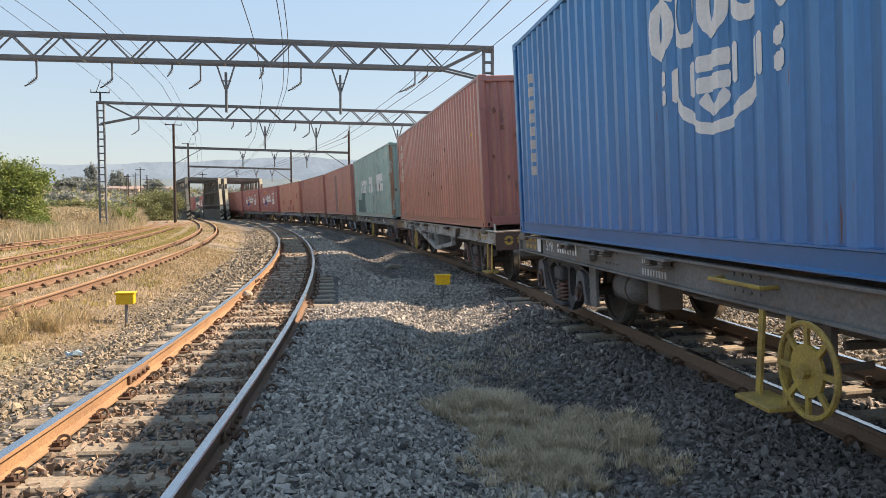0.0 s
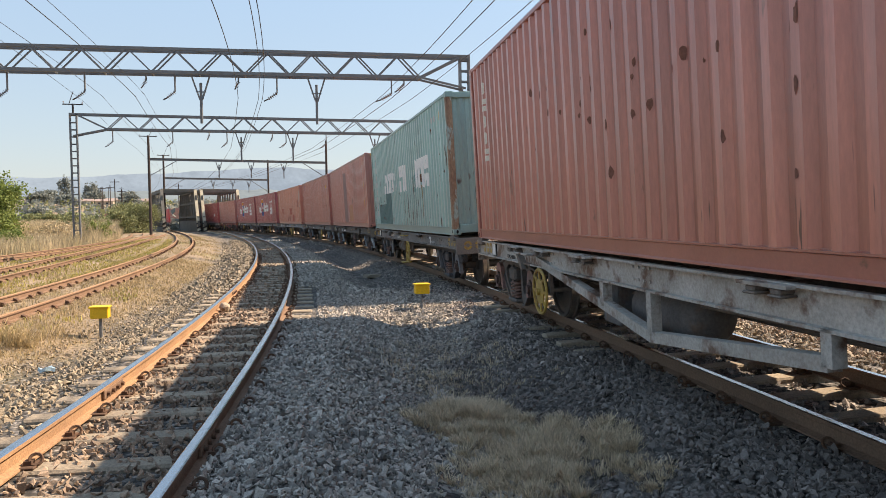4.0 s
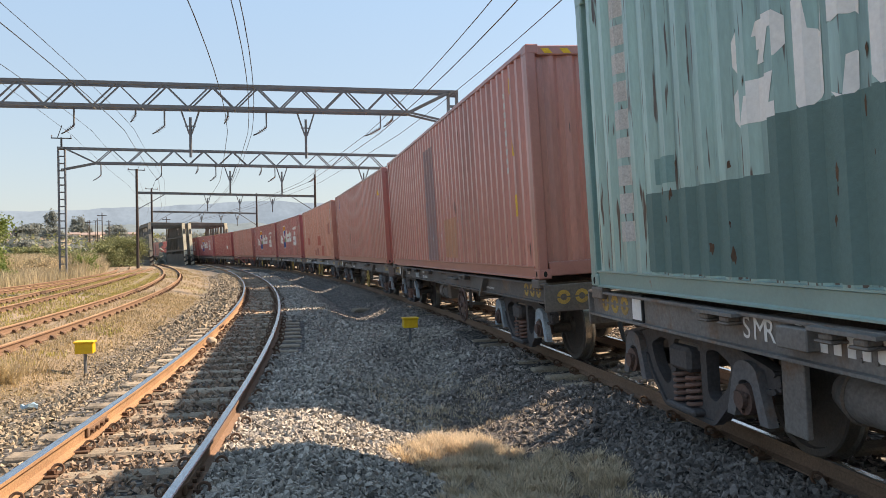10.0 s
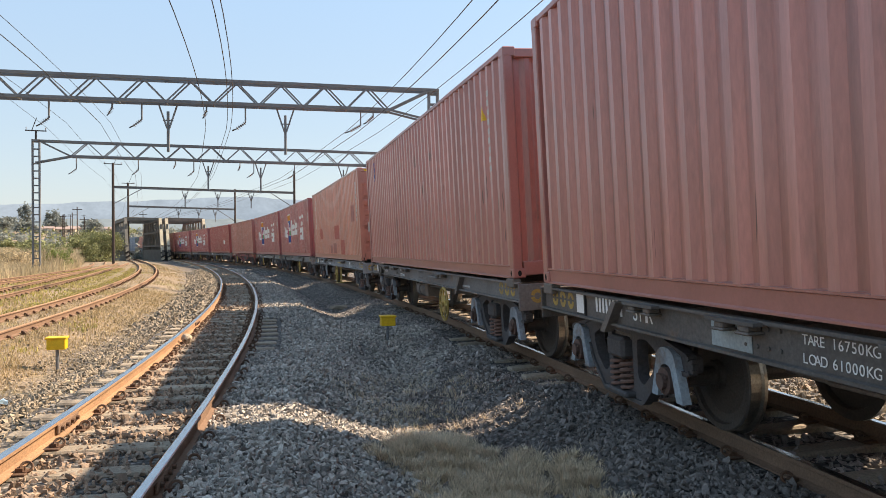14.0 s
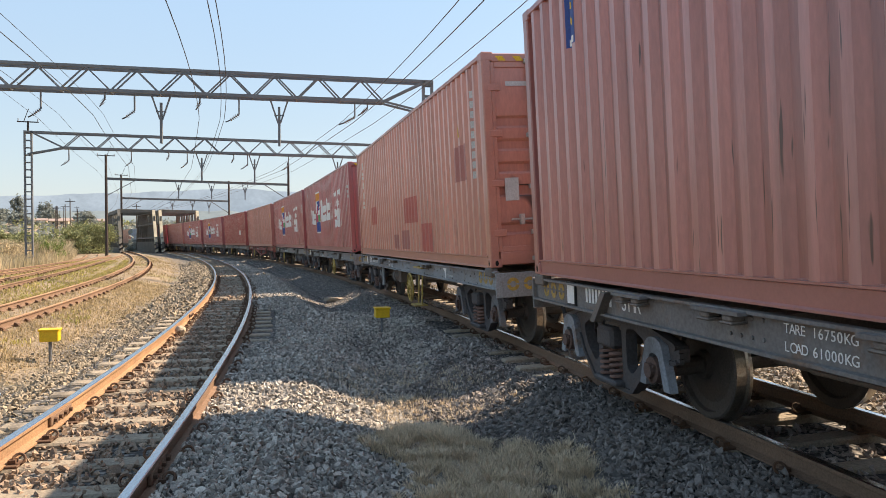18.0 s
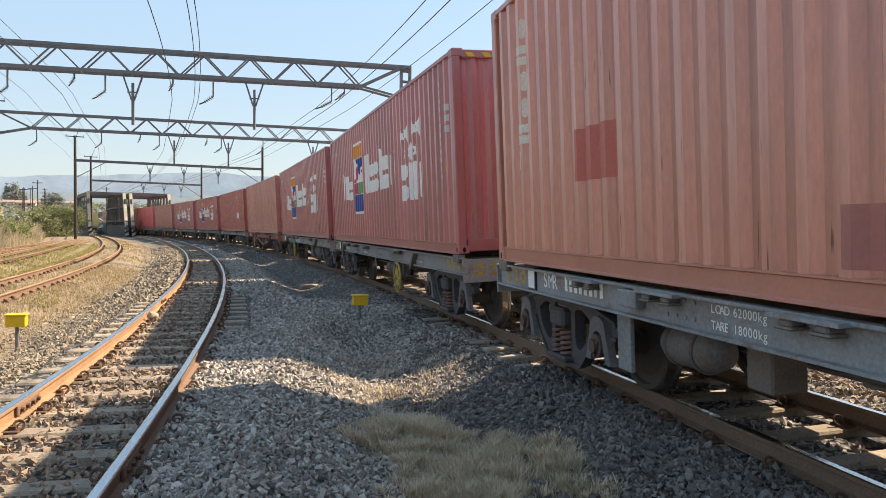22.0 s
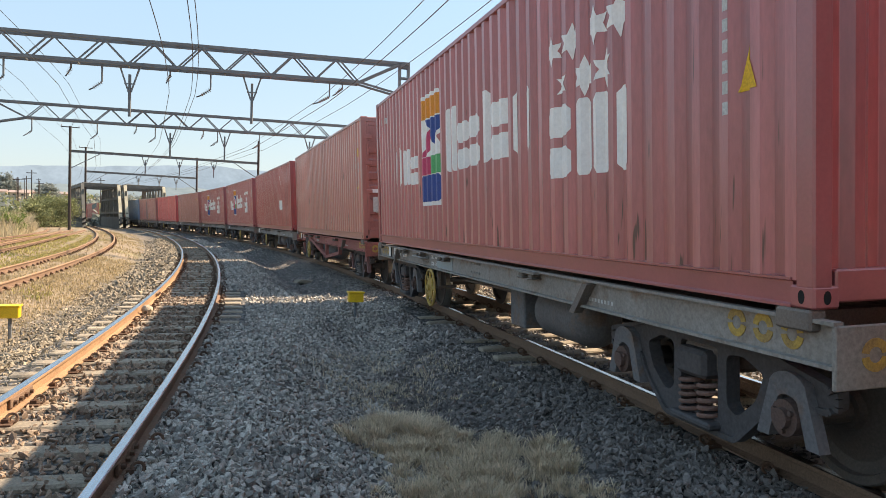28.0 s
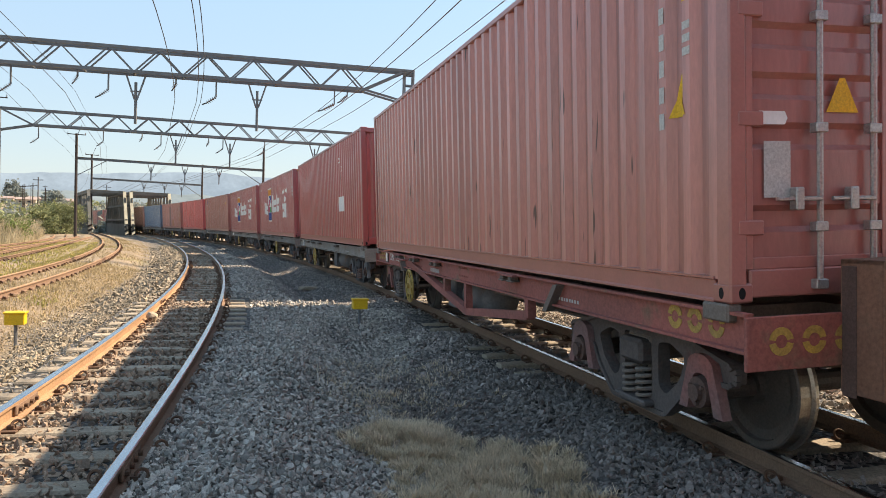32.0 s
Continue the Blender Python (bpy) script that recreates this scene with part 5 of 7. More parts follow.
    outline = [(0.275 * math.cos(q), 0.275 * math.sin(q)) for q in np.linspace(0, 2 * math.pi, 36, endpoint=False)]
    windows = []
    for k in range(8):
        a0, a1 = math.pi * k / 4 + 0.07, math.pi * (k + 1) / 4 - 0.07
        windows.append([(0.25 * math.cos(q), 0.25 * math.sin(q)) for q in np.linspace(a0, a1, 5)] + [(0.152 * math.cos(q), 0.152 * math.sin(q)) for q in np.linspace(a1 - 0.04, a0 + 0.04, 4)])
    plate_with_holes(bm, outline, windows, -0.01, 0.01)
    ring(bm, pose(0, 0, 0, 90, 0, 0), 0.268, 0.018, 30, 6)
    disc(bm, (0, 0.02, 0), (0, 1, 0), 0.045, 0.06, 10)
    hb = part("hand_brake_wheel", bm, wheel_c or YELLOW_DIRTY, t, "dark spoked hand wheel" if wheel_c else "yellow spoked hand wheel", pose(hx, 1.27, 0.52))
    bm = bmesh.new()
    rod(bm, (0, -0.4, 0), (0, 0, 0), 0.025, 8)
    box(bm, -0.04, 0.04, -0.16, -0.12, -0.05, 0.30)
    part("bracket", bm, GRIME, hb)
    if step:
        for dx in (-0.15, 0.15):
            bm = bmesh.new()
            beam(bm, (hx + step + dx, 1.24, 0.24), (hx + step + dx, 1.20, 0.80), 0.055, 0.02)
            part("step_hanger", bm, YELLOW_DIRTY, t)
        part("step", a_box(hx + step - 0.2, hx + step + 0.2, 1.14, 1.38, 0.22, 0.25, 0.006), YELLOW_DIRTY, t)
    if trussed:
        for sy in (1, -1):
            for a, b in (((-2.75, 0.62), (-0.55, 0.42)), ((-0.55, 0.42), (2.7, 0.88))):
                bm = bmesh.new()
                beam(bm, (a[0], sy * 1.17, a[1]), (b[0], sy * 1.17, b[1]), 0.09, 0.09)
                part("truss_bar", bm, body, t)
            for x, z in ((-2.75, 0.60), (-0.55, 0.42), (0.5, 0.56)):
                bm = bmesh.new()
                beam(bm, (x, sy * 1.17, z), (x, sy * 1.17, zb + 0.02), 0.09, 0.09)
                part("queen_post", bm, body, t)
    return t


# ---- make up the train
RUST_POST = shader("rusted_corner_post", (0.23, 0.125, 0.085), 0.85, 0, (0.36, 0.26, 0.17), 4.5, 0.95, 40, 0.3, 0.25, 50, (0.30, 0.37, 0.34), 5.0, (0.54, 0.60), (1, 1, 0.35))
BRICK, BRICK2, RUSTY = (0.34, 0.127, 0.096), (0.247, 0.086, 0.068), (0.12, 0.055, 0.04)
boxes = [
    container("blue corrugated steel container with a white emblem", (0.001, 0.130, 0.325), (0.001, 0.098, 0.255), (0.02, 0.09, 0.2), False, 0.5, (0.66, 0.8), chalk_light=0.12),
    container("faded brick-red container with dark rust blotches", BRICK, BRICK2, RUSTY, False, 0.6, (0.64, 0.70), rust_scale=3.4, drip_edge=0.725, chalk_light=0.4),
    container("weathered sea-green container with rust streaks and flaked white paint", (0.172, 0.290, 0.278), (0.125, 0.226, 0.218), (0.12, 0.07, 0.045), False, 0.7, (0.66, 0.72), rust_scale=3.0, drips=(0.06, 0.042, 0.034), drip_edge=0.645, chalk_light=0.34, post_c=RUST_POST),
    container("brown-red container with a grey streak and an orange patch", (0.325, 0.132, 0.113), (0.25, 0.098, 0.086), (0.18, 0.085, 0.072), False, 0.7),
    container("plain brown-red container with scrapes", (0.31, 0.122, 0.106), (0.245, 0.094, 0.083), (0.14, 0.075, 0.065), False, 0.7, (0.66, 0.72), rust_scale=3.6, drip_edge=0.69, chalk_light=0.5),
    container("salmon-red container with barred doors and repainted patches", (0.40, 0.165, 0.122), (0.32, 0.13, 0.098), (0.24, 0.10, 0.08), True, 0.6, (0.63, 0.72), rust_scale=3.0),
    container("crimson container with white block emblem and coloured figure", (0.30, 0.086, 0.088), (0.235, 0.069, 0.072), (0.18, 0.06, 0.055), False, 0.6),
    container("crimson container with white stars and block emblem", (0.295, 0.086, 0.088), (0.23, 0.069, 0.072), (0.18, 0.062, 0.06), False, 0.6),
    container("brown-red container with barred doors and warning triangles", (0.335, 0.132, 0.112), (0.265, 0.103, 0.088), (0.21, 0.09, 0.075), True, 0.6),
]
GREY, GREY2 = (0.155, 0.148, 0.14), (0.105, 0.095, 0.088)
wagons = [
    wagon("grey flat wagon with yellow hand wheel and step", GREY, GREY2, hx=-1.15, step=0.42, tank_x=2.75, big=False, flap=True, mark=-1.9),
    wagon("grey-white flat wagon with trussed side bars", (0.36, 0.345, 0.32), (0.2, 0.18, 0.155), True, (0.24, 0.11, 0.085), SPRING_RED, load=("TARE 17950", "LOAD 48000"), bogie=4.5, hx=2.4, tank_x=-0.2, near_ext=0.62),
    wagon("dark grey flat wagon with yellow hand wheel and step", GREY, GREY2, hx=-0.85, step=0.42, tank_x=2.75, big=False, flap=True, end_box=(0.30, 0.13, 0.06), mark=-1.9, code_x=3.5),
    wagon("weathered brown-grey flat wagon", (0.105, 0.096, 0.088), (0.07, 0.063, 0.058), adapter_c=(0.28, 0.35, 0.40), hx=-2.27, tank_x=1.2, big=False, plate=(2.37, 2.81), wheel_c=AXLE_RUST, code="SHR", load=("TARE 16750KG", "LOAD 61000KG")),
    wagon("brown-grey flat wagon with a yellow hand wheel", (0.15, 0.145, 0.14), (0.10, 0.09, 0.085), adapter_c=(0.24, 0.28, 0.32), hx=-2.6, tank_x=1.2, big=False, code="SHR", load=("TARE 16750KG", "LOAD 61000KG")),
    wagon("blue-grey flat wagon with yellow hand wheel and step", (0.21, 0.225, 0.235), (0.14, 0.14, 0.14), hx=-0.98, step=-0.7, tank_x=2.75, big=False, flap=True, load=("LOAD 62000kg", "TARE 18000kg"), mark=-1.9, bogie=4.75, end_box=(0.2, 0.15, 0.11)),
    wagon("grey flat wagon with a small air tank", (0.19, 0.19, 0.185), (0.135, 0.125, 0.115), hx=-2.4, tank_x=0.0, big=False, code="SHR", bogie=4.78),
    wagon("grey flat wagon with a large air tank", (0.20, 0.19, 0.175), (0.14, 0.125, 0.11), hx=1.6, tank_x=-2.35, big=True, code="SHR", plate=(0.72, 1.56), load=("TARE 16750KG", "LOAD 61000KG"), shift=-0.17),
    wagon("rust-red flat wagon with trussed side bars", (0.26, 0.085, 0.07), (0.17, 0.065, 0.055), True, (0.22, 0.08, 0.068), GRIME, hx=2.6, tank_x=-0.2, end_box=(0.17, 0.09, 0.06)),
]
CENTRES = [-47.4, -32.62, -18.32, -4.42, 8.88, 22.8, 36.73, 49.96, 63.9]


def marks(name, polys, mat, t, lift=0.003):
    """Several marks of one kind, each a part of its own."""
    for poly in polys:
        decal(name, [poly], mat, t, lift)


def block(x0, x1, z0, z1, c=0.06):
    """A plain painted block with cut corners, where a brand's letter stands."""
    return [(x0 + c, z0), (x1 - c, z0), (x1, z0 + c), (x1, z1 - c), (x1 - c, z1), (x0 + c, z1), (x0, z1 - c), (x0, z0 + c)]


def oval(cx, cz, rx, rz, n=16):
    return [(cx + rx * math.cos(2 * math.pi * k / n), cz + rz * math.sin(2 * math.pi * k / n)) for k in range(n)]


def hoop(cx, cz, rx, rz, w):
    """A plain oval ring in two halves."""
    out = []
    for a0 in (0.0, math.pi):
        aa = [a0 + math.pi * k / 9 for k in range(10)]
        out.append([(cx + rx * math.cos(a), cz + rz * math.sin(a)) for a in aa] + [(cx + (rx - w) * math.cos(a), cz + (rz - w) * math.sin(a)) for a in aa[::-1]])
    return out


def arc(cx, cz, rx, rz, a0, a1, w, n=12):
    """A bent stroke along an oval, between two angles in degrees."""
    aa = [radians(a0 + (a1 - a0) * k / n) for k in range(n + 1)]
    return [(cx + rx * math.cos(a), cz + rz * math.sin(a)) for a in aa] + [(cx + (rx - w) * math.cos(a), cz + (rz - w) * math.sin(a)) for a in aa[::-1]]


def glyph(kind, x0, x1, z0, z1, w=0.13):
    """A plain mark with the weight of a painted letter: two stacked blocks, one bar, or two bars."""
    c, q = min(0.05, w * 0.35), (z1 - z0) * 0.07
    if kind == "o":
        zm = (z0 + z1) / 2
        return [block(x0, x1, z0, zm - q, c), block(x0, x1, zm + q, z1, c)]
    if kind == "i":
        return [block((x0 + x1 - w) / 2, (x0 + x1 + w) / 2, z0, z1, c)]
    return [block(x0, x0 + w, z0, z1, c), block(x1 - w, x1, z0, z1, c)]


def painted(t, kind, x0, x1, z0, z1, w, mat, name="emblem_mark", wear=None, lift=0.003):
    for k, poly in enumerate(glyph(kind, x0, x1, z0, z1, w)):
        decal(name, [poly], mat, t, lift, wear=wear and (wear[0], wear[1] + k), label="flaked white painted mark" if wear else "")


def emblem_factor(t):
    """White block lettering, a coloured figure, stars and a block name, as plain shapes."""
    for kind, x0, x1, z0, z1, w in (("ii", 3.78, 4.32, 0.98, 1.66, 0.17), ("ii", 3.16, 3.58, 0.98, 1.58, 0.14), ("o", 2.60, 3.02, 0.96, 1.42, 0.12)):
        painted(t, kind, x0, x1, z0, z1, w, WHITE_PAINT)
    marks("figure_ground", [block(1.10, 2.34, 0.60, 1.36, 0.12), [(1.14, 1.36), (2.1, 1.36), (2.32, 1.62), (2.32, 2.2), (2.2, 2.28), (1.26, 2.28), (1.14, 2.2), (1.14, 1.7), (1.3, 1.6)]], WHITE_PAINT, t, 0.0025)
    marks("figure_blue", [block(1.18, 2.26, 0.66, 1.06, 0.09), [(1.22, 1.72), (1.52, 1.5), (1.95, 1.9), (1.22, 1.9)]], BLUE_INK, t, 0.004)
    decal("figure_green", [rect(1.18, 1.72, 1.07, 1.34)], GREEN_INK, t, 0.004)
    marks("figure_pink", [rect(1.72, 2.26, 1.07, 1.34), [(1.9, 1.35), (2.2, 1.35), (1.8, 1.75), (1.6, 1.6)]], PINK_INK, t, 0.004)
    decal("figure_orange", [rect(1.20, 2.26, 1.92, 2.22)], ORANGE_INK, t, 0.004)
    for kind, x0, x1, z0, z1, w in (("ii", 0.32, 0.76, 1.04, 1.90, 0.17), ("o", -0.18, 0.22, 1.04, 1.64, 0.15), ("o", -0.68, -0.30, 1.05, 1.66, 0.15), ("i", -1.02, -0.80, 1.05, 1.88, 0.19),
                                    ("o", -1.66, -1.14, 1.06, 1.70, 0.16), ("ii", -2.30, -1.80, 1.07, 1.72, 0.18)):
        painted(t, kind, x0, x1, z0, z1, w, WHITE_PAINT)
    for kind, x0, x1, w in (("o", -3.2, -2.68, 0.17), ("i", -3.56, -3.34, 0.19), ("ii", -4.22, -3.68, 0.19)):
        painted(t, kind, x0, x1, 0.76, 1.4, w, WHITE_PAINT)
    for cx, cz, r in ((-3.04, 1.58, 0.14), (-3.48, 1.58, 0.17), (-3.83, 1.58, 0.16), (-2.86, 1.90, 0.14), (-3.22, 1.92, 0.16), (-3.70, 1.94, 0.16), (-4.06, 1.94, 0.18)):
        decal("emblem_star", [star(cx, cz, r)], WHITE_PAINT, t, 0.004)
    marks("code_bar", bars(-5.40, -5.35, 1.0, 2.45, 12, False), GREY_PAINT, t)
    marks("code_bar", bars(-5.72, -5.56, 1.65, 2.1, 3, False), GREY_PAINT, t)
    warning(t, -5.55, 1.12, 0.32)
    marks("code_bar", bars(5.1, 5.6, 2.25, 2.36, 4), GREY_PAINT, t)


def stacked(t, x0, x1, z0, z1):
    """A name running down the side, as plain marks one under the other."""
    step = (z1 - z0) / 6
    for k, kind in enumerate(("ii", "o", "i", "i", "o", "i")):
        painted(t, kind, x0, x1, z0 + k * step, z0 + (k + 0.74) * step, 0.062, CREAM_PAINT, "name_mark")


def decorate():
    t = boxes[0]
    X0 = 0.0
    for k, (rx, rz, a0, a1) in enumerate(((0.74, 0.74, 218, 322), (0.86, 0.86, 28, 70), (0.86, 0.86, 110, 152), (0.30, 0.62, 232, 262), (0.30, 0.62, 278, 308))):
        decal("emblem_arc", [arc(X0, 1.55, rx, rz, a0, a1, 0.085)], WHITE_PAINT, t, 0.003 + 0.0006 * (k > 2))
    for k in range(5):
        x = 0.86 - k * 0.43
        for poly in hoop(x, 1.74 + 0.03 * (k % 2), 0.19, 0.27, 0.105):
            decal("emblem_ring", [poly], WHITE_PAINT, t, 0.0045)
    for k, kind in enumerate(("o", "ii", "i", "o", "o", "i", "ii", "o")):
        x = 0.84 - k * 0.235
        painted(t, kind, x - 0.09, x + 0.09, 1.12, 1.39, 0.062, WHITE_PAINT, lift=0.0045)
    marks("code_bar", bars(5.1, 5.28, 0.75, 2.2, 8, False, 0.7), GREY_PAINT, t)
    t = boxes[1]
    stacked(t, 5.04, 5.34, 0.9, 2.45)
    marks("code_bar", bars(-5.5, -5.44, 1.2, 2.3, 9, False), GREY_PAINT, t)
    warning(t, -5.2, 1.7, 0.2)
    blotch = shader("dark_rust_blotch", (0.17, 0.075, 0.055), 0.9, 0, (0.25, 0.11, 0.08), 9, 0.8)
    rng = random.Random(21)
    for k in range(18):
        y, z, q = rng.uniform(-1.0, 1.0), rng.uniform(0.2, 2.3), rng.uniform(0.015, 0.05)
        end_decal(t, "rust_blotch", blotch, [(y - q * rng.uniform(0.5, 1.2) * math.cos(a), z + q * rng.uniform(0.8, 1.9) * math.sin(a)) for a in np.linspace(0, 2 * math.pi, 9, endpoint=False)], x=-CL / 2 + 0.033)
    for k in range(46):
        x, z, q = rng.gauss(-0.6, 1.5), rng.gauss(1.35, 0.35), rng.uniform(0.008, 0.04)
        decal("rust_blotch", [[(x + q * rng.uniform(0.4, 0.9) * math.cos(a), z + q * rng.uniform(0.8, 2.2) * math.sin(a)) for a in np.linspace(0, 2 * math.pi, 9, endpoint=False)]], blotch, t, 0.0035)
    end_decal(t, "warning_triangle", DECAL_YELLOW, [(0.45, 2.15), (0.19, 2.15), (0.32, 2.38)], x=-CL / 2 + 0.032)
    t = boxes[2]
    x = 3.45
    for k, wd in enumerate((0.55, 0.48, 0.2, 0.5, 0.5, 0, 0.55, 0.5, 0.2, 0.5, 0.5, 0.2, 0.5, 0.5)):
        if wd == 0:
            x -= 0.35
            continue
        big = 0.04 * (k > 5)
        painted(t, "o" if k in (0, 6, 13) else "i" if wd < 0.3 else "ii", x - wd, x, 1.03 - big, 1.62 + 2 * big, 0.19, WHITE_PAINT, wear=(0.22, 3.3 + k * 1.7))
        x -= wd + 0.11
    repaint = shader("fresher_green_patch", (0.17, 0.32, 0.31), 0.5, 0, (0.13, 0.26, 0.25), 2, 0.5, 30, 0.08)
    marks("repaint_patch", [rect(-2.2, -1.88, 0.92, 1.34), rect(-2.8, -2.6, 1.2, 1.44), rect(4.3, 4.6, 0.78, 0.98)], repaint, t, 0.0025)
    teal_patch = shader("dark_teal_repaint", (0.115, 0.205, 0.195), 0.6, 0, (0.085, 0.16, 0.15), 2, 0.5, 30, 0.08)
    marks("repaint_patch", [rect(3.06, 4.85, 0.1, 0.72), rect(1.9, 3.05, 0.1, 1.04)], teal_patch, t, 0.0022)
    ochre = shader("rust_run", (0.30, 0.23, 0.13), 0.8, 0, (0.22, 0.17, 0.10), 3, 0.7)
    marks("rust_run", [[(-2.9, 1.06), (-2.98, 1.06), (-2.99, 0.7), (-2.98, 0.12), (-2.93, 0.12), (-2.92, 0.7)]], ochre, t, 0.0035)
    scab = shader("dark_rust_scab", (0.075, 0.05, 0.038), 0.9, 0, (0.15, 0.085, 0.05), 9, 0.8)
    rng = random.Random(33)
    for k in range(75):
        x, z, q = rng.uniform(-5.5, 4.8), rng.gauss(0.75, 0.5), rng.uniform(0.005, 0.018)
        z = min(max(z, 0.15), 2.5)
        decal("rust_scab", [[(x + q * rng.uniform(0.4, 1.0) * math.cos(a), z + q * rng.uniform(1.0, 4.0) * math.sin(a)) for a in np.linspace(0, 2 * math.pi, 9, endpoint=False)]], scab, t, 0.0038)
    hole = shader("rust_hole", (0.10, 0.05, 0.03), 0.9, 0, (0.2, 0.09, 0.04), 6, 0.7)
    marks("rust_patch", [[(-2.86, 1.30), (-2.98, 1.34), (-3.04, 1.26), (-3.0, 1.16), (-2.9, 1.12)], [(-4.3, 2.2), (-4.36, 2.24), (-4.38, 2.1), (-4.32, 2.08)]], hole, t, 0.004)
    marks("code_bar", bars(5.0, 5.3, 0.35, 2.5, 9, False, 0.72), GREY_PAINT, t)
    marks("code_bar", bars(-5.0, -4.3, 2.3, 2.42, 5), GREY_PAINT, t)
    marks("yellow_tag", [rect(-5.35, -5.22, 2.28, 2.45)], DECAL_YELLOW, t)
    t = boxes[3]
    grey = shader("grey_repaint", (0.26, 0.19, 0.20), 0.5, 0, (0.32, 0.17, 0.15), 3, 0.6, 30, 0.08)
    orange = shader("orange_primer_patch", (0.52, 0.265, 0.165), 0.5, 0, (0.46, 0.215, 0.135), 2, 0.5, 30, 0.08)
    marks("repaint_patch", [rect(-0.12, 0.85, 0.1, 2.35)], grey, t, 0.0028)
    decal("repaint_patch", [[(-0.88, 0.16), (-1.8, 0.16), (-1.8, 0.88), (-0.88, 0.85)]], orange, t, 0.003, label="orange primer patch")
    marks("label_tag", [rect(0.3, 0.42, 0.48, 0.56), rect(-0.62, -0.48, 0.5, 0.6)], WHITE_PAINT, t)
    marks("yellow_tag", [rect(-5.4, -5.25, 0.72, 1.0), rect(-5.35, -5.2, 2.3, 2.5)], DECAL_YELLOW, t)
    warning(t, -5.3, 1.5, 0.28)
    marks("code_bar", bars(-5.12, -5.04, 1.3, 2.4, 9, False), GREY_PAINT, t)
    t = boxes[4]
    decal("label_ground", [rect(4.63, 4.89, 2.06, 2.54)], BLUE_INK, t, 0.0028, label="blue label with yellow and white marks")
    marks("label_mark", [[(4.68, 2.22), (4.84, 2.3), (4.84, 2.36), (4.68, 2.28)], [(4.68, 2.36), (4.84, 2.44), (4.84, 2.5), (4.68, 2.42)]], DECAL_YELLOW, t, 0.004)
    marks("label_mark", [rect(4.66, 4.86, 2.07, 2.13)], WHITE_PAINT, t, 0.004)
    marks("code_bar", bars(-5.4, -5.3, 1.3, 2.4, 9, False), GREY_PAINT, t)
    warning(t, -5.1, 2.0, 0.22)
    t = boxes[5]
    fresh = shader("fresher_red_patch", (0.52, 0.135, 0.105), 0.45, 0, (0.45, 0.12, 0.095), 2, 0.5, 30, 0.08)
    marks("repaint_patch", [rect(-1.72, -0.4, 0.64, 1.14), rect(3.12, 3.84, 0.7, 1.14), rect(-2.85, -1.83, 0.1, 0.6)], fresh, t, 0.0028)
    plum = shader("plum_patch", (0.40, 0.15, 0.13), 0.45, 0, (0.44, 0.17, 0.14), 3, 0.5, 30, 0.08)
    marks("repaint_patch", [rect(0.39, 0.79, 0.12, 0.42), rect(-0.75, -0.09, 0.12, 0.5), rect(-5.12, -4.5, 1.16, 1.68)], plum, t, 0.0028)
    stacked(t, 5.0, 5.3, 0.9, 2.5)
    warning(t, -4.75, 1.8, 0.24)
    marks("code_bar", bars(-5.5, -5.41, 1.15, 2.4, 9, False, 0.7), GREY_PAINT, t)
    end_decal(t, "name_bars", GREY_PAINT, [(0.9, 2.3), (0.58, 2.3), (0.58, 2.36), (0.9, 2.36)], 0.012)
    end_decal(t, "document_plate", GREY_PAINT, [(0.97, 0.80), (0.78, 0.80), (0.78, 1.10), (0.97, 1.10)], 0.012)
    for t in (boxes[3], boxes[5], boxes[6]):
        for k in range(9):
            y = -1.02 + k * 0.24
            end_decal(t, "hazard_stripe", DECAL_YELLOW, [(y + 0.08, CH - 0.185), (y - 0.02, CH - 0.185), (y + 0.03, CH - 0.125), (y + 0.13, CH - 0.125)], x=-CL / 2 + 0.0005)
    for t in (boxes[6], boxes[7]):
        emblem_factor(t)
    t = boxes[8]
    warning(t, -5.52, 1.12, 0.32)
    marks("code_bar", bars(-5.38, -5.28, 1.05, 2.3, 7, False), GREY_PAINT, t)
    marks("code_bar", bars(-5.68, -5.52, 1.5, 1.75, 3, False), GREY_PAINT, t)
    marks("yellow_tag", [rect(-5.68, -5.54, 1.85, 2.05)], DECAL_YELLOW, t)
    marks("code_bar", bars(5.3, 5.4, 1.0, 2.4, 10, False), GREY_PAINT, t)
    end_decal(t, "document_plate", GREY_PAINT, [(0.97, 0.56), (0.78, 0.56), (0.78, 0.90), (0.97, 0.90)], 0.012)
    for y in (0.4, -0.4):
        end_decal(t, "warning_triangle", DECAL_YELLOW, [(y + 0.12, 1.08), (y - 0.12, 1.08), (y - 0.02, 1.29), (y + 0.02, 1.29)], 0.012)
    end_decal(t, "oval_plate", WHITE_PAINT, [(1.0, 1.0), (0.82, 1.0), (0.8, 1.04), (0.82, 1.08), (1.0, 1.08), (1.02, 1.04)], 0.012)


decorate()
# the rest of the train, farther back
boxes.append(container("dark crimson container with a small white emblem", (0.28, 0.06, 0.06), (0.23, 0.05, 0.05), (0.18, 0.05, 0.045), False, 0.5))
decal("emblem_block", [star(-3.0, 2.2, 0.14), star(-3.3, 1.95, 0.14), rect(-3.6, -2.8, 0.8, 1.2)], WHITE_PAINT, boxes[9])
for k in (6, 7, 4):
    boxes.append(copy_thing(boxes[k], Matrix()))
boxes.append(container("bright red corrugated steel container", (0.44, 0.08, 0.085), (0.36, 0.07, 0.07), (0.3, 0.06, 0.055), False, 0.4))
boxes.append(copy_thing(boxes[3], Matrix()))
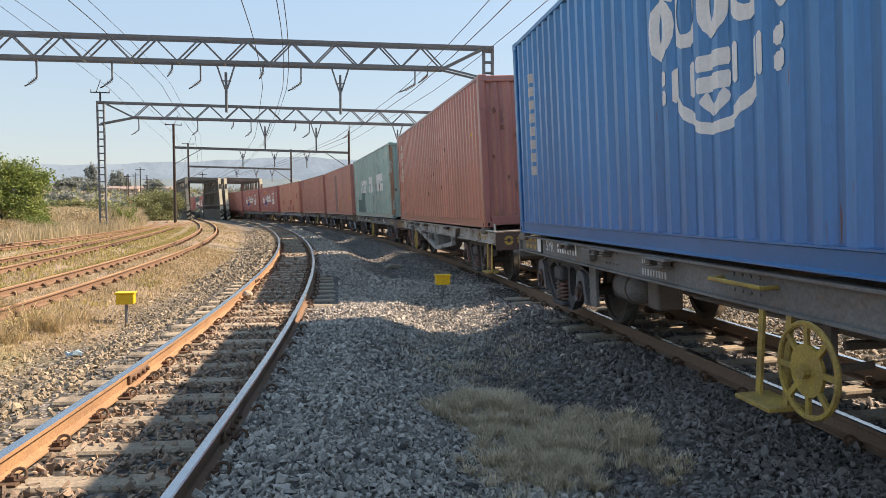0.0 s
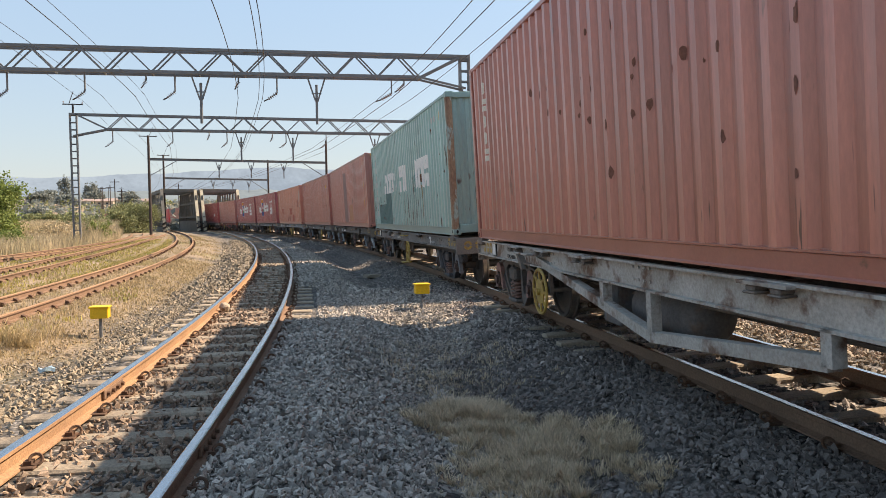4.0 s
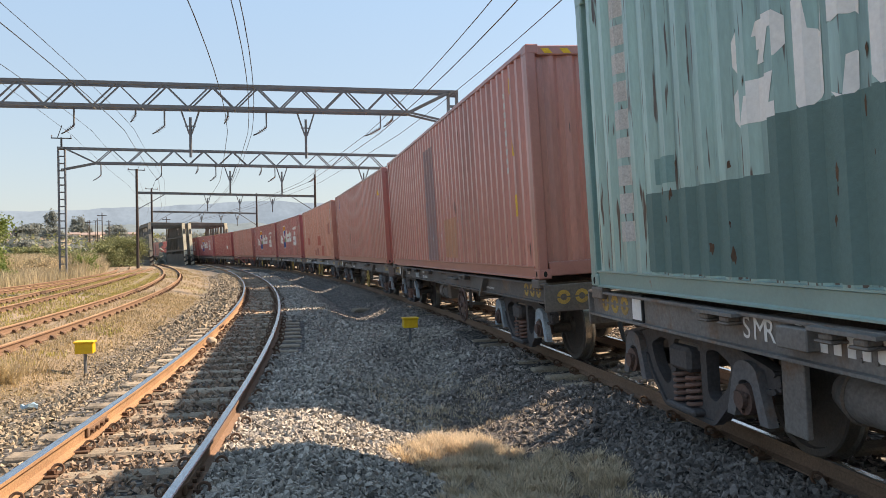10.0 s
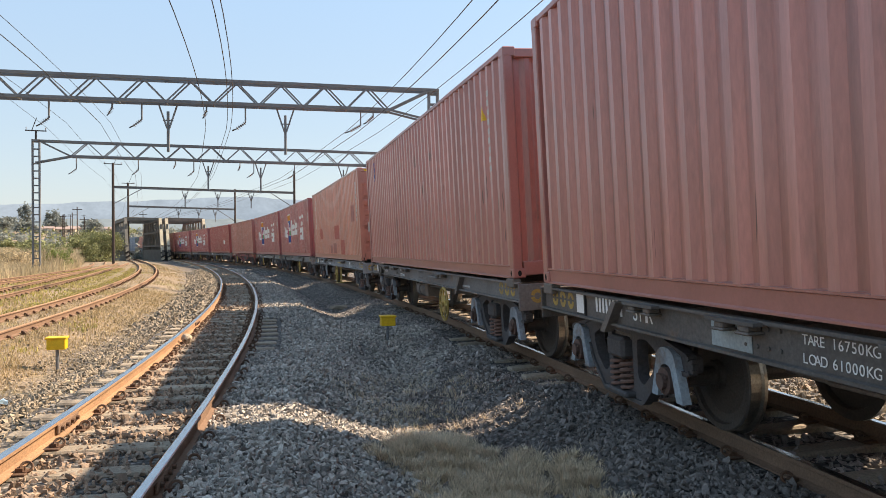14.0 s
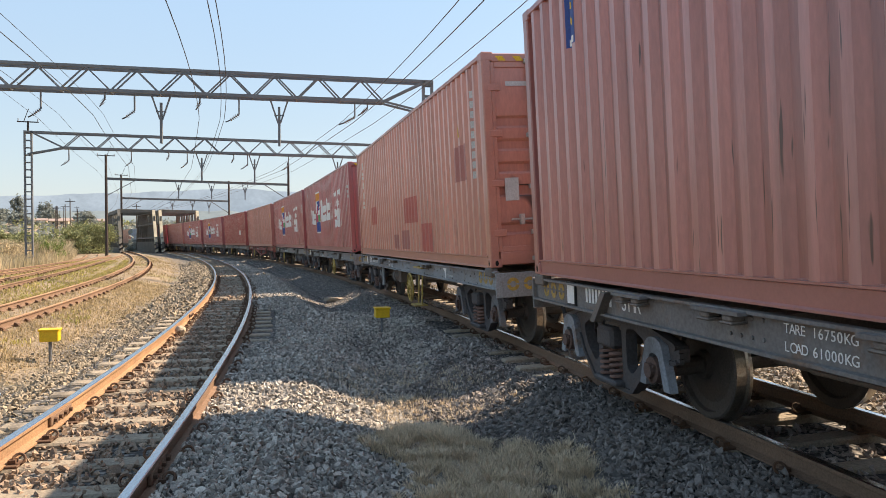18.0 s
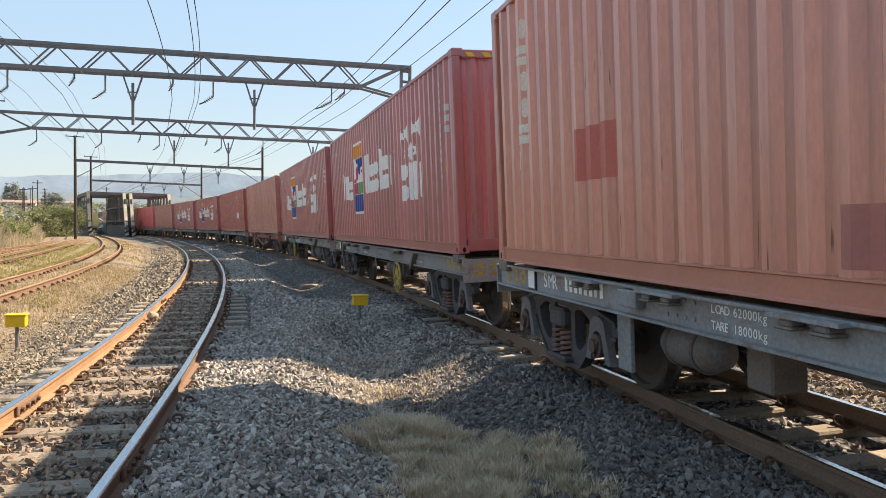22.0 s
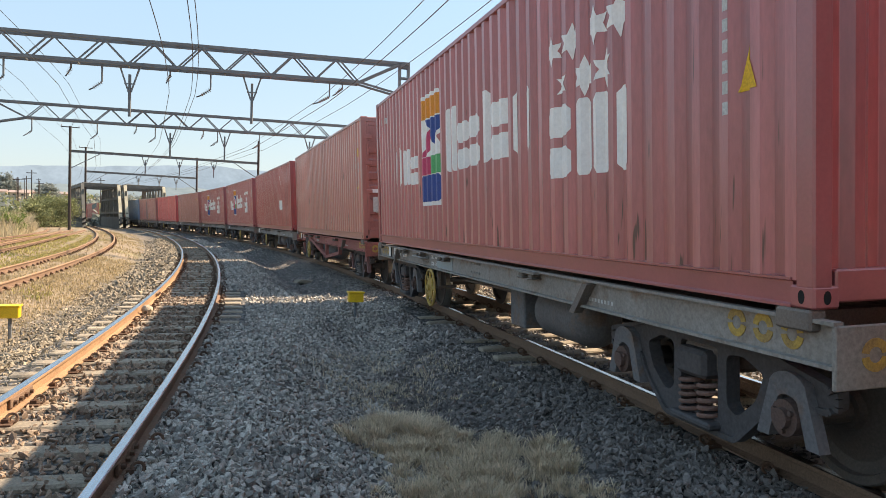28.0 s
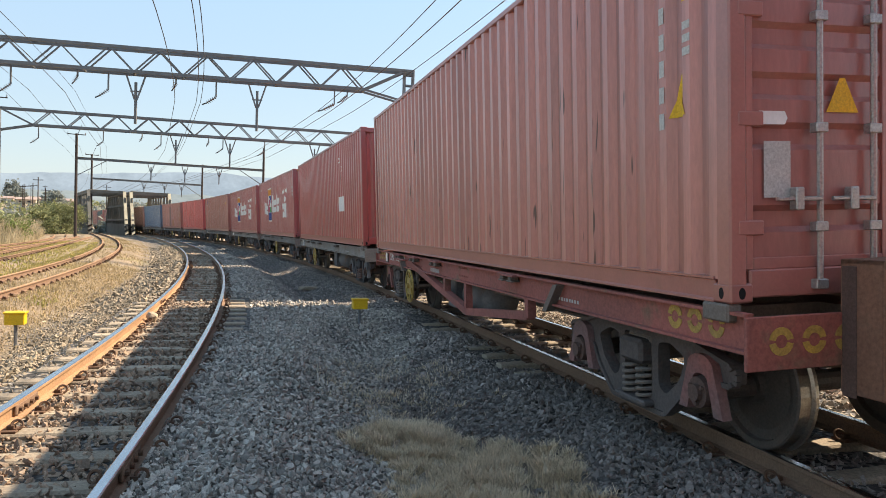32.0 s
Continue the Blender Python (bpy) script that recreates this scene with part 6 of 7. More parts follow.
boxes.append(container("slate-blue corrugated steel container", (0.10, 0.15, 0.215), (0.08, 0.12, 0.175), (0.08, 0.08, 0.085), False, 0.4))
boxes.append(container("dull brown corrugated steel container", (0.27, 0.135, 0.105), (0.21, 0.10, 0.08), (0.15, 0.09, 0.07), False, 0.4))
boxes.append(container("faded ochre corrugated steel container", (0.36, 0.27, 0.09), (0.29, 0.21, 0.075), (0.2, 0.13, 0.06), False, 0.4))
for k in (4, 3):
    boxes.append(copy_thing(boxes[k], Matrix()))
lean_wagons = [wagon("grimy grey flat wagon far along the train", GREY, GREY2, hx=-0.9, tank_x=2.7, big=False, lean=True),
               wagon("light grey flat wagon far along the train", (0.20, 0.19, 0.175), (0.14, 0.125, 0.11), hx=1.7, lean=True)]
while len(wagons) < len(boxes):
    wagons.append(copy_thing(lean_wagons[len(wagons) % 2], Matrix()) if len(wagons) > 10 else lean_wagons[len(wagons) % 2])
while len(CENTRES) < len(boxes):
    CENTRES.append(CENTRES[-1] + 13.8)


def rolled(t):
    """Metres that the train still has to come, at t seconds."""
    u = (t - 16) / 16
    return -(3.30143 * 16 * u + 0.39862 * u ** 2 + 0.22882 * u ** 3 - 0.40938 * u ** 4)


def on_line(s):
    """The pose of a wagon whose bogies stand on the line on either side of s."""
    x0, y0, _ = TRAIN.at(s - 4.5)
    x1, y1, _ = TRAIN.at(s + 4.5)
    return pose((x0 + x1) / 2, (y0 + y1) / 2, RISE, 0, 0, math.degrees(math.atan2(y1 - y0, x1 - x0))) @ pose(0, 0, 0, -CANT)


def motions():
    times = [0.5 * k for k in range(65)]
    for w, b, c in zip(wagons, boxes, CENTRES):
        rows = [(t, on_line(c + rolled(t))) for t in times]
        walk(w, rows)
        walk(b, [(t, m @ pose(0, 0, DECK)) for t, m in rows])
    turns = [4 * k / 30 for k in range(241)]
    for w in wagons[:10]:
        for ob in w.children:
            if ob.name.startswith("wheelset"):
                at = ob.matrix_basis.translation.copy()
                walk(ob, [(t, pose(*at, 0, math.degrees((rolled(0) - rolled(t)) / WHEEL_R) * -1 % 360 - 180, 0)) for t in turns])


# ---- loose ballast: broken stones, each a small hull of its own
def stone_shapes(n, corners, seed):
    rng = np.random.default_rng(seed)
    out = []
    for _ in range(n):
        bm = bmesh.new()
        p = np.array([[a, b, c] for a in (-1, 1) for b in (-1, 1) for c in (-1, 1)], float)[rng.permutation(8)[:corners - 1]]
        p = p * 0.55 + rng.uniform(-0.4, 0.4, p.shape)
        p = np.concatenate([p, rng.uniform(-0.8, 0.8, (1, 3))]) * np.array([1.2, rng.uniform(0.55, 0.95), rng.uniform(0.28, 0.6)])
        vs = [bm.verts.new(v) for v in p]
        r = bmesh.ops.convex_hull(bm, input=vs)
        bmesh.ops.delete(bm, geom=[v for v in bm.verts if not v.link_faces], context="VERTS")
        bmesh.ops.triangulate(bm, faces=bm.faces)
        bm.verts.index_update()
        out.append((np.array([v.co[:] for v in bm.verts]), np.array([[v.index for v in f.verts] for f in bm.faces])))
        bm.free()
    return out


def turn_matrices(rng, n):
    q = rng.normal(size=(n, 4))
    q /= np.linalg.norm(q, axis=1)[:, None]
    w, x, y, z = q.T
    return np.stack([np.stack([1 - 2 * (y * y + z * z), 2 * (x * y - z * w), 2 * (x * z + y * w)], -1), np.stack([2 * (x * y + z * w), 1 - 2 * (x * x + z * z), 2 * (y * z - x * w)], -1),
                     np.stack([2 * (x * z - y * w), 2 * (y * z + x * w), 1 - 2 * (x * x + y * y)], -1)], -2)


def stones(name, label, px, py, pz, size, mat, shapes, seed):
    """Joins one stone at every given place."""
    rng = np.random.default_rng(seed)
    n = len(px)
    rot = turn_matrices(rng, n)
    pick = rng.integers(0, len(shapes), n)
    at = np.stack([px, py, pz], 1)
    vs, fs, base = [], [], 0
    for k, (v, f) in enumerate(shapes):
        m = np.where(pick == k)[0]
        if not len(m):
            continue
        w = np.einsum("nij,vj->nvi", rot[m], v) * size[m][:, None, None] + at[m][:, None, :]
        vs.append(w.reshape(-1, 3))
        fs.append((f[None] + (base + np.arange(len(m)) * len(v))[:, None, None]).reshape(-1, 3))
        base += len(m) * len(v)
    ob = new(name, fast_mesh(name, np.concatenate(vs), np.concatenate(fs), mat))
    ob.data.shade_flat()
    return tagged(ob, label, "ballast", kind="stuff")


def strewn(line, s0, s1, o0, o1, per_m2, seed):
    """Random places beside a line, between two offsets."""
    rng = np.random.default_rng(seed)
    n = int((s1 - s0) * abs(o1 - o0) * per_m2)
    s, o = rng.uniform(s0, s1, n), rng.uniform(o0, o1, n)
    x, y, th = line.at(s)
    return x + o * np.cos(th), y + o * np.sin(th), rng


SHAPES, SMALL_SHAPES = stone_shapes(22, 8, 3), stone_shapes(12, 7, 4)


def middle(y0, y1, per_m2, seed, size, shapes, name, label):
    """The ballast between the two running lines, shoulder to shoulder."""
    rng = np.random.default_rng(seed)
    x = rng.uniform(-14, 4.5, int((y1 - y0) * 18.5 * per_m2))
    y = rng.uniform(y0, y1, len(x))
    sa, oa = MAIN.near(x, y)
    _, ob = TRAIN.near(x, y)
    keep = (oa > 0.64) & (ob < -0.66)
    x, y, oa, ob, sa = x[keep], y[keep], oa[keep], ob[keep], sa[keep]
    r = rng.lognormal(math.log(size), 0.28, len(x)).clip(size * 0.5, size * 1.9)
    z = ground_z(x, y) + r * rng.uniform(-0.15, 0.6, len(x)) 
    keep = ~(((oa < 1.1) | (ob > -1.1)) & (z + r * 0.5 > -0.085)) & ~((ob > -1.14) & (z + r * 0.6 > -0.205) & (((y > 8.9) & (y < 10.5)) | ((y > 12.5) & (y < 14.3)))) & ~((oa < 1.13) & (z + r * 0.6 > -0.18) & (sa > 11.5) & (sa < 17.2))
    dusty = keep & (ob + 0.35 * lumps(x, y, 1.1, 5.0) > -2.35 + 0.9 * smooth(9.0, 12.5, y) - 1.5 * smooth(14.5, 19.0, y))
    fine = dusty & (y > 15.0)  # cinders and brake dust bury the stones on the far shoulder
    r = np.where(fine, r * 0.6, r)
    z = np.where(fine, z - r * 0.35, z)
    keep &= ~dusty
    oily = dusty & (y < 7.5 + 4.0 * rng.random(len(y)))
    if oily.any():
        stones(name, label.replace("grey", "oily black-brown"), x[oily], y[oily], z[oily], r[oily], STONE_OILY, shapes, seed + 3)
    dusty &= ~oily
    if dusty.any():
        stones(name, label.replace("grey", "brown"), x[dusty], y[dusty], z[dusty], r[dusty], STONE_DARK, shapes, seed + 2)
    return stones(name, label, x[keep], y[keep], z[keep], r[keep], STONE, shapes, seed + 1)


middle(2.2, 7.5, 1500, 11, 0.0240, SHAPES, "ballast", "dark grey broken ballast stones near the lens")
middle(7.5, 15, 900, 12, 0.0255, SHAPES, "ballast", "dark grey broken ballast stones between the lines")
middle(15, 34, 340, 13, 0.034, SMALL_SHAPES, "ballast", "grey ballast stones farther along the lines")
middle(34, 70, 60, 14, 0.056, SMALL_SHAPES, "ballast", "grey ballast stones along the far curve")


def strip(line, s0, s1, o0, o1, per_m2, seed, size, mat, zmid, zspread, name, label, shapes=SHAPES, on_ground=False):
    x, y, rng = strewn(line, s0, s1, o0, o1, per_m2, seed)
    r = rng.lognormal(math.log(size), 0.28, len(x)).clip(size * 0.5, size * 1.8)
    z = (ground_z(x, y) + r * 0.3) if on_ground else zmid + rng.uniform(-zspread, zspread, len(x))
    return stones(name, label, x, y, z, r, mat, shapes, seed + 1)


# between the rails: stained brown; outside the left rail: grey, running out into the earth
strip(MAIN, 1.5, 16, -0.48, 0.48, 520, 21, 0.030, STONE_BROWN, -0.182, 0.034, "ballast", "rust-stained stones between the sleepers")
strip(MAIN, 16, 60, -0.48, 0.48, 90, 22, 0.055, STONE_BROWN, -0.19, 0.02, "ballast", "rust-stained stones between the sleepers", SMALL_SHAPES)
strip(MAIN, 1.5, 16, -1.3, -0.66, 520, 23, 0.028, STONE_TAN, -0.203, 0.028, "ballast", "sunlit stones about the sleeper ends")
strip(MAIN, 1.5, 20, -1.95, -1.2, 480, 24, 0.029, STONE_TAN, 0, 0, "ballast", "sunlit stones on the ballast shoulder", SHAPES, True)
strip(MAIN, 1.5, 20, -2.45, -1.9, 150, 29, 0.027, STONE_TAN, 0, 0, "ballast", "thinning stones at the foot of the shoulder", SMALL_SHAPES, True)
strip(MAIN, 1.5, 30, -3.5, -2.3, 26, 25, 0.025, STONE_TAN, 0, 0, "ballast", "stray stones in the dry earth", SMALL_SHAPES, True)
strip(MAIN, 16, 60, -2.2, -0.66, 70, 26, 0.055, STONE_TAN, 0, 0, "ballast", "sunlit stones on the far shoulder", SMALL_SHAPES, True)
strip(TRAIN, -2, 26, -0.48, 0.48, 330, 27, 0.033, STONE_DARK, -0.17, 0.022, "ballast", "grey stones under the train", SMALL_SHAPES)
strip(TRAIN, -2, 26, 0.66, 3.6, 260, 28, 0.031, STONE_TAN, 0, 0, "ballast", "sunlit stones beyond the train", SMALL_SHAPES, True)


# ---- grass, weeds, bushes
def blades(name, label, x, y, height, width, lean, mat, seed, category="grass"):
    """Bent blades of two faces each, joined."""
    rng = np.random.default_rng(seed)
    n = len(x)
    z = ground_z(x, y)
    a = rng.uniform(0, 2 * math.pi, n)
    h = height * rng.uniform(0.45, 1.15, n)
    b = rng.uniform(0, 2 * math.pi, n)
    k = lean * rng.uniform(0.2, 1.3, n) * h
    wx, wy = np.cos(a) * width * 0.5, np.sin(a) * width * 0.5
    lx, ly = np.cos(b) * k, np.sin(b) * k
    p = np.empty((n, 5, 3))
    p[:, 0] = np.stack([x - wx, y - wy, z - 0.02], 1)
    p[:, 1] = np.stack([x + wx, y + wy, z - 0.02], 1)
    p[:, 2] = np.stack([x + wx * 0.8 + lx * 0.35, y + wy * 0.8 + ly * 0.35, z + h * 0.6], 1)
    p[:, 3] = np.stack([x - wx * 0.8 + lx * 0.35, y - wy * 0.8 + ly * 0.35, z + h * 0.6], 1)
    p[:, 4] = np.stack([x + lx, y + ly, z + h * np.sqrt(np.maximum(0.1, 1 - (lean * 0.6) ** 2))], 1)
    i = np.arange(n)[:, None] * 5
    f = np.concatenate([i + np.array([[0, 1, 2]]), i + np.array([[0, 2, 3]]), i + np.array([[3, 2, 4]])], 0)
    ob = new(name, fast_mesh(name, p.reshape(-1, 3), f, mat))
    return tagged(ob, label, category, kind="stuff")


def clumped(cx, cy, sx, sy, n, seed, bunches=40):
    """Places gathered in bunches inside an ellipse."""
    rng = np.random.default_rng(seed)
    a, r = rng.uniform(0, 2 * math.pi, bunches), np.sqrt(rng.uniform(0, 1, bunches))
    bx, by = cx + sx * r * np.cos(a), cy + sy * r * np.sin(a)
    k = rng.integers(0, bunches, n)
    return bx[k] + rng.normal(0, 0.075, n), by[k] + rng.normal(0, 0.075, n)


def tuft(name, label, spots, per_bunch, mat, seed):
    """Bunches of thin arching blades that lean out from each bunch's middle; spots: x, y, spread x, spread y, bunches, height."""
    rng = np.random.default_rng(seed)
    rows = []
    for cx, cy, sx, sy, count, hh in spots:
        a, r = rng.uniform(0, 2 * math.pi, count), np.sqrt(rng.uniform(0, 1, count))
        bx, by, bh = cx + sx * r * np.cos(a), cy + sy * r * np.sin(a), hh * rng.uniform(0.55, 1.25, count) * (1.1 - 0.45 * r)
        for k in range(count):
            n = int(per_bunch * rng.uniform(0.4, 1.4))
            rows.append(np.stack([np.full(n, bx[k]), np.full(n, by[k]), np.full(n, bh[k])], 1))
    q = np.concatenate(rows)
    n = len(q)
    a = rng.uniform(0, 2 * math.pi, n)
    off = np.abs(rng.normal(0, 0.035, n))
    x, y = q[:, 0] + off * np.cos(a), q[:, 1] + off * np.sin(a)
    z = ground_z(x, y) - 0.01
    b = a + rng.normal(0, 0.8, n)
    h = q[:, 2] * rng.uniform(0.5, 1.2, n)
    out = h * rng.uniform(0.15, 1.1, n)
    d = np.stack([np.cos(b), np.sin(b)], 1)
    wv = np.stack([-np.sin(b), np.cos(b)], 1) * rng.uniform(0.0015, 0.0035, (n, 1))
    p = np.empty((n, 7, 3))
    for j, (u, w) in enumerate(((0, 1.0), (0.4, 0.9), (0.75, 0.6))):
        c = np.stack([x, y], 1) + d * (out * u ** 1.7)[:, None]
        zz = z + h * (u * (1.25 - 0.35 * u))
        p[:, 2 * j] = np.concatenate([c - wv * w, zz[:, None]], 1)
        p[:, 2 * j + 1] = np.concatenate([c + wv * w, zz[:, None]], 1)
    p[:, 6] = np.concatenate([np.stack([x, y], 1) + d * out[:, None], (z + h * 0.88)[:, None]], 1)
    i = np.arange(n)[:, None] * 7
    f = np.concatenate([i + np.array([k]) for k in ((0, 1, 3), (0, 3, 2), (2, 3, 5), (2, 5, 4), (4, 5, 6))], 0)
    ob = new(name, fast_mesh(name, p.reshape(-1, 3), f, mat))
    return tagged(ob, label, "grass", kind="stuff")


tuft("dry_grass", "fluffy bleached dry grass tuft in the ballast", ((0.10, 6.75, 0.55, 0.62, 135, 0.15), (0.25, 5.85, 0.4, 0.5, 50, 0.13), (0.5, 6.35, 0.5, 0.5, 70, 0.14), (0.35, 5.3, 0.5, 0.4, 40, 0.12)), 110, GRASS_GREY, 32)
tuft("dry_grass", "fluffy bleached dry grass tuft in the ballast", ((0.86, 5.75, 0.52, 0.62, 130, 0.15), (0.62, 5.15, 0.42, 0.42, 40, 0.12), (1.28, 5.1, 0.22, 0.36, 20, 0.1)), 110, GRASS_GREY, 34)
tuft("dry_grass", "thin bleached grass among the stones", ((0.5, 4.7, 0.65, 0.45, 40, 0.11), (0.3, 7.8, 0.9, 0.6, 30, 0.08), (-0.1, 8.6, 0.7, 1.2, 40, 0.08)), 36, GRASS_GREY, 36)
x, y = clumped(0.0, 9.2, 0.9, 1.6, 1300, 37, 70)
blades("dry_grass", "thin dead grass along the dip", x, y, 0.10, 0.006, 1.0, GRASS_GREY, 38)


def field(x0, x1, y0, y1, n, seed, left_of=None, right_of=None, patchy=0.0, size=4.0):
    rng = np.random.default_rng(seed)
    x, y = rng.uniform(x0, x1, n), rng.uniform(y0, y1, n)
    keep = np.ones(n, bool)
    if left_of:
        keep &= left_of[0].near(x, y)[1] < left_of[1]
    for line in (YARD_C, YARD_D, YARD_E, MAIN, TRAIN):
        o = np.abs(line.near(x, y)[1])
        keep &= (o > 0.75) | ((o < 0.42) & (line is not MAIN) & (line is not TRAIN))
    if patchy:
        keep &= lumps(x, y, size, seed * 0.7) > patchy - rng.uniform(0, 0.6, n)
    return x[keep], y[keep]


x, y = field(-13, -3.0, 3, 30, 85000, 41, (MAIN, -2.2), None, 0.05, 1.3)
blades("dry_grass", "short straw-coloured grass in the yard", x, y, 0.085, 0.007, 0.9, GRASS_DRY, 42)
x, y = field(-30, -4, 12, 80, 100000, 43, (MAIN, -2.3), None, 0.2, 1.9)
blades("dry_grass", "straw-coloured grass between the sidings", x, y, 0.12, 0.018, 0.8, GRASS_DRY, 44)
x, y = field(-26, -5, 12, 62, 60000, 45, (YARD_C, -0.9), None, 0.0, 4.5)
blades("green_weeds", "patches of green weeds between the sidings", x, y, 0.12, 0.025, 0.8, GRASS_GREEN, 46, "weeds")
x, y = field(-7.5, -3.6, 6, 30, 16000, 47, (MAIN, -2.7), None, 0.7, 1.5)
blades("green_weeds", "small green weeds in the dry earth", x, y, 0.1, 0.02, 0.9, GRASS_GREEN, 48, "weeds")
x, y = clumped(-6.3, 9.6, 0.9, 1.5, 1500, 49, 26)
blades("dry_weeds", "low tangle of bent brown dead stalks", x, y, 0.42, 0.009, 1.3, GRASS_DRY, 50, "weeds")
x, y, rng = strewn(MAIN, 2, 30, -3.9, -1.75, 520, 57)
o = MAIN.near(x, y)[1]
keep = (lumps(x, y, 0.8, 5.1) > -0.35 - rng.uniform(0, 0.6, len(x))) & (o < -1.75 - 0.55 * rng.uniform(0, 1, len(x)) ** 0.7)
blades("dry_grass", "matted straw at the foot of the ballast shoulder", x[keep], y[keep], 0.075, 0.006, 1.35, GRASS_DRY, 58)


def tall_belt(seed, n, height, width, mat, name, label, o0, o1, s0, s1):
    rng = np.random.default_rng(seed)
    s, o = rng.uniform(s0, s1, n), rng.uniform(o0, o1, n)
    x, y, th = YARD_E.at(s)
    x, y = x + o * np.cos(th), y + o * np.sin(th)
    keep = lumps(x, y, 5.0, seed) > -0.5 - rng.uniform(0, 0.7, n)
    return blades(name, label, x[keep], y[keep], height, width, 0.45, mat, seed + 1)


tall_belt(51, 60000, 1.05, 0.03, TALL_STRAW, "tall_grass", "tall straw-coloured grass beside the far siding", -22, -1.6, 26, 112)
tall_belt(53, 24000, 1.9, 0.04, TALL_STRAW, "tall_grass", "tall seeding grass by the bridge", -14, -2.2, 62, 112)
tall_belt(55, 16000, 1.1, 0.06, GRASS_GREY, "tall_grass", "bleached grass on the slope behind", -60, -18, 20, 120)


def leafy(name, label, x, y, z, height, width, n, leaf, mat, seed, category="tree", trunk_h=0.3, stems=5):
    """A trunk or some stems, limbs, and a crown of many small leaves in loose clumps."""
    t = thing(name, label, category, pose(x, y, z))
    rng = np.random.default_rng(seed)
    bm = bmesh.new()
    tips = []
    for k in range(stems):
        a = 2 * math.pi * k / stems + rng.uniform(-0.4, 0.4)
        foot = Vector((0.12 * math.cos(a), 0.12 * math.sin(a), -0.3))
        mid = Vector((width * 0.12 * math.cos(a), width * 0.12 * math.sin(a), height * trunk_h))
        rod(bm, foot, mid, 0.03 * height ** 0.7, 7, 0.02 * height ** 0.7)
        for j in range(4):
            b = a + rng.uniform(-1.1, 1.1)
            r = width * 0.5 * rng.uniform(0.35, 0.85)
            tip = Vector((r * math.cos(b), r * math.sin(b), height * rng.uniform(trunk_h + 0.15, 0.92)))
            rod(bm, mid, tip, 0.018 * height ** 0.7, 5, 0.006)
            tips.append(tip)
    part("trunk", bm, BARK, t)
    centres = [np.array(p) for p in tips]
    for _ in range(max(10, int(width * 5))):
        a, u, v = rng.uniform(0, 2 * math.pi), rng.uniform(0, 1) ** 0.5, rng.uniform(0, 1)
        zz = height * (trunk_h * 0.5 + (1 - trunk_h * 0.5) * v)
        rr = width * 0.5 * u * math.sqrt(max(0.08, 1 - (v * 1.0) ** 2.2)) * rng.uniform(0.75, 1.15)
        centres.append(np.array([rr * math.cos(a), rr * math.sin(a), zz * rng.uniform(0.85, 1.02)]))
    c = np.array(centres)
    pick = rng.integers(0, len(c), n)
    p = c[pick] + rng.normal(0, 1, (n, 3)) * np.array([width, width, height]) * 0.062
    p[:, 2] = np.maximum(p[:, 2], 0.08)
    rot = turn_matrices(rng, n)
    quad = np.array([[-0.5, 0, 0], [0, -0.32, 0.06], [0.5, 0, 0], [0, 0.32, 0.06]]) * leaf
    v = np.einsum("nij,vj->nvi", rot, quad) * rng.uniform(0.6, 1.3, (n, 1, 1)) + p[:, None, :]
    me = fast_mesh("crown", v.reshape(-1, 3), np.arange(n * 4).reshape(-1, 4), mat)
    part("crown", me, None, t)
    return t


def land(x, y):
    return float(ground_z(np.array([x]), np.array([y]))[0])


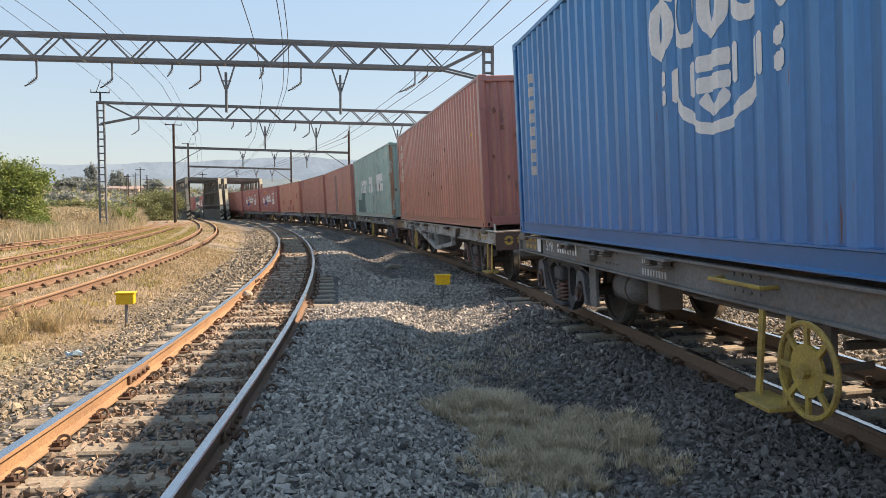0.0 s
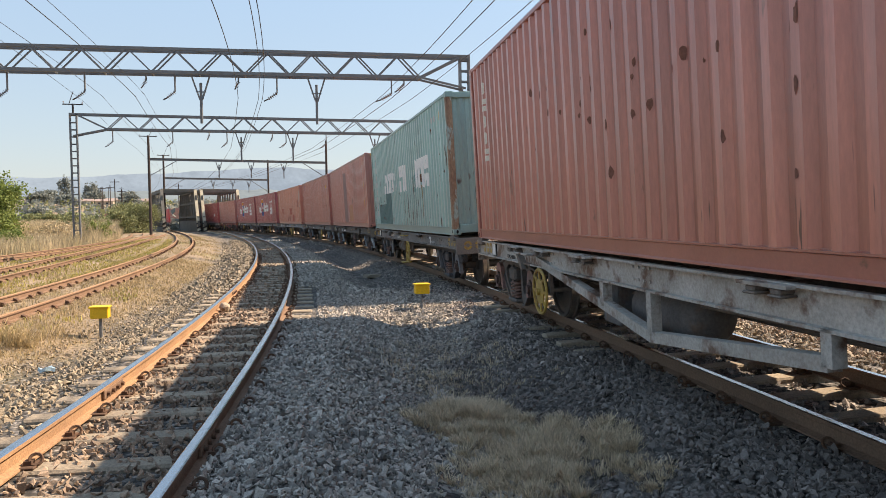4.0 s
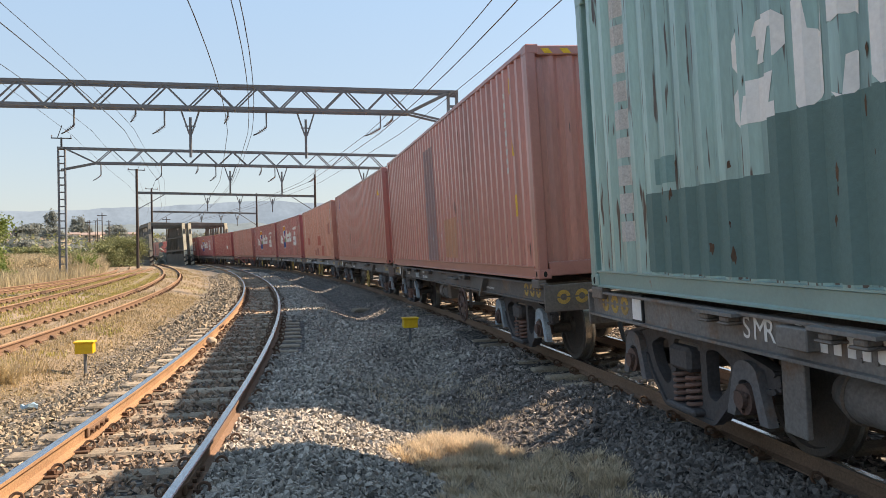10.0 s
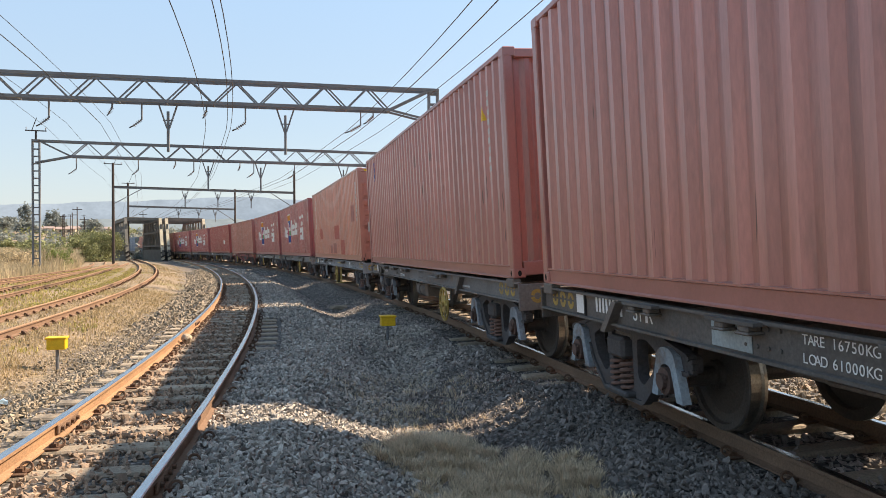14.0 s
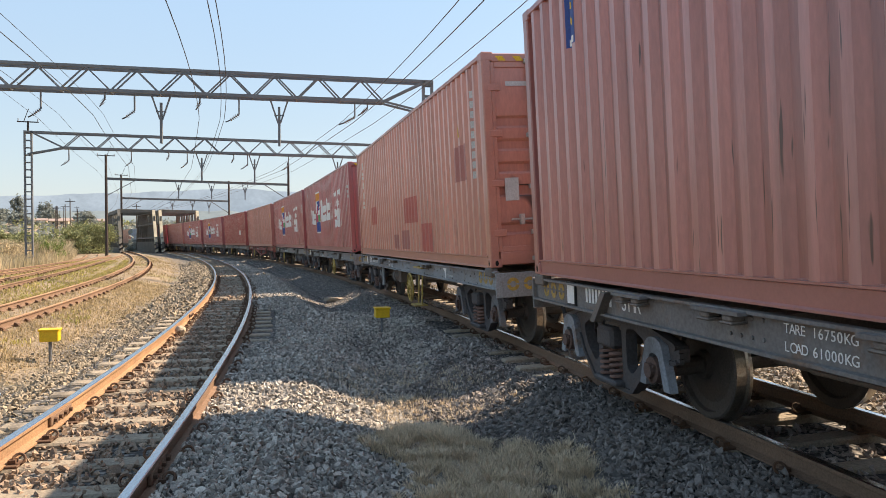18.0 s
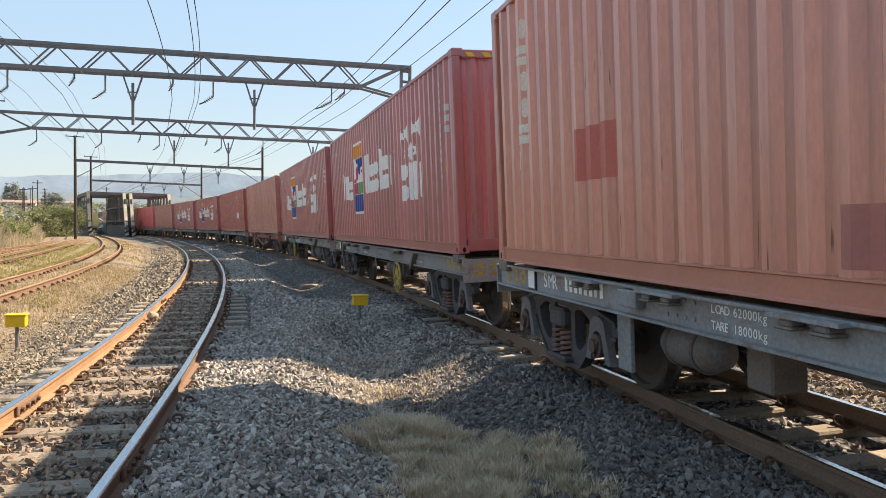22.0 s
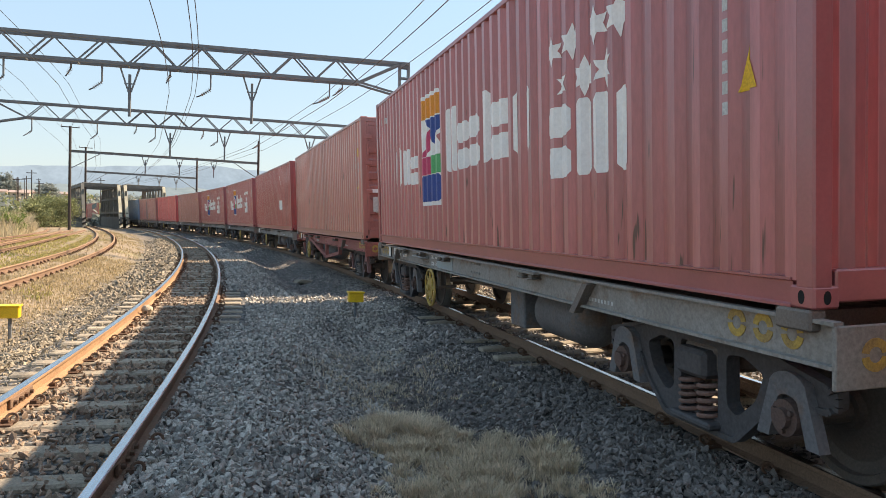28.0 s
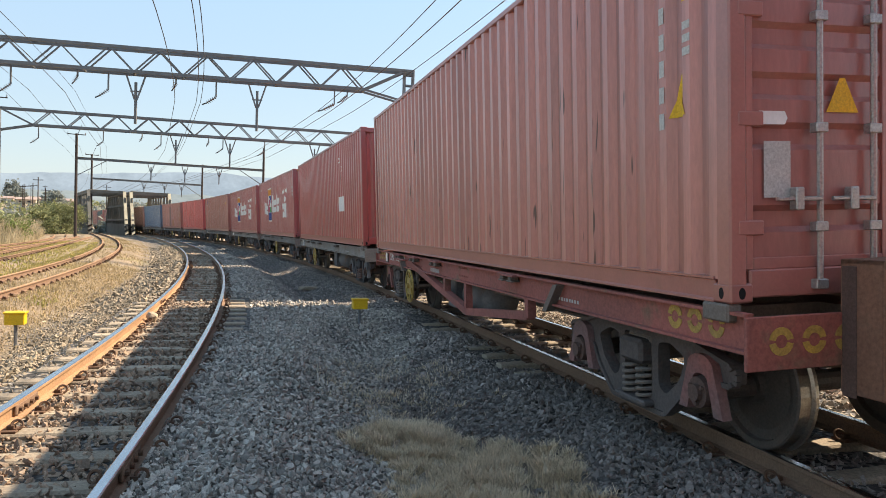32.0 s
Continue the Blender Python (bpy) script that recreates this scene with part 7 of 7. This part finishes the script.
PLANTS = (  # name, label, place, height, width, leaves, leaf size, leaves' look, category
    ("bush", "large bright green bush behind the sidings", (-36.5, 57), 5.6, 7.5, 20000, 0.2, LEAF, "bush"),
    ("bush", "leafy green bush beside a larger one", (-42.0, 62), 4.6, 6.0, 10000, 0.2, LEAF, "bush"),
    ("bush", "low olive-green shrub in tall grass", (-37.0, 72), 2.6, 4.0, 2200, 0.25, LEAF_OLIVE, "bush"),
    ("bush", "olive-green bush in tall grass", (-43.0, 96), 3.2, 5.0, 3000, 0.28, LEAF_OLIVE, "bush"),
    ("bush", "dense dark green bush near the bridge", (-42.5, 101), 4.4, 6.0, 10000, 0.18, LEAF_OLIVE, "bush"),
    ("bush", "dense dark green bush near the bridge", (-46.5, 106), 4.0, 6.0, 9000, 0.18, LEAF_OLIVE, "bush"),
    ("bush", "olive bush on the slope", (-74, 132), 3.0, 5.0, 2500, 0.35, LEAF_OLIVE, "bush"),
    ("bush", "olive bush on the slope", (-58, 108), 2.8, 5.0, 2500, 0.35, LEAF_OLIVE, "bush"),
    ("bush", "yellow-green shrub in dry grass", (-33.0, 66), 2.6, 3.4, 2200, 0.22, LEAF_OLIVE, "bush"),
    ("bush", "yellow-green shrub in dry grass", (-39.5, 83), 2.4, 3.6, 2000, 0.22, LEAF_OLIVE, "bush"),
    ("bush", "yellow-green shrub in dry grass", (-27.5, 47), 1.5, 2.2, 1500, 0.13, LEAF, "bush"),
    ("bush", "yellow-green shrub in dry grass", (-30.0, 63), 2.0, 2.8, 1800, 0.15, LEAF, "bush"),
    ("bush", "brown dead shrub in dry grass", (-26.0, 41), 1.2, 2.4, 1500, 0.12, GRASS_DRY, "bush"),
    ("bush", "brown dead shrub in dry grass", (-30.0, 45), 1.4, 2.8, 1700, 0.13, GRASS_DRY, "bush"),
    ("bush", "grey dead shrub in tall grass", (-30.5, 57), 1.9, 3.4, 1500, 0.16, TALL_STRAW, "bush"),
    ("bush", "grey dead shrub in tall grass", (-34.5, 50), 2.1, 3.8, 1700, 0.16, TALL_STRAW, "bush"),
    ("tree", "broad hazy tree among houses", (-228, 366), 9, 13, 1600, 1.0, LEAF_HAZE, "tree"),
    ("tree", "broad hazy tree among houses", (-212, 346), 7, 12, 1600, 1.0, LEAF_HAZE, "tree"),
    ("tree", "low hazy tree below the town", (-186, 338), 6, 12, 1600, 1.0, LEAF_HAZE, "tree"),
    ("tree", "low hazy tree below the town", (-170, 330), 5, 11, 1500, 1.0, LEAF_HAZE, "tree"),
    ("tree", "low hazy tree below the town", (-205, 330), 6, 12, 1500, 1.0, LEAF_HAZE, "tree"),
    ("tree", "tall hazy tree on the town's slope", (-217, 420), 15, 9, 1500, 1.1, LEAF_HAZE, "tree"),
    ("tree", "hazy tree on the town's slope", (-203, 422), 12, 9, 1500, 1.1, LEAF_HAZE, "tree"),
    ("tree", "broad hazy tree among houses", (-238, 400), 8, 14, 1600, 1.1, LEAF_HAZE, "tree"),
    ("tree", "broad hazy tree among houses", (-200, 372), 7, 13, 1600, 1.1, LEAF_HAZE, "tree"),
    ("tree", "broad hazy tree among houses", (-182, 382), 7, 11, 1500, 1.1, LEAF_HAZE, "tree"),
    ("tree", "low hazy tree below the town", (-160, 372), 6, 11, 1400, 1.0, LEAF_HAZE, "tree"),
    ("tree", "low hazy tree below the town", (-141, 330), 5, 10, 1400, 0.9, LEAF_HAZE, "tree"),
    ("bush", "round haze-tinted bush on the open slope", (-83, 150), 4.2, 5.5, 2000, 0.5, LEAF_HAZE, "bush"),
    ("bush", "round haze-tinted bush on the open slope", (-91, 156), 4.0, 5.5, 2000, 0.5, LEAF_HAZE, "bush"),
)
for k, (nm, lb, (px, py), hh, ww, nn, lf, mt, cat) in enumerate(PLANTS):
    leafy(nm, lb, px, py, land(px, py) - 0.1, hh, ww, nn, lf, mt, 100 + k, cat, 0.25 if cat == "tree" else 0.12, 2 if cat == "tree" else 6)


def far_scrub(seed, clumps, per, mat, name, label):
    """Scattered low bushes on the town's slope, each a loose clump of leaves."""
    rng = np.random.default_rng(seed)
    a, r = np.radians(rng.uniform(12, 52, clumps)), rng.uniform(130, 560, clumps)
    x, y = -np.sin(a) * r, np.cos(a) * r
    keep = lumps(x, y, 40.0, seed) > -0.35
    x, y, r = x[keep], y[keep], r[keep]
    n = len(x) * per
    size = np.repeat(rng.uniform(0.9, 2.8, len(x)), per)
    p = np.stack([np.repeat(x, per), np.repeat(y, per), np.repeat(ground_z(x, y), per)], 1) + np.abs(rng.normal(0, 0.5, (n, 3))) * size[:, None] * np.array([1.2, 1.2, 1.0])
    quad = np.array([[-0.5, 0, 0], [0, -0.32, 0.06], [0.5, 0, 0], [0, 0.32, 0.06]])
    v = np.einsum("nij,vj->nvi", turn_matrices(rng, n), quad) * (size * 0.55)[:, None, None] + p[:, None, :]
    ob = new(name, fast_mesh(name, v.reshape(-1, 3), np.arange(n * 4).reshape(-1, 4), mat))
    return tagged(ob, label, "shrubs", kind="stuff")


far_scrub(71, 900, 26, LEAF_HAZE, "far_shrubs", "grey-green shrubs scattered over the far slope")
far_scrub(73, 700, 22, LEAF_OLIVE, "far_shrubs", "olive shrubs scattered over the far slope")


# ---- distance: hazy ridges, houses, telegraph poles
def ridge(name, label, radius, heights, base, glow, seed, strength):
    """A far hill line round the view."""
    # haze painted on: a dull base colour with a pale bluish glow added
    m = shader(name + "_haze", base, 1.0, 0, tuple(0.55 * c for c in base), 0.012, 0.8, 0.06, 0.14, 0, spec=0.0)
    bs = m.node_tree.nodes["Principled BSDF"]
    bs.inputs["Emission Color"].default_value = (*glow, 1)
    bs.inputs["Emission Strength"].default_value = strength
    az = np.radians(np.linspace(-75, 75, 301))
    h = np.interp(np.degrees(az), heights[0], heights[1]) + heights[2] * np.array([noise.fractal(Vector((a * 9.0, seed, 0)), 0.9, 2.1, 5) for a in az])
    vs, fs = [], []
    for i, a in enumerate(az):
        sx, sy = -math.sin(a), math.cos(a)
        vs += [(sx * radius, sy * radius, -20), (sx * (radius + 40), sy * (radius + 40), h[i] * 0.6), (sx * (radius + 120), sy * (radius + 120), h[i])]
    for i in range(len(az) - 1):
        for j in range(2):
            a = i * 3 + j
            fs.append((a, a + 3, a + 4, a + 1))
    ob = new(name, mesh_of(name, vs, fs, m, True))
    return tagged(ob, label, "hills", kind="structure")


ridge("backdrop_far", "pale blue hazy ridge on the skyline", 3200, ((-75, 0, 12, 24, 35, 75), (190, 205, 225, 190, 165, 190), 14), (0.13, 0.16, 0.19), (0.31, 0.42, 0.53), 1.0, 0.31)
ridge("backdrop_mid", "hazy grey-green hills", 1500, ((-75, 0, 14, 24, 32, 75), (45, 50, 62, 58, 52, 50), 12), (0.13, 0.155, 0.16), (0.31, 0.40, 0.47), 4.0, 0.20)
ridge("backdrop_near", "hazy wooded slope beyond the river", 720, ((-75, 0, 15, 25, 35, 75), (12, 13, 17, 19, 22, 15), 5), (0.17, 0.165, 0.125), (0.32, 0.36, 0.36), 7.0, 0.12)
HOUSE_WALL = shader("pale_house_wall", (0.52, 0.42, 0.32), 0.9, 0, (0.42, 0.33, 0.25), 0.3, 0.5)
HOUSE_ROOF = shader("faded_tin_roof", (0.36, 0.27, 0.24), 0.7, 0.1, (0.28, 0.22, 0.2), 0.3, 0.5)
DARK_GLASS = shader("dark_window", (0.03, 0.035, 0.04), 0.2)


def house(x, y, rz, length, depth, h, label):
    length, depth, h = length * 0.62, depth * 0.6, h * 0.62
    t = thing("house", label, "house", pose(x, y, land(x, y) - 0.3, 0, 0, rz), "houses on the far slope")
    part("wall", a_box(-length / 2, length / 2, -depth / 2, depth / 2, 0, h), HOUSE_WALL, t)
    bm = bmesh.new()
    extrude(bm, [(-depth / 2 - 0.4, h), (depth / 2 + 0.4, h), (0, h + depth * 0.25)], -length / 2 - 0.4, length / 2 + 0.4, pose(0, 0, 0, 0, 0, 90))
    part("roof", bm, HOUSE_ROOF, t)
    for k in range(int(length // 3.2)):
        xx = -length / 2 + 1.6 + k * 3.2
        part("window", a_box(xx - 0.5, xx + 0.5, -depth / 2 - 0.03, -depth / 2 + 0.05, 0.7, 1.4), DARK_GLASS, t)
    return t


for k, (x, y, rz, ln, dp, hh) in enumerate(((-194, 345, 8, 12, 7, 3.0), (-178, 362, 14, 13, 7, 3.0), (-168, 366, 5, 10, 6, 3.0), (-205, 372, 12, 15, 8, 3.2), (-182, 385, 9, 13, 7, 3.2),
                                             (-176, 392, 15, 14, 8, 3.2), (-222, 352, 20, 16, 8, 3.2), (-232, 380, 4, 14, 8, 3.2), (-214, 398, 11, 16, 8, 3.2), (-160, 345, 22, 12, 7, 3.2), (-150, 362, 2, 14, 7, 3.2))):
    house(x, y, rz, ln, dp, hh, "small pale house with a tin roof on the far slope")


def far_pole(x, y, h):
    t = thing("utility_pole", "thin dark pole with a cross arm in the haze", "pole", pose(x, y, land(x, y) - 0.3), "far poles")
    bm = bmesh.new()
    rod(bm, (0, 0, 0), (0, 0, h), 0.11, 7, 0.08)
    part("pole", bm, RUST_POLE, t)
    bm = bmesh.new()
    beam(bm, (-0.9, 0, h - 0.5), (0.9, 0, h - 0.5), 0.12, 0.12)
    part("cross_arm", bm, RUST_POLE, t)
    return t


for x, y, h in ((-62, 138, 9.5), (-72, 158, 9), (-84, 180, 9), (-96, 205, 9), (-66, 150, 8), (-108, 232, 9), (-120, 262, 9), (-130, 295, 9), (-60, 165, 9.5)):
    far_pole(x, y, h)


# ---- yellow boxes on posts, litter, wires
def yellow_box(x, y, z_top, label, post=0.28, rz=0):
    t = thing("trackside_box", label, "junction box", pose(x, y, z_top - 0.0, 0, 0, rz), "yellow boxes beside the line")
    bm = bmesh.new()
    box(bm, -0.125, 0.125, -0.1, 0.1, -0.17, -0.012, 0.008)
    part("case", bm, YELLOW, t)
    bm = bmesh.new()
    box(bm, -0.142, 0.142, -0.117, 0.117, -0.016, 0.012, 0.006)
    part("lid", bm, YELLOW, t)
    bm = bmesh.new()
    rod(bm, (0, 0, -0.17), (0, 0, -0.17 - post - 0.15), 0.024, 8)
    part("post", bm, GALV, t)
    return t


yellow_box(-0.537, 13.3, 0.214, "small yellow steel box on a thin post in the ballast dip", 0.34, 12)
yellow_box(-5.29, 11.15, 0.13, "small yellow steel box on a post in dry grass", 0.3, 14)
bm = bmesh.new()
rng = random.Random(4)
pts = [bm.verts.new((0.09 * math.cos(a) * rng.uniform(0.6, 1.2), 0.06 * math.sin(a) * rng.uniform(0.6, 1.2), rng.uniform(0, 0.05))) for a in np.linspace(0, 2 * math.pi, 10, endpoint=False)]
bm.faces.new(pts)
r = bmesh.ops.extrude_face_region(bm, geom=bm.faces[:])
bmesh.ops.translate(bm, verts=[v for v in r["geom"] if isinstance(v, bmesh.types.BMVert)], vec=(0.01, 0, 0.04))
me = bpy.data.meshes.new("crumpled_wrapper")
bm.to_mesh(me)
bm.free()
me.materials.append(shader("pale_blue_wrapper", (0.30, 0.48, 0.60), 0.5, 0, (0.5, 0.6, 0.66), 20, 0.6))
wrapper = new("crumpled_wrapper", me)
wrapper.matrix_basis = pose(-4.72, 8.6, land(-4.72, 8.6) + 0.02, 0, 0, 30)
tagged(wrapper, "crumpled pale blue wrapper lying in dry grass", "litter")
# pale flat stone between the lines
bm = bmesh.new()
p = [bm.verts.new((0.3 * math.cos(a) * u, 0.18 * math.sin(a) * u, zz)) for a, u, zz in [(k * 0.63, random.Random(k).uniform(0.8, 1.1), (k % 3) * 0.05 - 0.03) for k in range(20)]]
bmesh.ops.convex_hull(bm, input=p)
bmesh.ops.delete(bm, geom=[v for v in bm.verts if not v.link_faces], context="VERTS")
me = bpy.data.meshes.new("concrete_lump")
bm.to_mesh(me)
bm.free()
me.materials.append(SLEEPER_MAT)
ob = new("concrete_lump", me)
ob.matrix_basis = pose(-2.35, 22.5, land(-2.35, 22.5) + 0.05)
tagged(ob, "pale lump of broken concrete on the ballast", "rubble")


def rail_joint(line, s, off, parent):
    """Two bolted plates that join a rail's ends."""
    x, y, th = line.at(s, off)
    for sx in (-1, 1):
        at = pose(x, y, 0, 0, 0, math.degrees(th))
        plate = part("joint_plate", a_box(min(sx * 0.012, sx * 0.036), max(sx * 0.012, sx * 0.036), -0.27, 0.27, -0.115, -0.035, 0.006), RAIL_DARK, parent, at=at)
        for k in range(4):
            bm = bmesh.new()
            rod(bm, (sx * 0.034, -0.2 + k * 0.133, -0.075), (sx * 0.062, -0.2 + k * 0.133, -0.075), 0.019, 6)
            part("bolt", bm, CHAIR_MAT, plate)


for px, py, off in ((-2.955, 6.57, -0.5685), (-1.677, 4.99, 0.5685), (-4.9, 15.2, -0.5685)):
    rail_joint(MAIN, float(MAIN.near(np.array([px]), np.array([py]))[0][0]), off, main_track)

# a rounded boulder resting against the running line's rail
bm = bmesh.new()
rng = random.Random(8)
p = [bm.verts.new(Vector((rng.gauss(0, 1), rng.gauss(0, 1), rng.gauss(0, 1))).normalized() * rng.uniform(0.085, 0.1)) for k in range(40)]
bmesh.ops.convex_hull(bm, input=p)
bmesh.ops.delete(bm, geom=[v for v in bm.verts if not v.link_faces], context="VERTS")
me = bpy.data.meshes.new("boulder")
bm.to_mesh(me)
bm.free()
me.materials.append(shader("sandstone", (0.44, 0.35, 0.26), 0.9, 0, (0.32, 0.25, 0.18), 6, 0.6, 60, 0.3, 0.3, 60))
ob = new("boulder", me)
bx, by, bth = MAIN.at(float(MAIN.near(np.array([-3.92]), np.array([12.6]))[0][0]), -0.5685 + 0.14)
ob.matrix_basis = pose(bx, by, -0.075)
tagged(ob, "rounded tan boulder resting against the rail", "stone")


def wire(line, off, z, lift, radius=0.011, s0=-25, s1=150):
    """A wire that follows the line, drawn up to the insulators at each portal."""
    cu = bpy.data.curves.new("overhead_wire", "CURVE")
    cu.dimensions, cu.bevel_depth, cu.bevel_resolution = "3D", radius, 1
    pts = []
    for s in np.arange(s0, 35.5, 2.5):
        x, y, _ = line.at(s, off)
        pts.append((x, y, z + 0.35 * lift * max(0.0, 1 - min(abs(s - 35.5), abs(s + 22)) / 16) ** 1.6))
    stops = [p for p in (35.5, 60, 92, 121, 150) if p <= s1]
    for a, b in zip(stops[:-1], stops[1:]):
        p, q = (Vector((*line.at(s, off)[:2], z)) for s in (a, b))
        for k in range(8):
            u = k / 8
            pts.append(tuple(p.lerp(q, u) + Vector((0, 0, 0.35 * lift * (1 - 4 * u * (1 - u))))))
    pts.append((*line.at(stops[-1], off)[:2], z + 0.35 * lift))
    sp = cu.splines.new("POLY")
    sp.points.add(len(pts) - 1)
    for q, v in zip(sp.points, pts):
        q.co = (*v, 1)
    cu.materials.append(WIRE)
    ob = new("overhead_wire", cu)
    return tagged(ob, "thin dark overhead wire slung between the portals", "overhead wire", "overhead wires")


for args in ((MAIN, -1.2, 6.8, 0.5, 0.013), (MAIN, -0.3, 6.8, 0.4, 0.012), (MAIN, -0.12, 6.8, 0.45, 0.012), (TRAIN, 0.2, 6.8, 0.1, 0.012), (TRAIN, 0.75, 6.8, 0.1, 0.014), (TRAIN, 1.7, 6.8, 0.1, 0.011),
             (MAIN, -5.6, 6.8, 0.4, 0.012), (MAIN, -5.2, 6.9, 0.3, 0.008), (MAIN, -6.95, 6.8, 0.3, 0.008), (YARD_D, 0.0, 6.8, 0.3, 0.007, -25, 95)):
    wire(*args)


motions()
